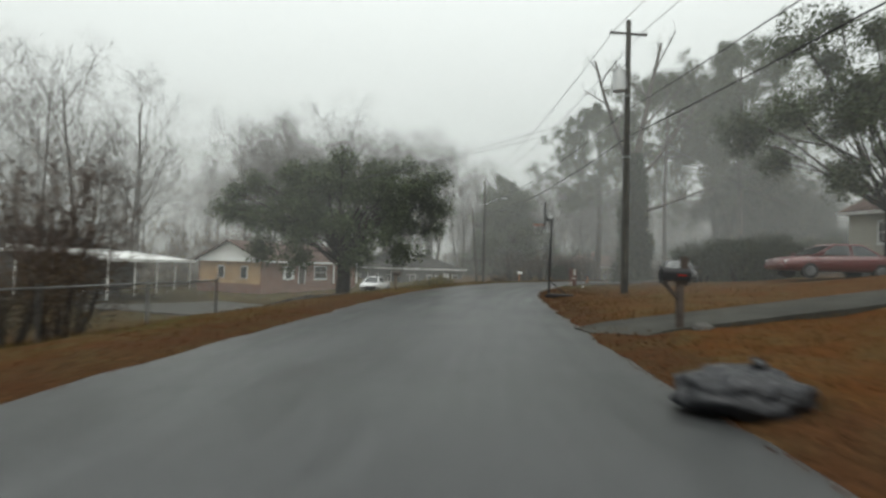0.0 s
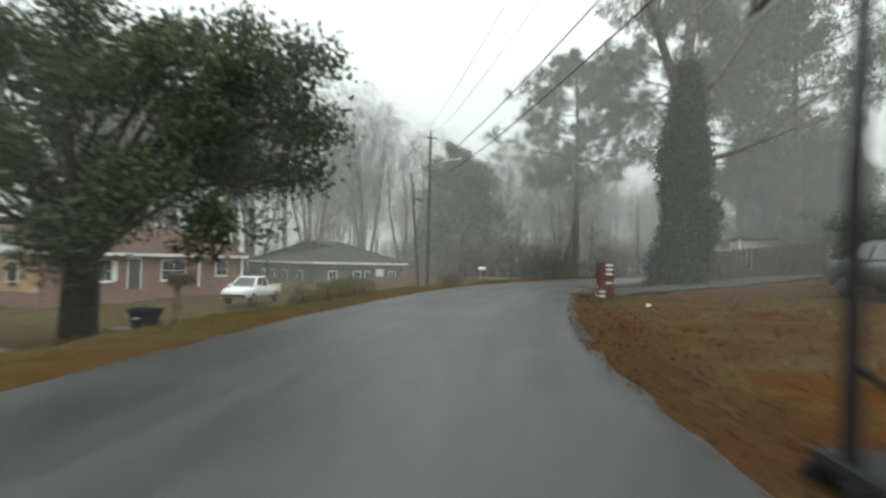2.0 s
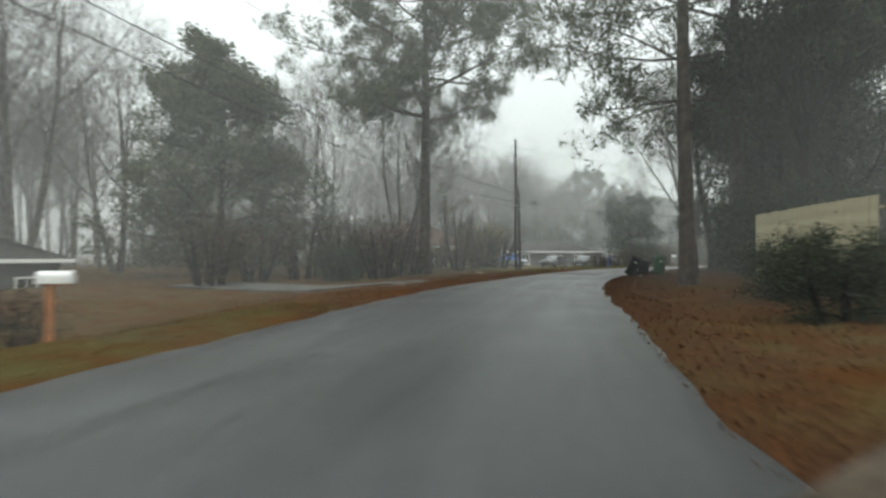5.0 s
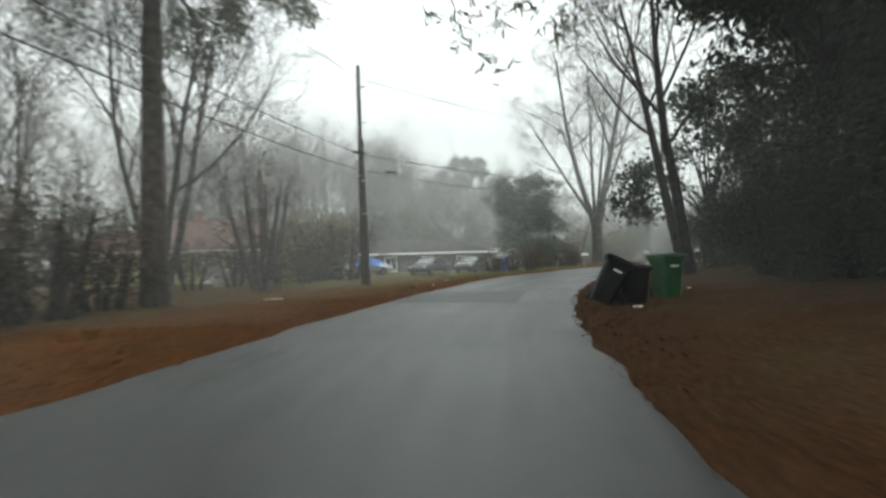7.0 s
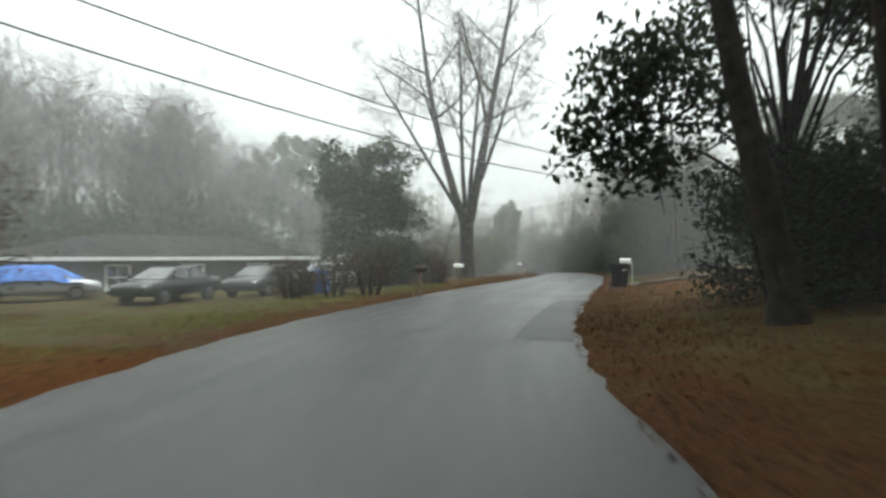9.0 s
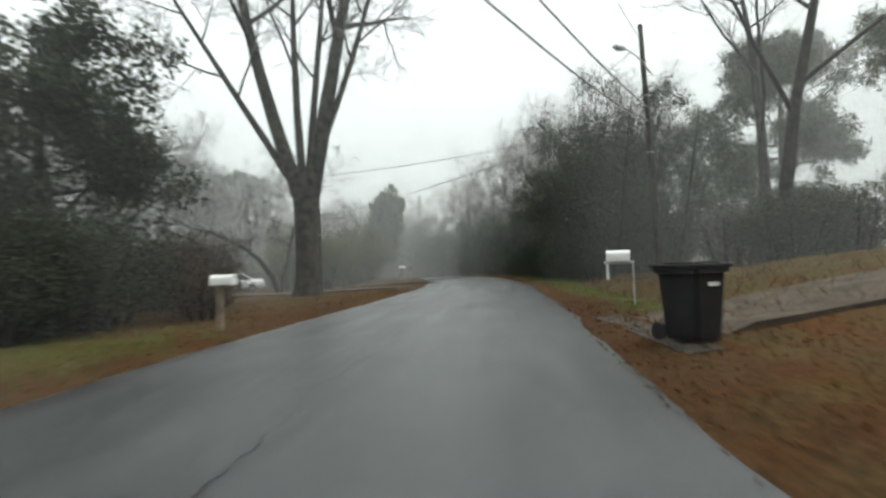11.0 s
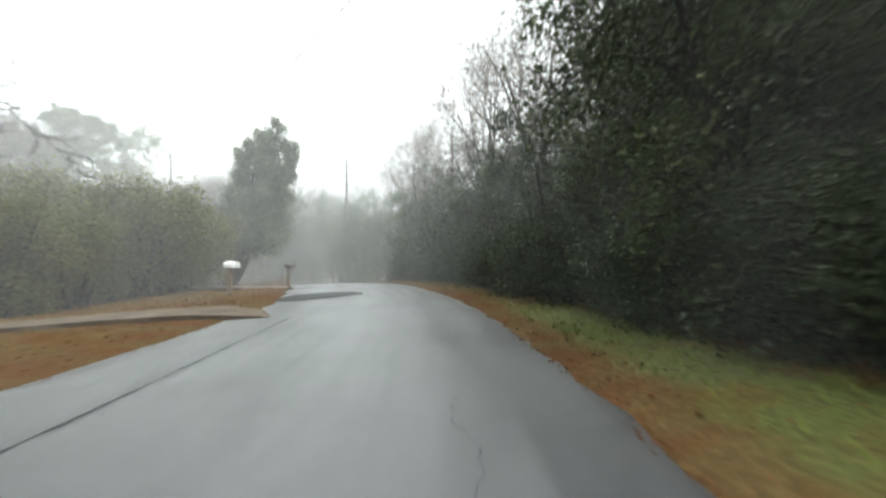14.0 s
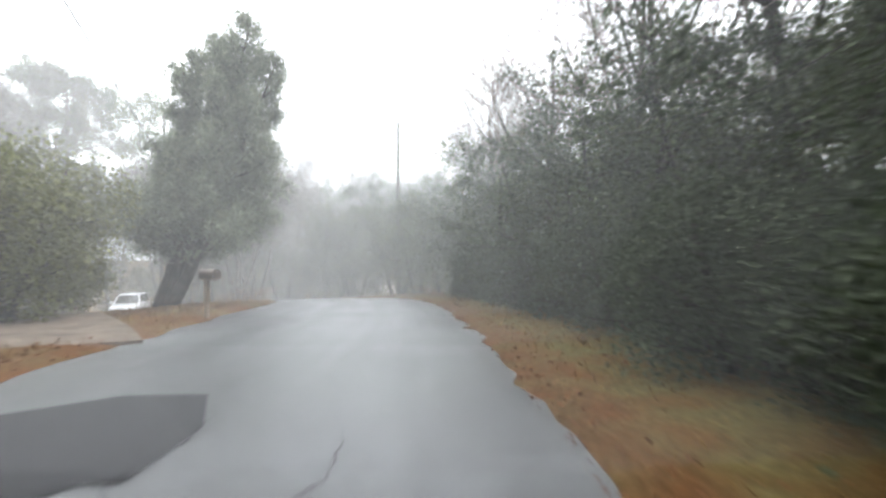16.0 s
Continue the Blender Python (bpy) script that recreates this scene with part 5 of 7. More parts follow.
def far_woods(name, seed, count, t0, t1, side, near, deep, hs, label):
    """A belt of leafless trees on one side, from near to near + deep metres off the road's edge."""
    r = random.Random(seed)
    tb, tips = Tubes(), []
    c = dict(seg=(5, 3, 2), taper=(0.3, 0.35, 0.4), wob=(0.06, 0.16, 0.22), up=(0.04, 0.10, 0.06), sides=(5, 3, 3), split=9, tiplv=1, kids=(9, 5), ang=(38, 42), ratio=(0.52, 0.5), rr=(0.5, 0.55), minr=0.03)
    c["from"] = (0.32, 0.25)
    for i in range(count):
        t = r.uniform(t0, t1)
        o = np.interp(t, EDGE_T, EDGE_L) - near - r.uniform(0, deep) if side < 0 else np.interp(t, EDGE_T, EDGE_R) + near + r.uniform(0, deep)
        x, y = at_road(t, o)
        if abs(to_road(x, y)[1]) < near - 2 or not clear_of_houses(x, y):
            continue
        grow(tb, tb, r, Vector((x, y, ground_z(x, y) - 0.2)), UP, r.uniform(*hs) * 0.8, r.uniform(0.2, 0.36), 0, c, tips)
    tagged(tb.make(name, M["twig"], smooth=False), label, "woods", kind="stuff")
    tagged(sprays("woods_twigs", tips, 8, 1.7, 1.7, 0.045, M["twig"], None, seed), "fine bare twigs of the woods in fog", "woods", kind="stuff")


far_woods("far_woods", 5, 120, -2.0, 9.0, -1, 44, 45, (19, 28), "pale leafless woods fading into the fog")
far_woods("far_woods", 6, 90, 8.0, 17.0, -1, 34, 40, (15, 24), "pale leafless woods behind the parked cars")
far_woods("far_woods", 7, 60, -1.0, 10.0, 1, 30, 40, (17, 25), "pale leafless woods behind the bank")

far_woods("far_woods", 8, 40, 16.0, 28.0, -1, 20, 30, (14, 20), "pale leafless woods at the bend")
far_woods("far_woods", 9, 34, 17.5, 28.0, 1, 10, 26, (13, 19), "pale leafless woods at the bend")


def far_brush(name, seed, count, t0, t1, side, near, deep, material, label):
    """Low tangled brush that closes the yards, far off in the fog."""
    r = random.Random(seed)
    P = []
    for i in range(count):
        t = r.uniform(t0, t1)
        o = np.interp(t, EDGE_T, EDGE_L) - near - r.uniform(0, deep) if side < 0 else np.interp(t, EDGE_T, EDGE_R) + near + r.uniform(0, deep)
        x, y = at_road(t, o)
        if abs(to_road(x, y)[1]) < near - 2 or not clear_of_houses(x, y, 10.0):
            continue
        h, w = r.uniform(3.0, 8.0), r.uniform(1.8, 3.6)
        z = ground_z(x, y)
        for k in range(60):
            v = rvec(r)
            P.append((Vector((x + v.x * w, y + v.y * w, z + h * (0.45 + 0.55 * v.z))), UP))
    ob = sprays(name, P, 11, 1.1, 0.8, 0.085, M[material], None, seed)
    tagged(ob, label, "brush", kind="stuff")


far_brush("far_brush", 15, 120, -2.0, 9.5, -1, 38, 24, "leaf_brown", "dull tangled brush fading into the fog")
far_brush("far_brush", 16, 150, 8.5, 16.0, -1, 31, 18, "leaf_dark", "dark brush behind the parked cars")
far_brush("far_brush", 18, 40, 18.5, 28.0, -1, 6, 16, "leaf_dark", "dark brush where the road bends away")
far_brush("far_brush", 19, 40, 17.5, 28.0, 1, 6, 14, "leaf_dark", "dark brush where the road bends away")
far_brush("far_brush", 20, 60, 12.4, 17.0, -1, 23, 9, "leaf_dark", "dark brush behind the white cars")
far_brush("far_brush", 17, 60, -1.0, 11.0, 1, 25, 16, "leaf_dark", "dark brush behind the bank")


# ---- fog: pale sheets stand in for haze among the far woods, behind the houses ----
def haze_mat(name, amount):
    m = bpy.data.materials.new(name)
    m.use_nodes = True
    n, l = m.node_tree.nodes, m.node_tree.links
    n.remove(n["Principled BSDF"])
    co = n.new("ShaderNodeTexCoord")
    sx = n.new("ShaderNodeSeparateXYZ")
    l.new(co.outputs["Object"], sx.inputs[0])
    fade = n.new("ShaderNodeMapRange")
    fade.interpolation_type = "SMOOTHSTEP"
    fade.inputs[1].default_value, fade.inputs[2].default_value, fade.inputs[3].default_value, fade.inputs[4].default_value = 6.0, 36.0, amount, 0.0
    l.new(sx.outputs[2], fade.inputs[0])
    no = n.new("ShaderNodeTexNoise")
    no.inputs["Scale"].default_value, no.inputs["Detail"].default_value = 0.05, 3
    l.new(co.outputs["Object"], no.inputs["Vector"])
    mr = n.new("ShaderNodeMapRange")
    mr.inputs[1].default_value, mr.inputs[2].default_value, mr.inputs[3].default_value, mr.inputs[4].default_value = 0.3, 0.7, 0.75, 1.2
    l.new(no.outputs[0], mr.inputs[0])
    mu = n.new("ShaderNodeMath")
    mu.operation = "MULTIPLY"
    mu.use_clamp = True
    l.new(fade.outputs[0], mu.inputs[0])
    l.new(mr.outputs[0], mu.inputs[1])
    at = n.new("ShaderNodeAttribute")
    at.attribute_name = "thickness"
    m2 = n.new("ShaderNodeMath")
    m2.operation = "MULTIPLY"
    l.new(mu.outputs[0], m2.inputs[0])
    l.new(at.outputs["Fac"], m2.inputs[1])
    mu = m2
    # the white share lays haze over what is behind; the rest is see-through
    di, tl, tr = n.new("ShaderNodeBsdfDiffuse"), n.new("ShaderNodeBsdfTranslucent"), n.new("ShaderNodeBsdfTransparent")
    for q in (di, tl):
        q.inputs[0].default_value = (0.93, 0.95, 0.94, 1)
    a, b = n.new("ShaderNodeMixShader"), n.new("ShaderNodeMixShader")
    a.inputs[0].default_value = 0.5
    l.new(di.outputs[0], a.inputs[1])
    l.new(tl.outputs[0], a.inputs[2])
    l.new(mu.outputs[0], b.inputs[0])
    l.new(tr.outputs[0], b.inputs[1])
    l.new(a.outputs[0], b.inputs[2])
    l.new(b.outputs[0], n["Material Output"].inputs[0])
    return m


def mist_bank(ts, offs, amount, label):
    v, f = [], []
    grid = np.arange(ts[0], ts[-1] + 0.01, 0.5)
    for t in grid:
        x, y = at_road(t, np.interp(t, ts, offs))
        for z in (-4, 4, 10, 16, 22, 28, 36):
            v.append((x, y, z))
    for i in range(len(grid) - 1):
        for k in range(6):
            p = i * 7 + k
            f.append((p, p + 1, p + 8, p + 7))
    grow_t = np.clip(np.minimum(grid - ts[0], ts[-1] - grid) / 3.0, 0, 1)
    ob = from_arrays("mist_bank", v, f, haze_mat("mist", amount), smooth=True)
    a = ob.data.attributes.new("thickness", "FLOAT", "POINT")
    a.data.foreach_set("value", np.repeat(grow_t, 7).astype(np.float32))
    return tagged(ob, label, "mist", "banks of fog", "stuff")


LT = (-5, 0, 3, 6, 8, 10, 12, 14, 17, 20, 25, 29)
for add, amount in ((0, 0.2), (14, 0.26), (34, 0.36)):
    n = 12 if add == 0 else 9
    mist_bank(LT[:n], [o - add for o in (-64, -64, -62, -60, -57, -54, -52, -50, -46, -40, -34, -34)][:n], amount, "pale see-through sheet that stands in for fog haze among the woods")
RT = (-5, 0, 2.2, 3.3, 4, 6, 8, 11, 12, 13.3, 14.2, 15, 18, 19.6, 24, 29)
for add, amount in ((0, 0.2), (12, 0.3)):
    mist_bank(RT, [o + add for o in (36, 36, 36, 35, 34, 30, 27, 26, 26, 25, 22, 19, 16, 14, 13, 13)], amount, "pale see-through sheet that stands in for fog haze among the woods")


# thin pale sheets, added in place of fog haze, across the yards and the woods, open over the road itself and closed
# again above it
def mist_veil(t, o_from, o_to, amount_left, amount_right, soft=3.0, gap=True):
    el, er = np.interp(t, EDGE_T, EDGE_L) + 1.4, np.interp(t, EDGE_T, EDGE_R) - 0.1
    offs = np.concatenate([np.linspace(o_from, el - 6, 8)[:-1], np.linspace(el - 6, er + 6, 15), np.linspace(er + 6, o_to, 8)[1:]])
    rows = (-6, 0, 3, 4.5, 6, 8, 11, 16, 22, 28, 36)
    top = max(amount_left, amount_right)
    v, f, val = [], [], []
    for o in offs:
        x, y = at_road(t, o)
        aside = np.clip(max(el - o, o - er) / soft, 0, 1) if gap else 1.0
        share = np.interp(o, (el, er), (amount_left, amount_right)) / top
        for z in rows:
            v.append((x, y, z))
            val.append(max(aside, np.clip((z - 3) / 5, 0, 1)) * share * min(1.0, abs(o - o_from) / 8, abs(o - o_to) / 8))
    k = len(rows)
    for i in range(len(offs) - 1):
        for j in range(k - 1):
            p = i * k + j
            q = (p, p + 1, p + k + 1, p + k)
            if max(val[a] for a in q) > 0:
                f.append(q)
    ob = from_arrays("mist_veil", v, f, haze_mat("mist", top), smooth=True)
    a = ob.data.attributes.new("thickness", "FLOAT", "POINT")
    a.data.foreach_set("value", np.array(val, np.float32))
    return tagged(ob, "thin see-through sheet that stands in for fog haze across the verge", "mist", "veils of fog", "stuff")


for t in np.arange(1.4, 18.0, 0.6):
    a_r = np.interp(t, (0, 3, 4, 6, 7, 11, 12.5, 14, 16, 18), (0.025, 0.035, 0.055, 0.05, 0.035, 0.032, 0.032, 0.035, 0.045, 0.045))
    a_l = np.interp(t, (0, 4, 6, 11, 12.5, 14, 16, 18), (0.032, 0.042, 0.055, 0.058, 0.04, 0.03, 0.05, 0.05))
    mist_veil(t, -78 if t < 9 else -50, 42, a_l, a_r, gap=t < 16.3)
# past the end of the drive the haze sheets close over the road
for t in (18.8, 20.4, 22.4):
    mist_veil(t, -30, 30, 0.10, 0.10, gap=False)


# ---- utility poles and cables ----
def pole(name, x, y, h, label, rad=0.14, lean=(0, 0), arms=(), z=None, bands=True):
    e = thing(name, pose(x, y, (ground_z(x, y) if z is None else z) - 0.2), label, "utility pole", "utility poles")
    tb = Tubes()
    pts = [Vector((lean[0] * h * f, lean[1] * h * f, h * f)) for f in (0, 0.25, 0.5, 0.75, 1.0)]
    tb.add(pts, [rad * (1 - 0.35 * f) for f in (0, 0.25, 0.5, 0.75, 1)], 12)
    tb.make("shaft", M["pole"], e)
    for f in (0.5, 0.72) if bands else ():
        bm = bmesh.new()
        cyl(bm, rad * 0.95, rad * 0.95, 0.05, pose(lean[0] * h * f, lean[1] * h * f, h * f))
        part("band", bm, M["galv"], e)
    return e


def arm(e, z, length, rot, material="pole", size=0.09):
    boxpart("crossarm", (length, size, size), pose(0, 0, z, 0, 0, rot), M[material], e, "wooden crossarm", 0.01)
    for s in (-0.45, 0.45):
        bm = bmesh.new()
        cyl(bm, 0.03, 0.045, 0.06, pose(0, 0, 0))
        cyl(bm, 0.05, 0.02, 0.08, pose(0, 0, 0.06))
        ob = part("insulator", bm, M["alu"], e)
        ob.matrix_local = pose(math.cos(radians(rot)) * length * s, math.sin(radians(rot)) * length * s, z + 0.05)


p0 = pole("utility_pole", 7.9, 22.65, 12.2, "wooden utility pole with crossarm and transformer", 0.16)
arm(p0, 11.6, 1.7, 5)
bm = bmesh.new()
cyl(bm, 0.27, 0.27, 0.85, pose(-0.42, -0.1, 9.0), 20)
cyl(bm, 0.29, 0.29, 0.04, pose(-0.42, -0.1, 9.85), 20)
cyl(bm, 0.05, 0.04, 0.3, pose(-0.42, -0.1, 9.89), 8)
part("transformer", bm, M["alu"], p0, "grey drum transformer", smooth=False)
boxpart("bracket", (0.3, 0.1, 0.5), pose(-0.18, -0.05, 9.4), M["galv"], p0)
pA = pole("utility_pole", 5.1, 65.4, 13.6, "tall wooden utility pole with a street lamp", 0.16, z=-0.8)
arm(pA, 13.0, 1.2, 20)


def lamp_arm(e, z, length, rot):
    tb = Tubes()
    u = Vector((math.cos(radians(rot)), math.sin(radians(rot)), 0))
    tb.add([Vector((0, 0, z - 0.7)), u * length * 0.35 + UP * (z - 0.25), u * length * 0.8 + UP * z, u * length + UP * z], [0.035, 0.033, 0.03, 0.03], 8)
    tb.make("lamp_arm", M["alu"], e, "curved metal lamp arm")
    bm = bmesh.new()
    box(bm, 0.62, 0.24, 0.13, pose(*(u * (length + 0.25) + UP * (z - 0.01)), 0, 0, rot), 0.04)
    part("lamp_head", bm, M["alu"], e, "grey cobra-head street lamp")
    bm = bmesh.new()
    box(bm, 0.34, 0.18, 0.05, pose(*(u * (length + 0.3) + UP * (z - 0.09)), 0, 0, rot), 0.02)
    part("lens", bm, M["lens"], e)


lamp_arm(pA, 10.9, 2.6, -38)
pB = pole("utility_pole", 4.36, 64.8, 10.4, "short leaning wooden pole beside the taller one", 0.14, lean=(-0.075, 0.05), z=-1.45)
boxpart("crossarm", (0.9, 0.1, 0.12), pose(-0.1, 0.45, 8.2, 0, 20, -20), M["pole"], pB, "short tilted timber arm", 0.01)
pC = pole("utility_pole", 36.65, 91.75, 12.4, "wooden utility pole among the shrubs", 0.16, lean=(0.006, 0.02))
for z in (11.2, 9.2):
    boxpart("bracket", (0.5, 0.05, 0.05), pose(0.22, 0.15, z, 0, 0, -35), M["galv"], pC)
bm = bmesh.new()
cyl(bm, 0.07, 0.07, 0.55, pose(38.4, 92.0, 6.22, 0, 90, -5), 12)
for q in (38.33, 38.95):
    cyl(bm, 0.045, 0.045, 0.06, pose(q, 92.0, 6.22, 0, 90, -5), 10)
tagged(part("cable_splice", bm, M["black"], None), "black splice case hung on the lowest cable", "cable splice")
pD = pole("utility_pole", 35.7, 89.4, 7.6, "short dark wooden stub pole", 0.13, lean=(-0.02, 0.01))
boxpart("crossarm", (0.7, 0.1, 0.12), pose(-0.3, 0.1, 6.9, 0, 8, -40), M["pole"], pD, "short timber arm", 0.01)
pE = pole("utility_pole", 75.35, 105.7, 6.6, "short wooden service pole behind the big tree", 0.12)
pR = pole("utility_pole", 77.0, 89.0, 11.0, "wooden utility pole on the grass bank", 0.15, lean=(-0.012, 0.03))
lamp_arm(pR, 9.6, 1.8, 150)


def cable(a, b, sag, name="overhead_cable", rad=0.014, label="black overhead cable between the poles", group="overhead cables"):
    a, b = Vector(a), Vector(b)
    tb = Tubes()
    pts = [a.lerp(b, i / 18) - UP * (sag * 4 * (i / 18) * (1 - i / 18)) for i in range(19)]
    tb.add(pts, [rad] * 19, 5)
    return tagged(tb.make(name, M["cable"], smooth=False), label, "cable", group)


HI0, HIA, HIC = (7.9, 22.65, 11.9), (5.1, 65.4, 12.3), (36.8, 92.2, 11.6)
cable((8.55, 22.65, 11.9), (5.6, 65.4, 12.5), 0.9)
cable((7.25, 22.65, 11.9), (4.6, 65.4, 12.4), 0.9)
cable((7.95, 22.65, 8.4), (5.1, 65.4, 9.4), 0.7, rad=0.022)
cable((7.95, 22.65, 7.2), (5.1, 65.4, 8.2), 0.8, rad=0.026)
cable((8.55, 22.65, 11.9), (13.5, -22.0, 13.0), 0.7)
cable((7.25, 22.65, 11.9), (11.5, -22.0, 13.0), 0.7)
cable((7.95, 22.65, 8.4), (12.5, -22.0, 10.0), 0.6, rad=0.022)
cable((7.95, 22.65, 7.2), (12.5, -22.0, 8.6), 0.6, rad=0.026)
cable((7.95, 22.65, 8.6), (-24.0, 33.0, 2.6), 0.7, rad=0.009, label="service cable that drops to the carport")
cable((7.95, 22.65, 8.2), (-26.0, 29.0, 2.6), 0.9, rad=0.009, label="service cable that drops to the carport")
cable((7.95, 22.65, 8.0), (25.0, 36.0, 6.0), 0.5, rad=0.016, label="service cable that drops to the house on the bank")
cable((5.1, 65.4, 12.2), (36.8, 92.2, 11.4), 1.0)
cable((5.1, 65.4, 9.2), (36.7, 92.0, 7.1), 0.8, rad=0.024)
cable((5.1, 65.4, 8.2), (36.7, 92.0, 6.2), 0.9, rad=0.026)
cable((36.8, 92.2, 11.4), (77.0, 89.3, 10.4), 0.9)
cable((36.7, 92.0, 7.1), (77.0, 89.2, 7.6), 1.0, rad=0.026)
cable((36.7, 92.0, 6.2), (77.0, 89.2, 7.0), 1.3, rad=0.024)
cable((77.0, 89.3, 10.4), (121.0, 124.5, 10.2), 1.0)
cable((77.0, 89.2, 7.4), (110.2, 136.2, 8.0), 0.5, rad=0.026)
cable((77.0, 89.2, 7.2), (75.35, 105.7, 6.2), 0.3, rad=0.014, label="service cable across the road")
pole("utility_pole", 110.0, 136.0, 13.5, "thin leaning pole faint in the fog", 0.13, lean=(0.02, 0.02))
pole("utility_pole", 121.0, 124.5, 13.0, "wooden utility pole among the woods at the bend", 0.15)


# ---- mailboxes ----
def mailbox_body(bm, ln, w, h, m):
    """A box with a rounded top, its long side along x."""
    prof = [(-w / 2, 0), (w / 2, 0), (w / 2, h * 0.55)] + [(w / 2 * math.cos(a), h * 0.55 + h * 0.45 * math.sin(a)) for a in (0.4, 0.8, 1.2, 1.57, 1.95, 2.35, 2.75)] + [(-w / 2, h * 0.55)]
    rings = []
    for x in (-ln / 2, ln / 2):
        rings.append([bm.verts.new(m @ Vector((x, y, z))) for y, z in prof])
    for i in range(len(prof)):
        j = (i + 1) % len(prof)
        bm.faces.new((rings[0][i], rings[0][j], rings[1][j], rings[1][i]))
    bm.faces.new(rings[0])
    bm.faces.new(rings[1])


def mailbox(x, y, rot, label, box_mat, post_mat, post=0.1, h=1.05, ln=0.5, w=0.2, bh=0.24, z=None, brace=False, roof=False, flag=True):
    e = thing("mailbox", pose(x, y, (ground_z(x, y) if z is None else z) - 0.05, 0, 0, rot), label, "mailbox", "roadside mailboxes")
    boxpart("post", (post, post, h + 0.05), pose(0, 0, (h + 0.05) / 2), M[post_mat], e, bevel=0.008)
    boxpart("shelf", (ln * 0.8, w * 0.8, 0.03), pose(-0.08, 0, h + 0.03), M[post_mat], e)
    bm = bmesh.new()
    mailbox_body(bm, ln, w, bh, pose(-0.08, 0, h + 0.047))
    part("box", bm, M[box_mat], e)
    bm = bmesh.new()
    mailbox_body(bm, 0.02, w * 1.06, bh * 1.04, pose(-0.08 - ln / 2 - 0.008, 0, h + 0.043))
    part("door", bm, M[box_mat], e)
    boxpart("latch", (0.03, 0.03, 0.04), pose(-0.1 - ln / 2, 0, h + bh * 0.98), M["galv"], e)
    if flag:
        boxpart("flag", (0.16, 0.012, 0.03), pose(0.0, -w / 2 - 0.012, h + bh * 0.6), M["red_lens"], e)
    if brace:
        boxpart("brace", (0.06, 0.06, 0.42), pose(-0.16, 0, h - 0.16, 0, -42, 0), M[post_mat], e)
    return e


# dark timber post with a black box, beside the first drive
mb = mailbox(4.55, 10.0, heading(1.0) + 0, "black mailbox on a dark timber post with a cross arm", "black_metal", "wood_dark", 0.12, 0.98, 0.52, 0.2, 0.24, brace=True)
boxpart("post_top", (0.12, 0.12, 0.55), pose(0.08, 0, 1.2), M["wood_dark"], mb)
mailbox(-3.0, 33.7, heading(3.0) + 180, "open mailbox with a double box on a weathered timber post", "wood_dark", "wood", 0.12, 0.95, 0.5, 0.26, 0.28)
mailbox(8.95, 60.9, heading(5.5) + 180 + 30, "white mailbox on a brown timber post", "white", "wood_orange", 0.1, 1.15, 0.52, 0.22, 0.22)
mailbox(13.0, 46.85, heading(4.6) + 8, "black mailbox on an orange-brown timber post", "black_metal", "wood_orange", 0.11, 0.78, 0.55, 0.24, 0.23, z=-0.03)
mailbox(61.2, 96.8, heading(12.0) + 180, "off-white mailbox on a pale timber post among shrubs", "white", "wood", 0.12, 0.98, 0.5, 0.2, 0.22)
mailbox(53.0, 92.5, heading(11.0) + 180, "dark mailbox on a timber post", "wood_dark", "wood", 0.1, 1.05, 0.5, 0.2, 0.22)
mailbox(90.1, 109.5, heading(16.0) + 150, "white-topped mailbox on a pale timber post", "white", "wood", 0.13, 0.98, 0.5, 0.24, 0.2, z=0.0)
mailbox(97.5, 112.9, heading(16.5) + 150, "dark mailbox on a timber post beside a drive", "wood_dark", "wood", 0.1, 0.95, 0.5, 0.22, 0.22)
# white metal mailbox on a bent metal arm
e = thing("mailbox", pose(66.9, 89.25, 0.10, 0, 0, heading(12.4) - 8), "white mailbox with a black flag on a bent white metal stand", "mailbox", "roadside mailboxes")
boxpart("post", (0.04, 0.04, 1.08), pose(0.28, 0, 0.5), M["alu"], e, bevel=0.006)
boxpart("arm", (0.72, 0.06, 0.06), pose(-0.05, 0, 1.05), M["white"], e, bevel=0.006)
boxpart("drop", (0.07, 0.05, 0.42), pose(-0.33, 0, 0.84), M["white"], e, bevel=0.006)
for k in range(3):
    boxpart("bar", (0.012, 0.03, 0.05), pose(-0.37, 0, 0.95 - 0.09 * k), M["black_metal"], e, "dark plain bar in place of a figure")
bm = bmesh.new()
mailbox_body(bm, 0.54, 0.22, 0.27, pose(-0.06, 0, 1.083))
part("box", bm, M["white"], e)
bm = bmesh.new()
mailbox_body(bm, 0.02, 0.235, 0.28, pose(-0.34, 0, 1.08))
part("door", bm, M["white"], e)
boxpart("flag", (0.18, 0.012, 0.03), pose(-0.12, 0.117, 1.26), M["black_metal"], e)
boxpart("flag_tip", (0.04, 0.012, 0.07), pose(-0.02, 0.117, 1.25), M["black_metal"], e)


# ---- basketball hoop on the verge ----
e = thing("basketball_hoop", pose(4.79, 23.42, ground_z(5.2, 23.4) - 0.02, 0, 0, heading(2.4)), "black portable basketball hoop with a worn grey backboard", "basketball hoop")
tb = Tubes()
tb.add([Vector((0, 0, 0.12)), Vector((0.02, 0, 1.8)), Vector((0.10, 0, 3.5))], [0.05, 0.05, 0.045], 12)
tb.make("pole", M["black_metal"], e)
tb = Tubes()
tb.add([Vector((0.02, 0, 0.75)), Vector((0.75, 0, 0.14))], [0.022, 0.022], 8)
tb.make("brace", M["black_metal"], e)
tb = Tubes()
tb.add([Vector((0.1, 0, 3.45)), Vector((-0.22, 0, 3.5))], [0.035, 0.035], 8)
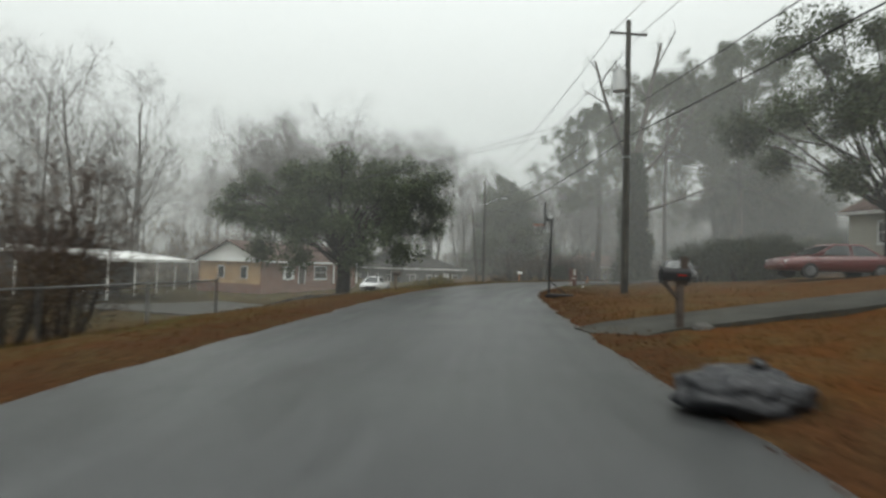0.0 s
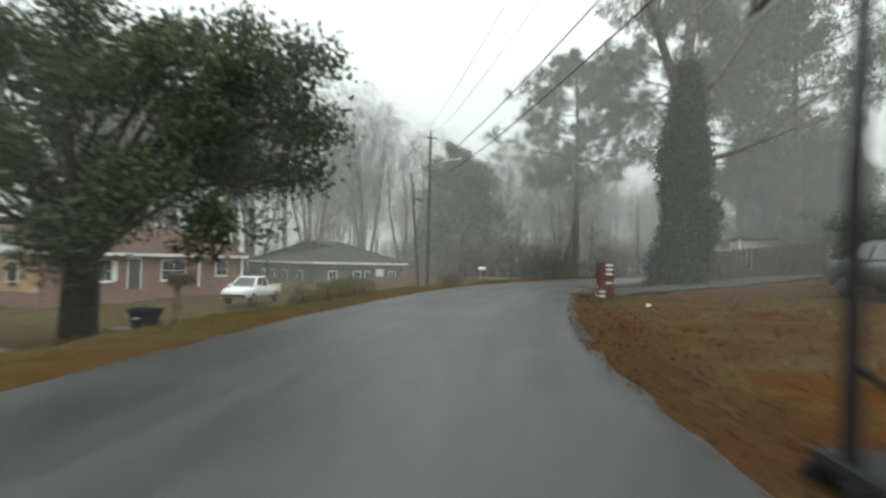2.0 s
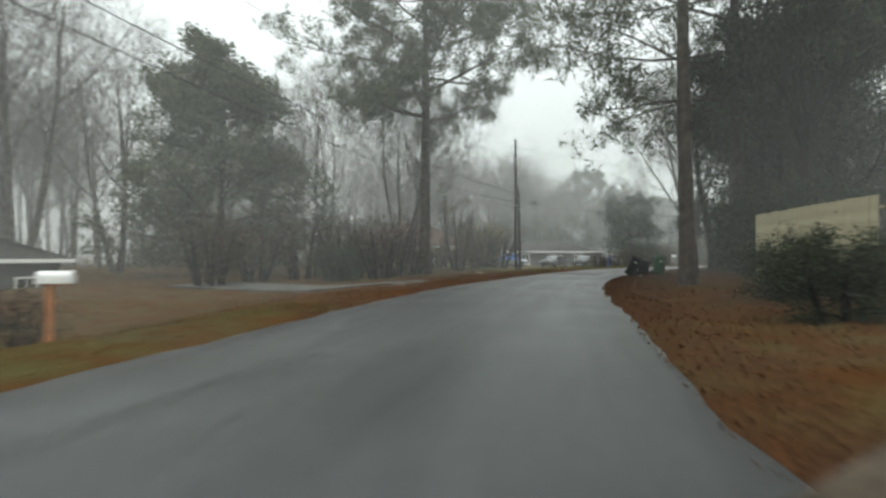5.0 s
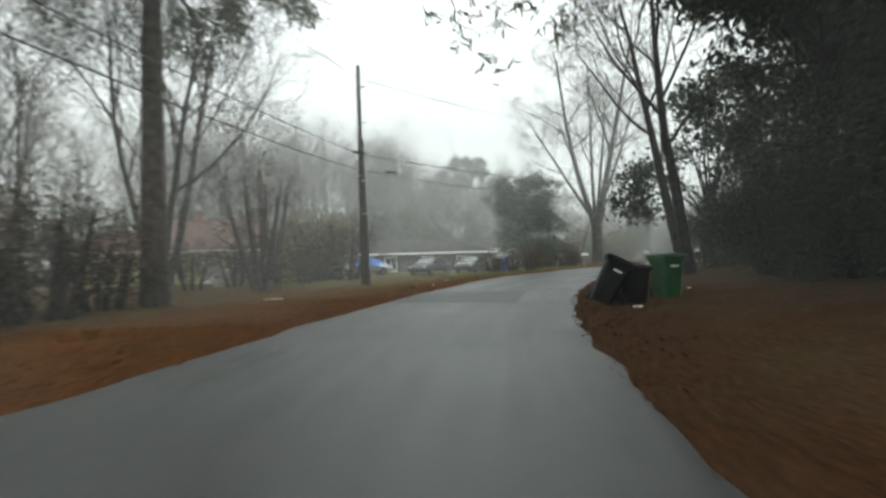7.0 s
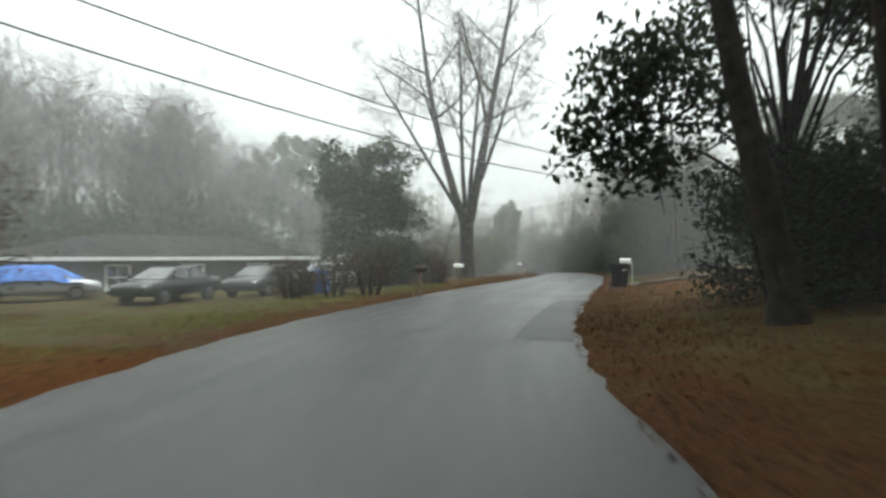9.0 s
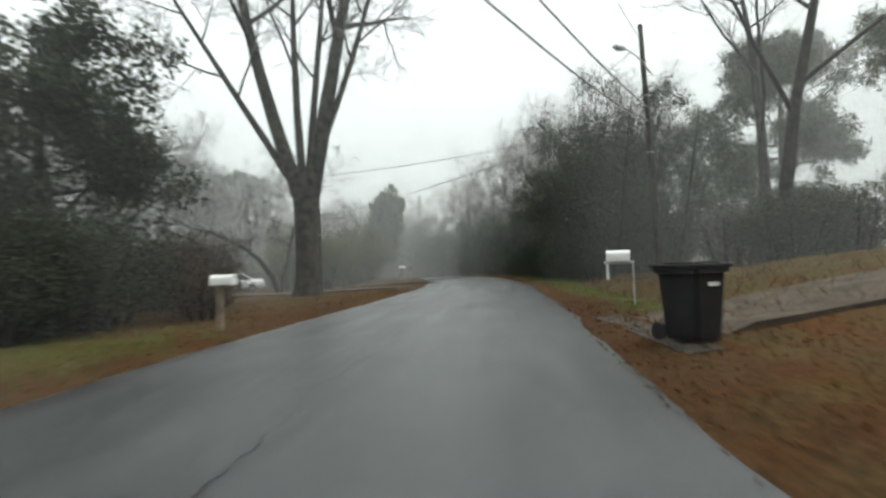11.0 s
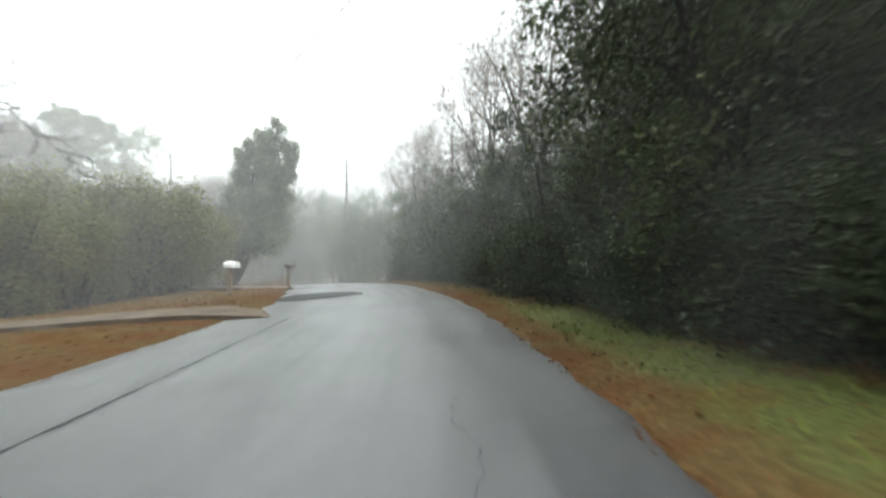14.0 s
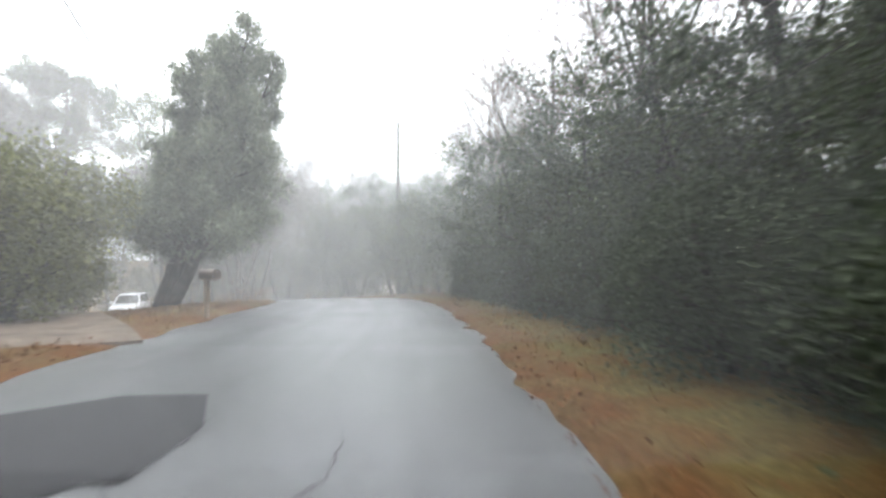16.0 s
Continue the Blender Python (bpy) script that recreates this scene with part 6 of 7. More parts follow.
tb.add([Vector((0.1, 0, 3.02)), Vector((-0.22, 0, 3.75))], [0.025, 0.025], 8)
tb.make("bracket", M["black_metal"], e)
bm = bmesh.new()
box(bm, 0.04, 1.3, 1.02, pose(-0.25, 0, 3.64), 0.012)
part("backboard", bm, M["siding_grey"], e, "worn grey plastic backboard")
for sy, sz, ty, tz in ((0, 0.515, 1.34, 0.04), (0, -0.515, 1.34, 0.04), (0.655, 0, 0.04, 1.04), (-0.655, 0, 0.04, 1.04)):
    boxpart("board_frame", (0.055, ty, tz), pose(-0.25, sy, 3.64 + sz), M["black_metal"], e)
bm = bmesh.new()
for k in range(24):
    a, b = 2 * math.pi * k / 24, 2 * math.pi * (k + 1) / 24
    d = Vector((math.cos((a + b) / 2), math.sin((a + b) / 2), 0)) * 0.23
    cyl(bm, 0.01, 0.01, 0.062, Matrix.Translation((-0.54 + d.x, d.y, 3.24)) @ d.cross(UP).to_track_quat("Z", "Y").to_matrix().to_4x4() @ Matrix.Translation((0, 0, -0.031)), 6)
box(bm, 0.1, 0.12, 0.03, pose(-0.3, 0, 3.24))
part("rim", bm, M["orange"], e, "orange steel rim")
tb = Tubes()
for k in range(12):
    a = 2 * math.pi * k / 12
    for s in (0.5, -0.5):
        tb.add([Vector((-0.54 + 0.22 * math.cos(a), 0.22 * math.sin(a), 3.23)), Vector((-0.54 + 0.16 * math.cos(a + s * 0.6), 0.16 * math.sin(a + s * 0.6), 3.02)), Vector((-0.54 + 0.12 * math.cos(a + s), 0.12 * math.sin(a + s), 2.84))], [0.004] * 3, 3)
tb.make("net", M["net"], e, smooth=False)
bm = bmesh.new()
box(bm, 1.15, 0.62, 0.17, pose(0.5, 0, 0.09), 0.06)
part("base", bm, M["black"], e, "black water-filled plastic base")
for s in (-0.2, 0.2):
    bm = bmesh.new()
    cyl(bm, 0.06, 0.06, 0.04, pose(-0.1, s, 0.06, 90, 0, 0))
    part("wheel", bm, M["black"], e)


# ---- wheeled bins ----
def bin_(name, x, y, rot, label, body="black", tilt=(0, 0), z=None, h=1.0, w=0.6, d=0.68):
    m = pose(x, y, ground_z(x, y) + 0.01 if z is None else z, 0, 0, rot) @ pose(0, 0, 0, *tilt, 0)
    e = thing(name, m, label, "wheeled bin", "wheeled bins")
    bm = bmesh.new()
    rings = []
    for f, zz in ((0.76, 0.03), (0.80, 0.12), (0.95, h * 0.9), (1.06, h * 0.905), (1.06, h * 0.97)):
        ring = []
        for sx, sy in ((-1, -1), (1, -1), (1, 1), (-1, 1)):
            for k in (0, 1):
                cxx = 0.06
                px, py = sx * w / 2 * f, sy * d / 2 * f
                if (k == 0) == (sx * sy > 0):
                    px -= sx * cxx * 0
                    py -= sy * cxx
                else:
                    px -= sx * cxx
                ring.append(bm.verts.new((px, py, zz)))
        rings.append(ring)
    for a, b in zip(rings, rings[1:]):
        for i in range(8):
            bm.faces.new((a[i], a[(i + 1) % 8], b[(i + 1) % 8], b[i]))
    bm.faces.new(rings[0])
    bm.faces.new(rings[-1])
    part("body", bm, M[body], e)
    bm = bmesh.new()
    box(bm, w * 1.12, d * 1.1, 0.05, pose(0, 0, h * 1.0), 0.02)
    box(bm, w * 0.8, d * 0.7, 0.05, pose(0, -0.02, h * 1.03), 0.02)
    part("lid", bm, M[body], e)
    bm = bmesh.new()
    cyl(bm, 0.018, 0.018, w * 0.8, pose(-w * 0.4, d / 2 + 0.07, h * 0.95, 0, 90, 0), 8)
    for s in (-0.3, 0.3):
        box(bm, 0.03, 0.12, 0.05, pose(w * s, d / 2 + 0.02, h * 0.95))
    part("handle", bm, M[body], e)
    for s in (-1, 1):
        bm = bmesh.new()
        cyl(bm, 0.12, 0.12, 0.06, pose(s * w * 0.42 - 0.03, d / 2 - 0.02, 0.115, 0, 90, 0), 16)
        part("wheel", bm, M["tyre"], e)
    boxpart("sticker", (0.2, 0.012, 0.05), pose(0.02, -d / 2 * 0.945 - 0.006, h * 0.76), M["litterw"], e, "pale worn label")
    return e


bin_("wheeled_bin", 61.15, 87.6, -40, "large black wheeled bin beside a sandy drive", "black", w=0.62, d=0.72, h=1.02)
bin_("wheeled_bin", 35.2, 72.95, -25, "dark green wheeled bin on fallen leaves", "green_plastic", h=1.0)
bin_("wheeled_bin", 33.6, 73.7, heading(8.0), "black wheeled bin that leans hard to one side", "black", tilt=(-4, 28), z=0.10, h=1.1)
bin_("wheeled_bin", 34.35, 73.3, 50, "dark grey wheeled bin with a broken lid", "black", tilt=(0, -6), h=0.84)
bin_("wheeled_bin", -5.0, 36.6, -20, "black wheeled bin behind the oak trunk", "black", h=1.0)
bin_("wheeled_bin", 53.0, 98.4, 20, "bright blue plastic wheeled bin", "blue_plastic", h=1.05)
bin_("wheeled_bin", 51.6, 97.6, 40, "black wheeled bin beside the parked cars", "black", h=1.0)


def lumpy(name, x, y, sx, sy, sz, seed, label, material, category, z=None):
    bm = bmesh.new()
    bmesh.ops.create_icosphere(bm, subdivisions=4, radius=1.0)
    for v in bm.verts:
        n = noise.noise(v.co * 2.2 + Vector((seed, 0, 0))) * 0.25 + noise.noise(v.co * 6 + Vector((seed, 3, 0))) * 0.08
        v.co = v.co * (1 + n)
        v.co.z = max(v.co.z, -0.55)
        v.co = Vector((v.co.x * sx, v.co.y * sy, (v.co.z + 0.55) * sz))
    ob = part(name, bm, M[material], None, smooth=True)
    ob.location = (x, y, (ground_z(x, y) if z is None else z) - 0.02)
    return tagged(ob, label, category)


bag = lumpy("refuse_bag", 2.85, 4.95, 0.62, 0.45, 0.27, 3.0, "dark blue refuse bag slumped at the road's edge", "bag", "refuse bag")
bm = bmesh.new()
cyl(bm, 0.05, 0.025, 0.07, pose(0.1, 0, 0.33, 20, 10, 0), 10)
cyl(bm, 0.025, 0.085, 0.09, pose(0.115, -0.02, 0.395, 25, 12, 0), 10)
part("knot", bm, M["bag"], bag, "gathered and tied neck of the bag", smooth=True)
lumpy("stone", 4.85, 9.7, 0.2, 0.16, 0.12, 5.0, "grey block of stone beside the mailbox post", "concrete", "stone")
lumpy("stone", 12.75, 46.65, 0.2, 0.16, 0.09, 8.0, "pale concrete lump beside the mailbox post", "concrete", "stone")

# ---- brick mailbox pillar, laid brick by brick ----
e = thing("brick_pillar", pose(9.6, 38.45, ground_z(9.9, 38.4) - 0.05, 0, 0, heading(3.9) + 8), "red brick mailbox pillar with scattered whitewashed bricks", "mailbox pillar")
boxpart("core", (0.47, 0.47, 1.30), pose(0, 0, 0.65), M["mortar"], e, "recessed mortar")
boxpart("cap", (0.54, 0.54, 0.06), pose(0, 0, 1.33), M["brick_unit"], e, bevel=0.012)
boxpart("door", (0.02, 0.22, 0.24), pose(-0.262, 0, 1.02), M["black_metal"], e, "black metal mailbox door")
r = random.Random(4)
bx = bmesh.new()
box(bx, 0.225, 0.05, 0.066, None, 0.005)
brick_me = bpy.data.meshes.new("brick")
bx.to_mesh(brick_me)
bx.free()
brick_me.materials.append(M["brick_unit"])
pale_me = brick_me.copy()
pale_me.materials.clear()
pale_me.materials.append(M["brick_pale"])
for c in range(17):
    for side in range(4):
        for k in (-1, 1):
            sh = 0.028 if c % 2 else -0.028
            if side == 3 and 11 <= c <= 14:
                continue
            pale = r.random() < 0.08 or (c == 16 and k == 1 and side == 0)
            ob = new("brick", pale_me if pale else brick_me)
            ob.parent = e
            ob.matrix_local = pose(0, 0, 0.045 + c * 0.077, 0, 0, 90 * side) @ pose(k * 0.119 + sh, -0.238 - r.uniform(0, 0.006) - (0.006 if pale else 0), 0, 0, 0, r.uniform(-0.7, 0.7))


# ---- fences ----
def chain_fence(points, h=1.15):
    e = thing("chain_link_fence", pose(0, 0, 0), "low chain-link fence of grey wire round the yard", "fence")
    wires = Tubes()
    for (ax, ay), (bx_, by_) in zip(points, points[1:]):
        a, b = Vector((ax, ay, ground_z(ax, ay))), Vector((bx_, by_, ground_z(bx_, by_)))
        n = max(1, round((b - a).length / 2.6))
        for i in range(n + 1):
            q = a.lerp(b, i / n)
            bm = bmesh.new()
            cyl(bm, 0.03, 0.03, h + 0.08, Matrix.Translation(q), 10)
            part("post", bm, M["galv"], e)
        tb = Tubes()
        tb.add([a + UP * h, b + UP * h], [0.02, 0.02], 8)
        tb.make("top_rail", M["galv"], e)
        m = int((b - a).length / 0.11)
        u = (b - a) / m
        for i in range(m):
            q = a + u * i
            steps = int(h / 0.11)
            for s in (1, -1):
                q0 = q if s > 0 else q + UP * h
                q1 = q0 + u * min(steps, m - i) + UP * (s * 0.11 * min(steps, m - i))
                wires.add([q0, q1], [0.0028, 0.0028], 3)
    wires.make("mesh_wire", M["galv"], e, smooth=False)


chain_fence([(-7.9, 3.0), (-7.3, 9.5), (-6.5, 15.1), (-14.0, 17.8), (-24.0, 21.5)], 0.98)


def board_fence(a, b, h, material, label, w=0.14):
    ax, ay, bx_, by_ = *a, *b
    ln = math.hypot(bx_ - ax, by_ - ay)
    rot = math.degrees(math.atan2(by_ - ay, bx_ - ax))
    e = thing("board_fence", pose(ax, ay, 0, 0, 0, rot), label, "fence")
    r = random.Random(int(ax * 7))
    n = int(ln / (w + 0.008))
    bm = bmesh.new()
    box(bm, w, 0.022, h, pose(0, 0, h / 2), 0.004)
    me = bpy.data.meshes.new("board")
    bm.to_mesh(me)
    bm.free()
    me.materials.append(M[material])
    cx, sx = math.cos(radians(rot)), math.sin(radians(rot))
    for i in range(n):
        d = (i + 0.5) * (w + 0.008)
        ob = new("board", me)
        ob.parent = e
        ob.matrix_local = pose(d, 0, ground_z(ax + cx * d, ay + sx * d) - 0.03 + r.uniform(-0.02, 0.03), 0, r.uniform(-0.6, 0.6), 0)
    for z in (0.4, h - 0.35):
        za, zb = ground_z(ax, ay) + z, ground_z(bx_, by_) + z
        tb = Tubes()
        tb.add([Vector((0, 0.04, za)), Vector((ln * 0.5, 0.04, ground_z((ax + bx_) / 2, (ay + by_) / 2) + z)), Vector((ln, 0.04, zb))], [0.045] * 3, 4)
        tb.make("rail", M[material], e, smooth=False)
    return e


board_fence((29.4, 62.6), (27.3, 57.6), 2.3, "fence_wood", "pale weathered board fence behind the hedge")
# cream garden shed
gz = ground_z(26.0, 55.0)
e = thing("garden_shed", pose(25.0, 53.2, gz - 0.15, 0, 0, 63.4), "cream boarded garden shed with a small window", "shed")
for i in range(14):
    boxpart("board", (0.282, 0.03, 2.7 + 0.012 * (i % 3)), pose(0.16 + i * 0.286, 0, 1.35), M["fence_wood"], e)
boxpart("wall", (4.0, 2.4, 2.65), pose(2.02, -1.24, 1.33), M["siding_white"], e, "plain side walls")
for x in (-0.02, 4.06):
    boxpart("corner_trim", (0.12, 0.12, 2.75), pose(x, 0.0, 1.37), M["white"], e, "white corner board")
boxpart("roof", (4.5, 2.9, 0.1), pose(2.0, -1.2, 2.82, 3, 0, 0), M["shingle_grey"], e)
wn = boxpart("window", (0.42, 0.06, 0.42), pose(0.55, 0.03, 2.1), M["white"], e, "small white-framed window")
boxpart("pane", (0.32, 0.02, 0.32), pose(0.55, 0.065, 2.1), M["glass"], wn)
board_fence((21.6, 52.2), (24.6, 45.6), 1.8, "fence_dark", "dark mossy board fence behind the ivy tree")
board_fence((24.6, 45.4), (33.0, 42.5), 1.8, "fence_dark", "dark mossy board fence behind the parked cars")


# ---- houses ----
def window(e, u, z, w, h, mat_frame="white", y=0.0, mullion=True, name="window", shutters=None):
    """A window on the wall plane y, facing -y, with frame, sill and panes."""
    wn = boxpart(name, (w + 0.16, 0.08, h + 0.16), pose(u, y - 0.02, z), M[mat_frame], e, "white-framed window", 0.01)
    nx = 2 if mullion else 1
    for i in range(nx):
        for j in range(2):
            pw, ph = w / nx - 0.04, h / 2 - 0.04
            boxpart("pane", (pw, 0.02, ph), pose(u - w / 2 + (i + 0.5) * w / nx, y - 0.062, z - h / 2 + (j + 0.5) * h / 2), M["glass"], wn)
    boxpart("sill", (w + 0.26, 0.14, 0.06), pose(u, y - 0.07, z - h / 2 - 0.1), M[mat_frame], wn)
    if shutters:
        for s in (-1, 1):
            boxpart("shutter", (0.32, 0.05, h + 0.1), pose(u + s * (w / 2 + 0.27), y - 0.035, z), M[shutters], wn, "dark shutter")


def door(e, u, z0, w, h, material, y=0.0):
    d = boxpart("door", (w, 0.06, h), pose(u, y - 0.02, z0 + h / 2), M[material], e, bevel=0.008)
    boxpart("door_frame", (w + 0.2, 0.05, 0.12), pose(u, y - 0.03, z0 + h + 0.06), M["white"], d)
    for s in (-1, 1):
        boxpart("door_frame", (0.1, 0.05, h), pose(u + s * (w / 2 + 0.05), y - 0.03, z0 + h / 2), M["white"], d)
    boxpart("handle", (0.05, 0.05, 0.05), pose(u + w * 0.4, y - 0.07, z0 + 1.0), M["galv"], d)


def house(name, m, length, depth, wall_h, roof_h, label, wall, roof, hip=False, over=0.5, found=0.4, gable_mat="white", end_wall=None, base="concrete"):
    """A low house: front wall on y = 0 facing -y from x = 0 to length; ridge along x."""
    e = thing(name, m, label, "house")
    boxpart("foundation", (length + 0.1, depth + 0.1, found + 1.0), pose(length / 2, depth / 2, (found - 1.0) / 2), M[base], e)
    t = 0.2
    for nm, s, c in (("wall", (length, t, wall_h), (length / 2, t / 2)), ("wall", (length, t, wall_h), (length / 2, depth - t / 2)),
                     ("wall", (t, depth - 2 * t, wall_h), (t / 2, depth / 2)), ("wall", (t, depth - 2 * t, wall_h), (length - t / 2, depth / 2))):
        boxpart(nm, s, pose(*c, found + wall_h / 2), M[end_wall] if end_wall and s[0] == t else M[wall], e)
    ze = found + wall_h
    bm = bmesh.new()
    x0, x1, y0, y1 = -over, length + over, -over, depth + over
    th = 0.14
    rin = depth / 2 + over if hip else 0.0
    for dz in (0, th):
        for p in ((x0, y0, ze + dz), (x1, y0, ze + dz), (x1, y1, ze + dz), (x0, y1, ze + dz), (x0 + rin, depth / 2, ze + roof_h + dz), (x1 - rin, depth / 2, ze + roof_h + dz)):
            bm.verts.new(p)
    bm.verts.ensure_lookup_table()
    v = bm.verts
    for o in (0, 6):
        bm.faces.new((v[o], v[o + 1], v[o + 5], v[o + 4]))
        bm.faces.new((v[o + 2], v[o + 3], v[o + 4], v[o + 5]))
        if hip:
            bm.faces.new((v[o + 1], v[o + 2], v[o + 5]))
            bm.faces.new((v[o + 3], v[o], v[o + 4]))
    ring = (0, 1, 2, 3) if hip else (0, 1, 5, 2, 3, 4)
    for a, b in zip(ring, ring[1:] + ring[:1]):
        bm.faces.new((v[a], v[b], v[b + 6], v[a + 6]))
    part("roof", bm, M[roof], e)
    if not hip:
        for x, s in ((0.0, 1), (length, -1)):
            bm = bmesh.new()
            k = ze + roof_h * (1 - over / (depth / 2 + over)) * 0.0
            slope = roof_h / (depth / 2 + over)
            zb = ze + slope * over - 0.02
            for dx in (0, 0.15 * s):
                for p in ((x + dx, 0, ze - 0.01), (x + dx, depth, ze - 0.01), (x + dx, depth, zb), (x + dx, depth / 2, ze + roof_h - 0.02), (x + dx, 0, zb)):
                    bm.verts.new(p)
            bm.verts.ensure_lookup_table()
            q = bm.verts
            bm.faces.new(q[0:5])
            bm.faces.new(q[5:10])
            for i in range(5):
                bm.faces.new((q[i], q[(i + 1) % 5], q[5 + (i + 1) % 5], q[5 + i]))
            part("gable", bm, M[gable_mat], e, "painted gable board")
    for y in (y0 - 0.02, y1 + 0.02):
        boxpart("fascia", (x1 - x0, 0.04, 0.2), pose(length / 2, y, ze + 0.03), M["white"], e, "white fascia and gutter")
    if hip:
        for x in (x0 - 0.02, x1 + 0.02):
            boxpart("fascia", (0.04, y1 - y0, 0.2), pose(x, depth / 2, ze + 0.03), M["white"], e, "white fascia and gutter")
    boxpart("soffit", (x1 - x0 - 0.1, y1 - y0 - 0.1, 0.03), pose(length / 2, depth / 2, ze - 0.03), M["white"], e)
    return e


# brick ranch house below the road: its gable end looks down the street, its long front faces the road
h1 = house("brick_house", pose(-18.4, 53.4, -1.45, 0, 0, 66), 17.0, 9.0, 2.35, 2.1, "single-storey brick ranch house with a white gable", "brick_red", "shingle", end_wall="brick_tan", base="brick_red")
window(h1, 4.0, 1.65, 0.9, 1.3, shutters="white")
door(h1, 6.2, 0.4, 0.95, 2.05, "wood_dark")
window(h1, 9.6, 1.65, 2.2, 1.4)
window(h1, 14.6, 1.75, 1.2, 1.1)
for x in (11.8, 16.8):
    boxpart("porch_post", (0.14, 0.14, 2.4), pose(x, -0.35, 1.2 + 0.35), M["white"], h1)
for yy in (2.4, 5.6):
    wn = boxpart("window", (0.08, 0.9, 1.3), pose(-0.02, yy, 1.6), M["white"], h1, "white-framed side window", 0.01)
    boxpart("pane", (0.02, 0.74, 1.14), pose(-0.065, yy, 1.6), M["glass"], wn)
# carport and the house it belongs to
h0 = house("grey_house", pose(-42.0, 42.0, -1.15, 0, 0, -20), 12.0, 8.0, 2.35, 2.0, "low grey house with a dark shingled roof behind the carport", "siding_grey", "shingle_grey", hip=True)
window(h0, 3.0, 1.6, 1.0, 1.3)
window(h0, 8.5, 1.6, 1.6, 1.3)
e = thing("carport", pose(-24.6, 40.0, -1.05, 0, 0, -81), "flat white metal carport on thin posts", "carport")
boxpart("roof", (17.0, 5.6, 0.1), pose(0, 0, 2.55, -7, 0, 0), M["white"], e)
for s in (-2.8, 2.8):
    boxpart("fascia", (17.1, 0.05, 0.22), pose(0, s, 2.53 - s * 0.122), M["white"], e)
for x in (-8.0, -4.0, 0.0, 4.0, 8.0):
    for y in (-2.6, 2.6):
        boxpart("post", (0.09, 0.09, 2.5 - y * 0.12 + 0.3), pose(x, y, 1.1 - y * 0.06), M["white"], e)
boxpart("shed", (4.0, 2.2, 2.1), pose(-1.0, -1.4, 1.0), M["siding_grey"], e, "grey store under the carport")
# grey hip-roofed house in the hollow
h2 = house("grey_house", pose(-6.2, 77.4, -2.15, 0, 0, 38), 12.0, 16.5, 2.7, 2.6, "low grey hip-roofed house with white window frames", "siding_grey", "shingle_grey", hip=True, found=0.3, base="siding_grey")
for u, w in ((2.2, 0.9), (5.4, 0.9), (6.8, 0.5), (10.4, 0.9)):
    window(h2, u, 1.5, w, 1.2)
door(h2, 8.6, 0.3, 0.9, 2.0, "white")
for yy in (3.0, 6.5, 9.8, 12.4):
    wn = boxpart("window", (0.08, 1.0, 1.25), pose(-0.02, yy, 1.5), M["white"], h2, "white-framed side window", 0.01)
    boxpart("pane", (0.02, 0.84, 1.1), pose(-0.065, yy, 1.5), M["glass"], wn)
# pale yellow house behind the shrubs
h3 = house("yellow_house", pose(23.5, 110.2, -0.55, 0, 0, -22), 15.5, 9.0, 2.35, 2.5, "pale yellow house with a brown hip roof behind shrubs", "siding_yellow", "shingle", hip=True, found=0.3)
for u in (2.0, 6.3, 11.0):
    window(h3, u, 1.5, 0.8, 1.3, shutters="wood_dark")
door(h3, 9.0, 0.3, 0.95, 2.05, "white")
boxpart("chimney", (0.7, 0.6, 1.6), pose(7.5, 4.2, 5.2), M["brick_red"], h3, "red brick chimney")
# long low house behind the parked cars
h4 = house("grey_house", pose(43.5, 112.8, -0.75, 0, 0, -28), 16.0, 8.5, 2.15, 1.4, "long low house with a pale fascia behind parked cars", "siding_grey", "shingle_grey", hip=True, found=0.2)
for u in (2.5, 6.0, 9.6, 13.0):
    window(h4, u, 1.4, 1.0, 1.2)
# small house behind the white cars
h5 = house("white_house", pose(74.0, 129.5, -0.3, 0, 0, -35), 9.0, 7.0, 2.3, 1.8, "small white house behind the evergreen", "siding_white", "shingle_grey", found=0.2)
window(h5, 3.0, 1.4, 0.9, 1.2)
window(h5, 6.4, 1.4, 0.9, 1.2)
# cream house on the right bank
h6 = house("cream_house", pose(28.0, 36.0, 2.2, 0, 0, -62), 12.0, 8.0, 2.9, 1.6, "cream sided house high on the bank", "siding_white", "shingle", found=0.6)
window(h6, 2.2, 2.2, 0.9, 1.4)
window(h6, 6.0, 2.2, 1.4, 1.4)


# ---- vehicles ----
M["rim"] = mat("dull_wheel_alloy", (0.14, 0.145, 0.15), 0.45, 0.5, bump=0.05)


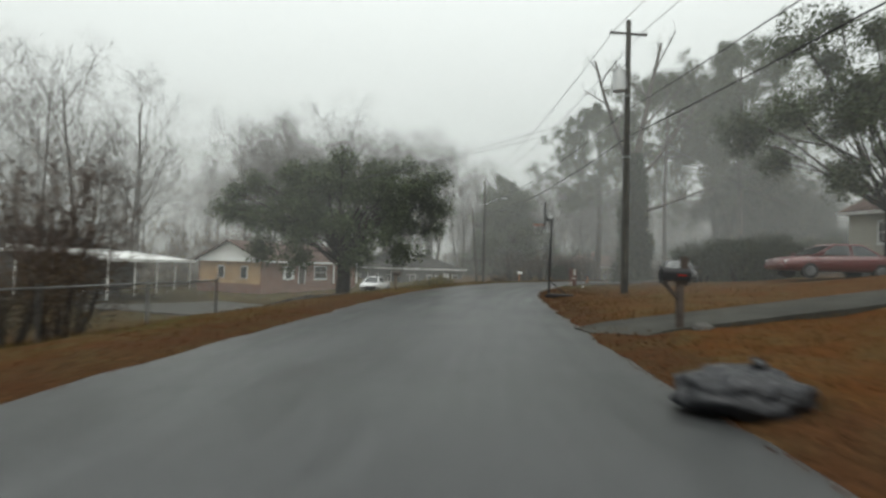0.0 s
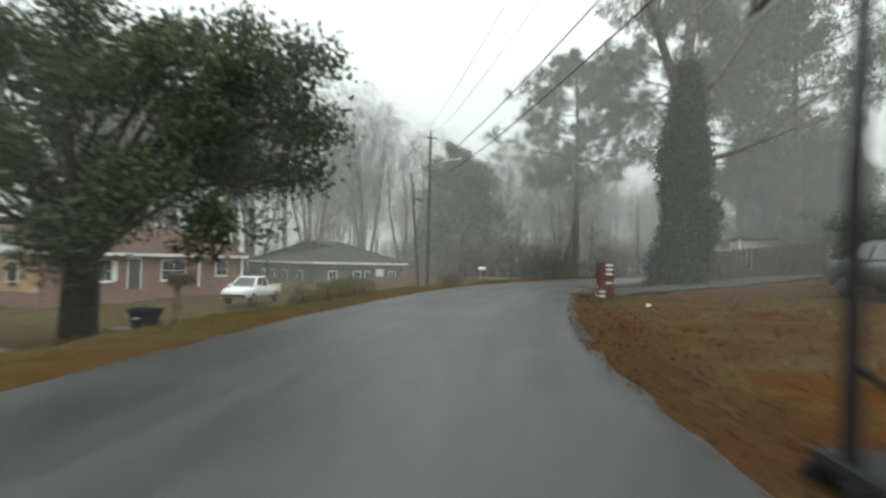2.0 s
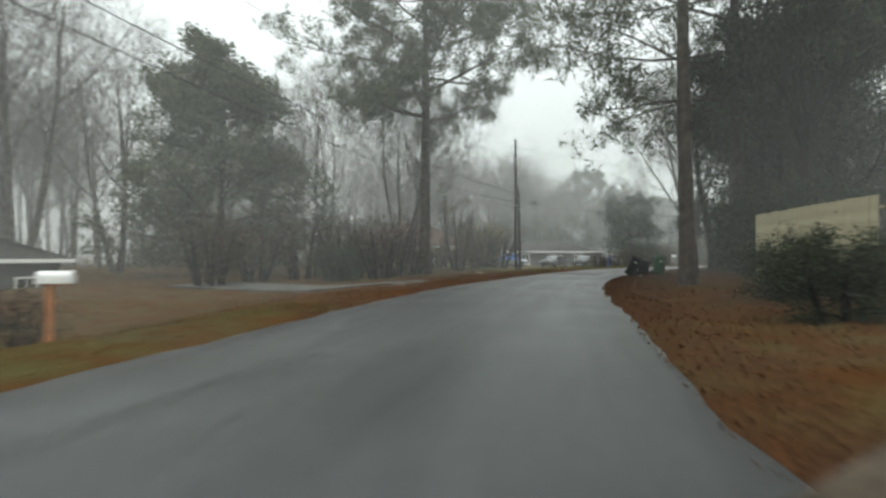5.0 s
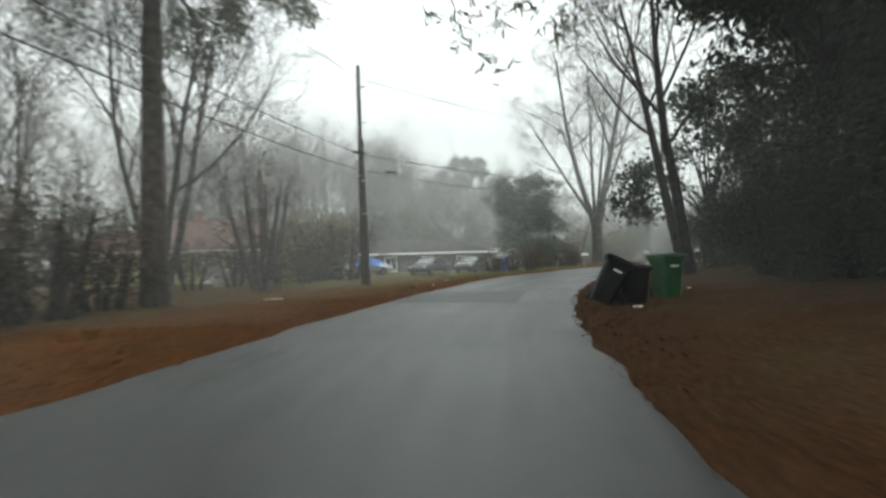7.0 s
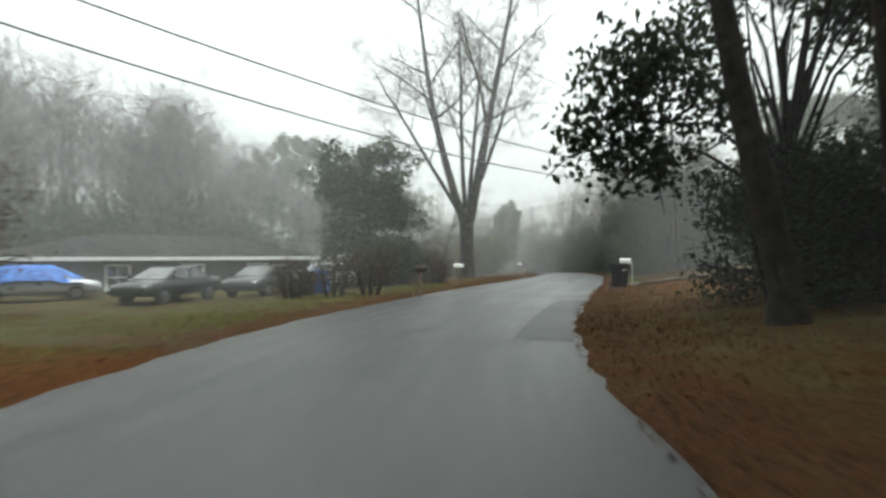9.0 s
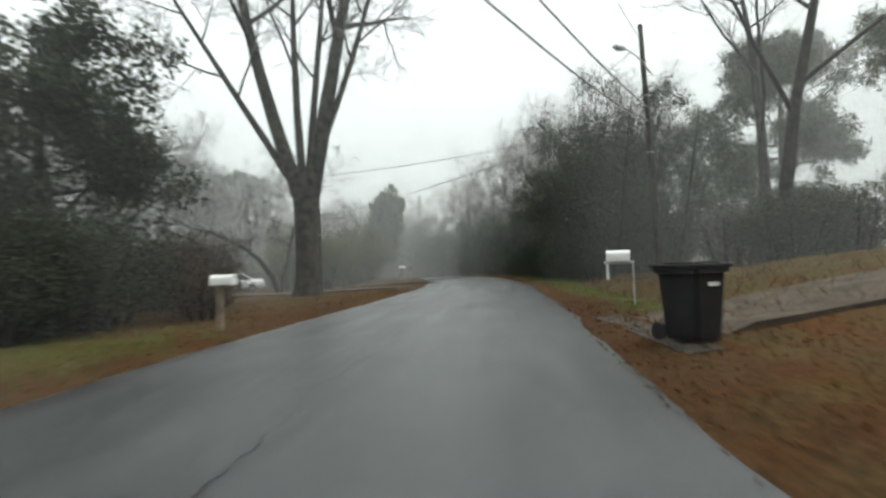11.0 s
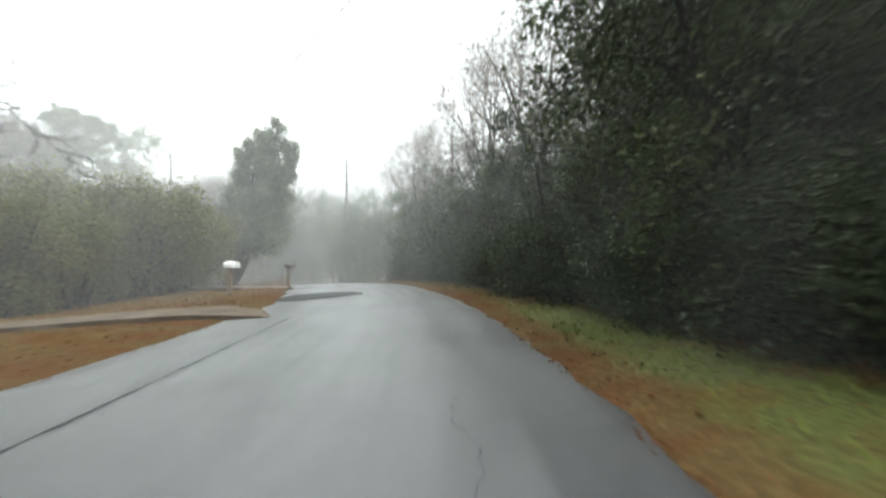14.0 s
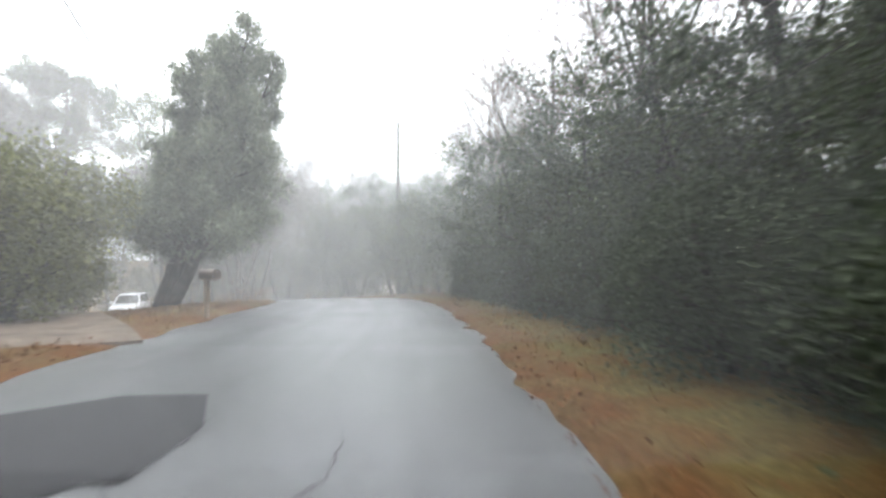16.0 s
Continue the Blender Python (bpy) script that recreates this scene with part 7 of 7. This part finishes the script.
def vehicle(name, x, y, rot, label, paint, kind="sedan", z=None):
    """Nose along +x; rot turns it. Loft of cross-sections for body and cabin, glass set proud."""
    m = pose(x, y, (ground_z(x, y) if z is None else z) + 0.03, 0, 0, rot)
    e = thing(name, m, label, "car", "parked vehicles")
    P = dict(sedan=dict(L=4.7, W=1.78, low=0.28, belt=0.93, hood=0.90, roof=1.42, cab=(-1.55, -0.85, 0.35, 1.25), deck=0.98, wb=1.38, wr=0.32),
             suv=dict(L=4.75, W=1.86, low=0.34, belt=1.08, hood=1.06, roof=1.70, cab=(-2.15, -1.75, 0.35, 1.15), deck=1.08, wb=1.38, wr=0.36),
             pickup=dict(L=5.3, W=1.86, low=0.42, belt=1.12, hood=1.12, roof=1.78, cab=(-0.65, -0.45, 0.75, 1.45), deck=1.10, wb=1.65, wr=0.38))[kind]
    L, W = P["L"], P["W"]
    bm = bmesh.new()
    st = ((-L / 2, 0.86, 0.12, -0.16), (-L / 2 + 0.12, 0.95, 0.0, -0.03), (-L / 4, 1.0, 0, 0), (0, 1.0, 0, 0), (L / 4, 1.0, 0, -0.01), (L / 2 - 0.55, 0.97, 0, -0.05), (L / 2 - 0.12, 0.90, 0.03, -0.14), (L / 2, 0.80, 0.12, -0.30))
    rings = []
    for px, wf, dl, dh in st:
        top = (P["hood"] if px > P["cab"][3] - 0.2 else P["belt"] if px > P["cab"][0] else P["deck"]) + dh
        lo = P["low"] + dl
        hw = W / 2 * wf
        prof = ((-hw * 0.9, lo), (-hw, lo + 0.12), (-hw, lo + (top - lo) * 0.62), (-hw * 0.95, top - 0.06), (-hw * 0.86, top), (0, top + 0.03), (hw * 0.86, top), (hw * 0.95, top - 0.06), (hw, lo + (top - lo) * 0.62), (hw, lo + 0.12), (hw * 0.9, lo))
        rings.append([bm.verts.new((px, yy, zz)) for yy, zz in prof])
    for a, b in zip(rings, rings[1:]):
        for i in range(11):
            bm.faces.new((a[i], a[(i + 1) % 11], b[(i + 1) % 11], b[i]))
    bm.faces.new(rings[0])
    bm.faces.new(rings[-1])
    body = part("body", bm, M[paint], e, smooth=True)
    c0, c1, c2, c3 = P["cab"]
    bm = bmesh.new()
    zb, zr = P["belt"] - 0.02, P["roof"]
    hb, hr = W / 2 * 0.93, W / 2 * 0.72
    low = [(c0, -hb), (c3, -hb * 0.97), (c3, hb * 0.97), (c0, hb)]
    hi = [(c1, -hr), (c2, -hr), (c2, hr), (c1, hr)]
    A = [bm.verts.new((px, py, zb)) for px, py in low]
    B = [bm.verts.new((px, py, zr - 0.05)) for px, py in hi]
    Cc = [bm.verts.new((px * 0.94 + 0.06 * (c1 + c2) / 2, py * 0.86, zr)) for px, py in hi]
    for a, b in ((A, B), (B, Cc)):
        for i in range(4):
            bm.faces.new((a[i], a[(i + 1) % 4], b[(i + 1) % 4], b[i]))
    bm.faces.new(Cc)
    bm.faces.new(A)
    part("cabin", bm, M[paint], e)

    def pane(nm, quad, out):
        q = bmesh.new()
        c = sum((Vector(p) for p in quad), Vector()) / 4
        a = [q.verts.new(c + (Vector(p) - c) * 0.88 + Vector(out) * 0.012) for p in quad]
        b = [q.verts.new(c + (Vector(p) - c) * 0.88 - Vector(out) * 0.02) for p in quad]
        q.faces.new(a)
        q.faces.new(b)
        for i in range(4):
            q.faces.new((a[i], a[(i + 1) % 4], b[(i + 1) % 4], b[i]))
        part(nm, q, M["glass"], e)

    z1 = zr - 0.05
    pane("windscreen", ((c3, -hb * 0.97, zb), (c3, hb * 0.97, zb), (c2, hr, z1), (c2, -hr, z1)), (0.7, 0, 0.7))
    pane("rear_window", ((c0, hb, zb), (c0, -hb, zb), (c1, -hr, z1), (c1, hr, z1)), (-0.7, 0, 0.7))
    mid_l, mid_h = (c0 + c3) / 2 - 0.1, (c1 + c2) / 2 - 0.05
    for s in (-1, 1):
        pane("side_window", ((c0 + 0.15, s * hb, zb), (mid_l, s * hb * 0.99, zb), (mid_h, s * hr, z1), (c1 + 0.05, s * hr, z1)), (0, s, 0.35))
        pane("side_window", ((mid_l, s * hb * 0.99, zb), (c3 - 0.15, s * hb * 0.97, zb), (c2 - 0.03, s * hr, z1), (mid_h, s * hr, z1)), (0, s, 0.35))
        boxpart("wing_mirror", (0.1, 0.2, 0.14), pose(c3 - 0.25, s * (W / 2 + 0.07), P["belt"] + 0.08), M[paint], e, bevel=0.03)
        boxpart("headlight", (0.16, 0.42, 0.16), pose(L / 2 - 0.17, s * W * 0.31, P["hood"] - 0.25, 0, 12, s * -14), M["lens"], e, "clear headlight", 0.03)
        boxpart("tail_light", (0.1, 0.26, 0.2), pose(-L / 2 + 0.05, s * W * 0.36, P["deck"] - 0.24), M["red_lens"], e, "red tail light", 0.02)
        for px in (-P["wb"], P["wb"]):
            R = P["wr"]
            bm = bmesh.new()
            cyl(bm, R, R, 0.2, pose(px, s * (W / 2 - 0.1) - 0.1, R - 0.03) @ pose(0, 0, 0, -90, 0, 0), 24)
            wh = part("wheel", bm, M["tyre"], e)
            bm = bmesh.new()
            cyl(bm, R * 0.64, R * 0.6, 0.03, pose(px, s * (W / 2 + 0.0), R - 0.03) @ pose(0, 0, 0, -90 * s, 0, 0), 20)
            for k in range(5):
                w = 2 * math.pi * k / 5
                box(bm, R * 0.5, 0.02, 0.05, Matrix.Translation((px + math.cos(w) * R * 0.3, s * (W / 2 + 0.035), R - 0.03 + math.sin(w) * R * 0.3)) @ Matrix.Rotation(-w, 4, "Y"))
            part("rim", bm, M["rim"], wh)
    boxpart("grille", (0.06, W * 0.42, 0.16), pose(L / 2 - 0.04, 0, P["hood"] - 0.36), M["black"], e, bevel=0.02)
    boxpart("front_bumper", (0.2, W * 0.86, 0.18), pose(L / 2 - 0.08, 0, P["low"] + 0.18), M["black"] if kind != "sedan" else M[paint], e, bevel=0.05)
    boxpart("rear_bumper", (0.2, W * 0.9, 0.18), pose(-L / 2 + 0.08, 0, P["low"] + 0.2), M["black"] if kind != "sedan" else M[paint], e, bevel=0.05)
    boxpart("plate", (0.02, 0.3, 0.14), pose(-L / 2 - 0.02, 0, P["low"] + 0.42), M["white"], e, "plain number plate")
    if kind == "pickup":
        boxpart("bed_floor", (1.55, W * 0.78, 0.02), pose(-L / 2 + 0.95, 0, P["deck"] + 0.035), M["black"], e, "dark load bed")
        for s in (-1, 1):
            boxpart("bed_rail", (1.75, 0.1, 0.1), pose(-L / 2 + 0.95, s * W * 0.44, P["deck"] + 0.04), M[paint], e, bevel=0.02)
    return e


vehicle("pickup_truck", -7.3, 57.2, -102, "white crew-cab pickup parked on the drive", "paint_white", "pickup", z=-1.75)
vehicle("sedan", 14.2, 31.6, -108, "dark grey sedan parked nose out on the grass bank", "paint_dark", "sedan")
vehicle("sedan", 16.4, 22.0, 176, "dark red car parked on the grass bank", "paint_red", "sedan")
cc = vehicle("covered_car", 44.5, 107.0, -12, "car under a bright blue tarpaulin", "paint_silver", "sedan")
vehicle("sedan", 47.6, 101.4, -152, "dark sedan with a silver waistline parked on grass", "paint_dark", "sedan")
vehicle("sedan", 51.6, 100.8, -150, "black car parked on grass", "paint_dark", "sedan")
vehicle("sedan", 56.4, 102.4, -150, "pale car parked near the evergreen", "paint_silver", "sedan")
vehicle("sedan", 59.4, 103.8, -140, "white car parked near the evergreen", "paint_white", "sedan")
vehicle("sedan", 81.2, 119.1, 155, "white sedan parked behind the big tree", "paint_white", "sedan")
vehicle("sedan", 79.0, 121.4, 150, "white hatchback parked behind the big tree", "paint_white", "sedan")
vehicle("van", 110.4, 140.5, -130, "white van at the end of a drive", "paint_white", "suv")
# the tarpaulin over the first of them
bm = bmesh.new()
bmesh.ops.create_grid(bm, x_segments=40, y_segments=26, size=1.0)
for v in bm.verts:
    u, w = v.co.x, v.co.y
    top = 1.47 if abs(u) < 0.42 else 1.47 - (abs(u) - 0.42) * 0.95
    zz = top - max(0, abs(w) - 0.62) * 1.7 + noise.noise(Vector((u * 4, w * 4, 2))) * 0.05
    v.co = Vector((u * 1.85 - 0.2, w * 1.0, max(zz, 0.72)))
bmesh.ops.solidify(bm, geom=bm.faces[:], thickness=0.012)
ob = part("tarpaulin", bm, M["tarp"], None, smooth=True)
ob.matrix_world = cc.matrix_world @ pose(0, 0, 0.03)
tagged(ob, "bright blue tarpaulin draped over a parked car", "tarpaulin")


# ---- fan palm behind the yellow house ----
e = thing("palm_tree", pose(34.9, 104.6, ground_z(34.9, 104.6) - 1.2), "fan palm with a shaggy skirt of dead fronds", "tree")
tb = Tubes()
tb.add([Vector((0, 0, 0)), Vector((0.1, 0, 4)), Vector((0, 0.1, 9.4))], [0.24, 0.2, 0.2], 10)
tb.make("trunk", M["bark_dark"], e)
r = random.Random(8)
for k in range(34):
    w, el = k * 2.4, r.uniform(-1.35, 0.9)
    d0 = Vector((math.cos(w) * math.cos(el), math.sin(w) * math.cos(el), math.sin(el)))
    base = Vector((0, 0.1, 9.2 + 0.3 * math.sin(el)))
    tip = base + d0 * 1.1
    side = d0.cross(UP).normalized()
    v, f = [], []
    for j in range(15):
        a = (j / 14 - 0.5) * 2.6
        q = d0 * math.cos(a) + side * math.sin(a)
        i = len(v)
        v += [tip - side * 0.02, tip + side * 0.02, tip + q * 0.95 - UP * 0.18 * abs(a)]
        f.append((i, i + 1, i + 2))
    i = len(v)
    v += [base - side * 0.02, base + side * 0.02, tip + side * 0.02, tip - side * 0.02]
    f.append((i, i + 1, i + 2, i + 3))
    from_arrays("frond", [tuple(p) for p in v], f, M["leaf_oak"] if el > -0.1 else M["leaf_brown"], e)


# ---- litter and leaves ----
def scrap(x, y, rot, label, size=(0.28, 0.16, 0.05), material="litterw"):
    bm = bmesh.new()
    box(bm, *size, None, min(size) * 0.25)
    for v in bm.verts:
        v.co += Vector((noise.noise(v.co * 9), noise.noise(v.co * 9 + Vector((4, 0, 0))), noise.noise(v.co * 7 + Vector((0, 5, 0))))) * 0.02
    ob = part("litter", bm, M[material], None)
    ob.matrix_world = pose(x, y, ground_z(x, y) + size[2] * 0.5, 0, 4, rot)
    return tagged(ob, label, "litter", "roadside litter")


scrap(41.3, 78.1, 20, "crumpled white carton on the leaves")
scrap(39.0, 78.2, 70, "scrap of tan card on the leaves", (0.16, 0.1, 0.02), "wood")
scrap(38.5, 86.7, 10, "dead stub of wood at the road's edge", (0.32, 0.2, 0.14), "wood")
scrap(36.4, 84.6, 55, "pale broken plank beside the road", (1.1, 0.1, 0.04), "fence_wood")
scrap(29.5, 84.8, 30, "flat pale board on the leaves", (0.7, 0.3, 0.05), "fence_wood")
scrap(31.1, 99.8, -20, "white metal box beside the house", (0.8, 0.7, 1.1), "white")
scrap(9.4, 34.9, 30, "white plastic cup on the verge", (0.12, 0.09, 0.08))
scrap(78.3, 94.0, 15, "pale slab of bark on the verge", (0.5, 0.16, 0.06), "concrete")
scrap(33.4, 72.5, 15, "flattened white food tray beside the bins", (0.26, 0.16, 0.03))
scrap(37.9, 73.9, 40, "scrap of white paper beside the bins", (0.16, 0.1, 0.02))
scrap(27.6, 64.0, 60, "scrap of white paper on the leaves", (0.14, 0.1, 0.02))


def scatter_leaves():
    """Fallen leaves along both edges of the road."""
    g = np.random.RandomState(12)
    n = 64000
    t = g.uniform(0, 19, n)
    side = g.rand(n) < 0.5
    d = g.gamma(1.3, 0.9, n) * np.where(side & (t > 13.2), 0.45, 1.0) - 0.22
    o = np.where(side, np.interp(t, EDGE_T, EDGE_R) + d, np.interp(t, EDGE_T, EDGE_L) - d)
    x = np.interp(t, PAR, LINE[:, 0]) + o * np.interp(t, PAR, TAN[:, 1])
    y = np.interp(t, PAR, LINE[:, 1]) - o * np.interp(t, PAR, TAN[:, 0])
    z = np.maximum(heights(x, y)[0], -0.035) + 0.012 + 0.03 * g.rand(n)
    P = np.stack([x, y, z], 1)
    a = g.normal(size=(n, 3)) * (1, 1, 0.35)
    a /= np.linalg.norm(a, axis=1)[:, None]
    b = np.cross(a, np.array((0, 0, 1.0)) + g.normal(size=(n, 3)) * 0.35)
    b /= np.linalg.norm(b, axis=1)[:, None]
    s = g.uniform(0.03, 0.075, n)[:, None]
    V = np.stack([P - a * s / 2, P + b * s * 0.32, P + a * s / 2, P - b * s * 0.32], 1).reshape(-1, 3)
    # few lie on the tan verge and the last stretch
    keep = g.rand(n) < np.where(~side & (t > 1.2) & (t < 6), np.where(t < 2.2, 0.4, 0.08), np.where(~side & (t > 9.8), 0.5, np.where(side & (t > 3.2) & (t < 4), 0.35, np.where(t > 13, 0.28, 1.0))))
    V = V.reshape(n, 4, 3)[keep].reshape(-1, 3)
    n = int(keep.sum())
    ob = from_arrays("fallen_leaves", V.tolist(), np.arange(4 * n).reshape(n, 4).tolist(), M["leaf_litter"])
    tagged(ob, "rust-brown fallen leaves along the road's edges", "leaves", kind="stuff")


M["leaf_litter"] = leaf_mat("fallen_leaf", (0.036, 0.017, 0.009), (0.105, 0.049, 0.023), 0.85, 0.05)
scatter_leaves()


def grass():
    """Tufts of short winter grass on the verges."""
    g = np.random.RandomState(21)
    n = 70000
    t = g.uniform(0, 19, n)
    side = g.rand(n) < 0.55
    d = g.gamma(2.0, 1.7, n) + 0.15
    o = np.where(side, np.interp(t, EDGE_T, EDGE_R) + d, np.interp(t, EDGE_T, EDGE_L) - d)
    x = np.interp(t, PAR, LINE[:, 0]) + o * np.interp(t, PAR, TAN[:, 1])
    y = np.interp(t, PAR, LINE[:, 1]) - o * np.interp(t, PAR, TAN[:, 0])
    bare = side & (t > 6.0) & (t < 9.4) & (d > 0.6)
    z = heights(x, y)[0] - np.where(bare, 0.2, 0.0)
    green = (side & (t > 12.4) & (t < 15.7) & (d > 0.5) & (d < 2.1)) | (~side & (t > 8.6) & (t < 12.4)) | (side & (t > 3.5) & (t < 4) & (d < 2.5))
    for name, keep, mt, label in (("dry_grass", ~green, "grass_dry", "short dry tan grass on the verges"), ("green_grass", green, "grass_green", "short green grass on the verge")):
        P = np.stack([x, y, z], 1)[keep]
        m = len(P)
        a = g.normal(size=(m, 3)) * (0.55, 0.55, 0) + (0, 0, 1)
        h = g.uniform(0.04, 0.13, m)[:, None] * np.where(side & (t > 12) & (t < 14.6) & (d > 1.8), 2.2, 1.0)[keep][:, None]
        b = g.normal(size=(m, 3)) * (1, 1, 0)
        b /= np.linalg.norm(b, axis=1)[:, None]
        w = 0.011
        V = np.stack([P - b * w, P + b * w, P + a * h], 1).reshape(-1, 3)
        ob = from_arrays(name, V.tolist(), np.arange(3 * m).reshape(m, 3).tolist(), M[mt])
        tagged(ob, label, "grass", kind="stuff")


M["grass_dry"] = leaf_mat("dry_grass_blade", (0.046, 0.027, 0.011), (0.125, 0.080, 0.032), 0.9, 0.05)
M["grass_green"] = leaf_mat("green_grass_blade", (0.040, 0.058, 0.012), (0.115, 0.150, 0.034), 0.8, 0.08)
grass()
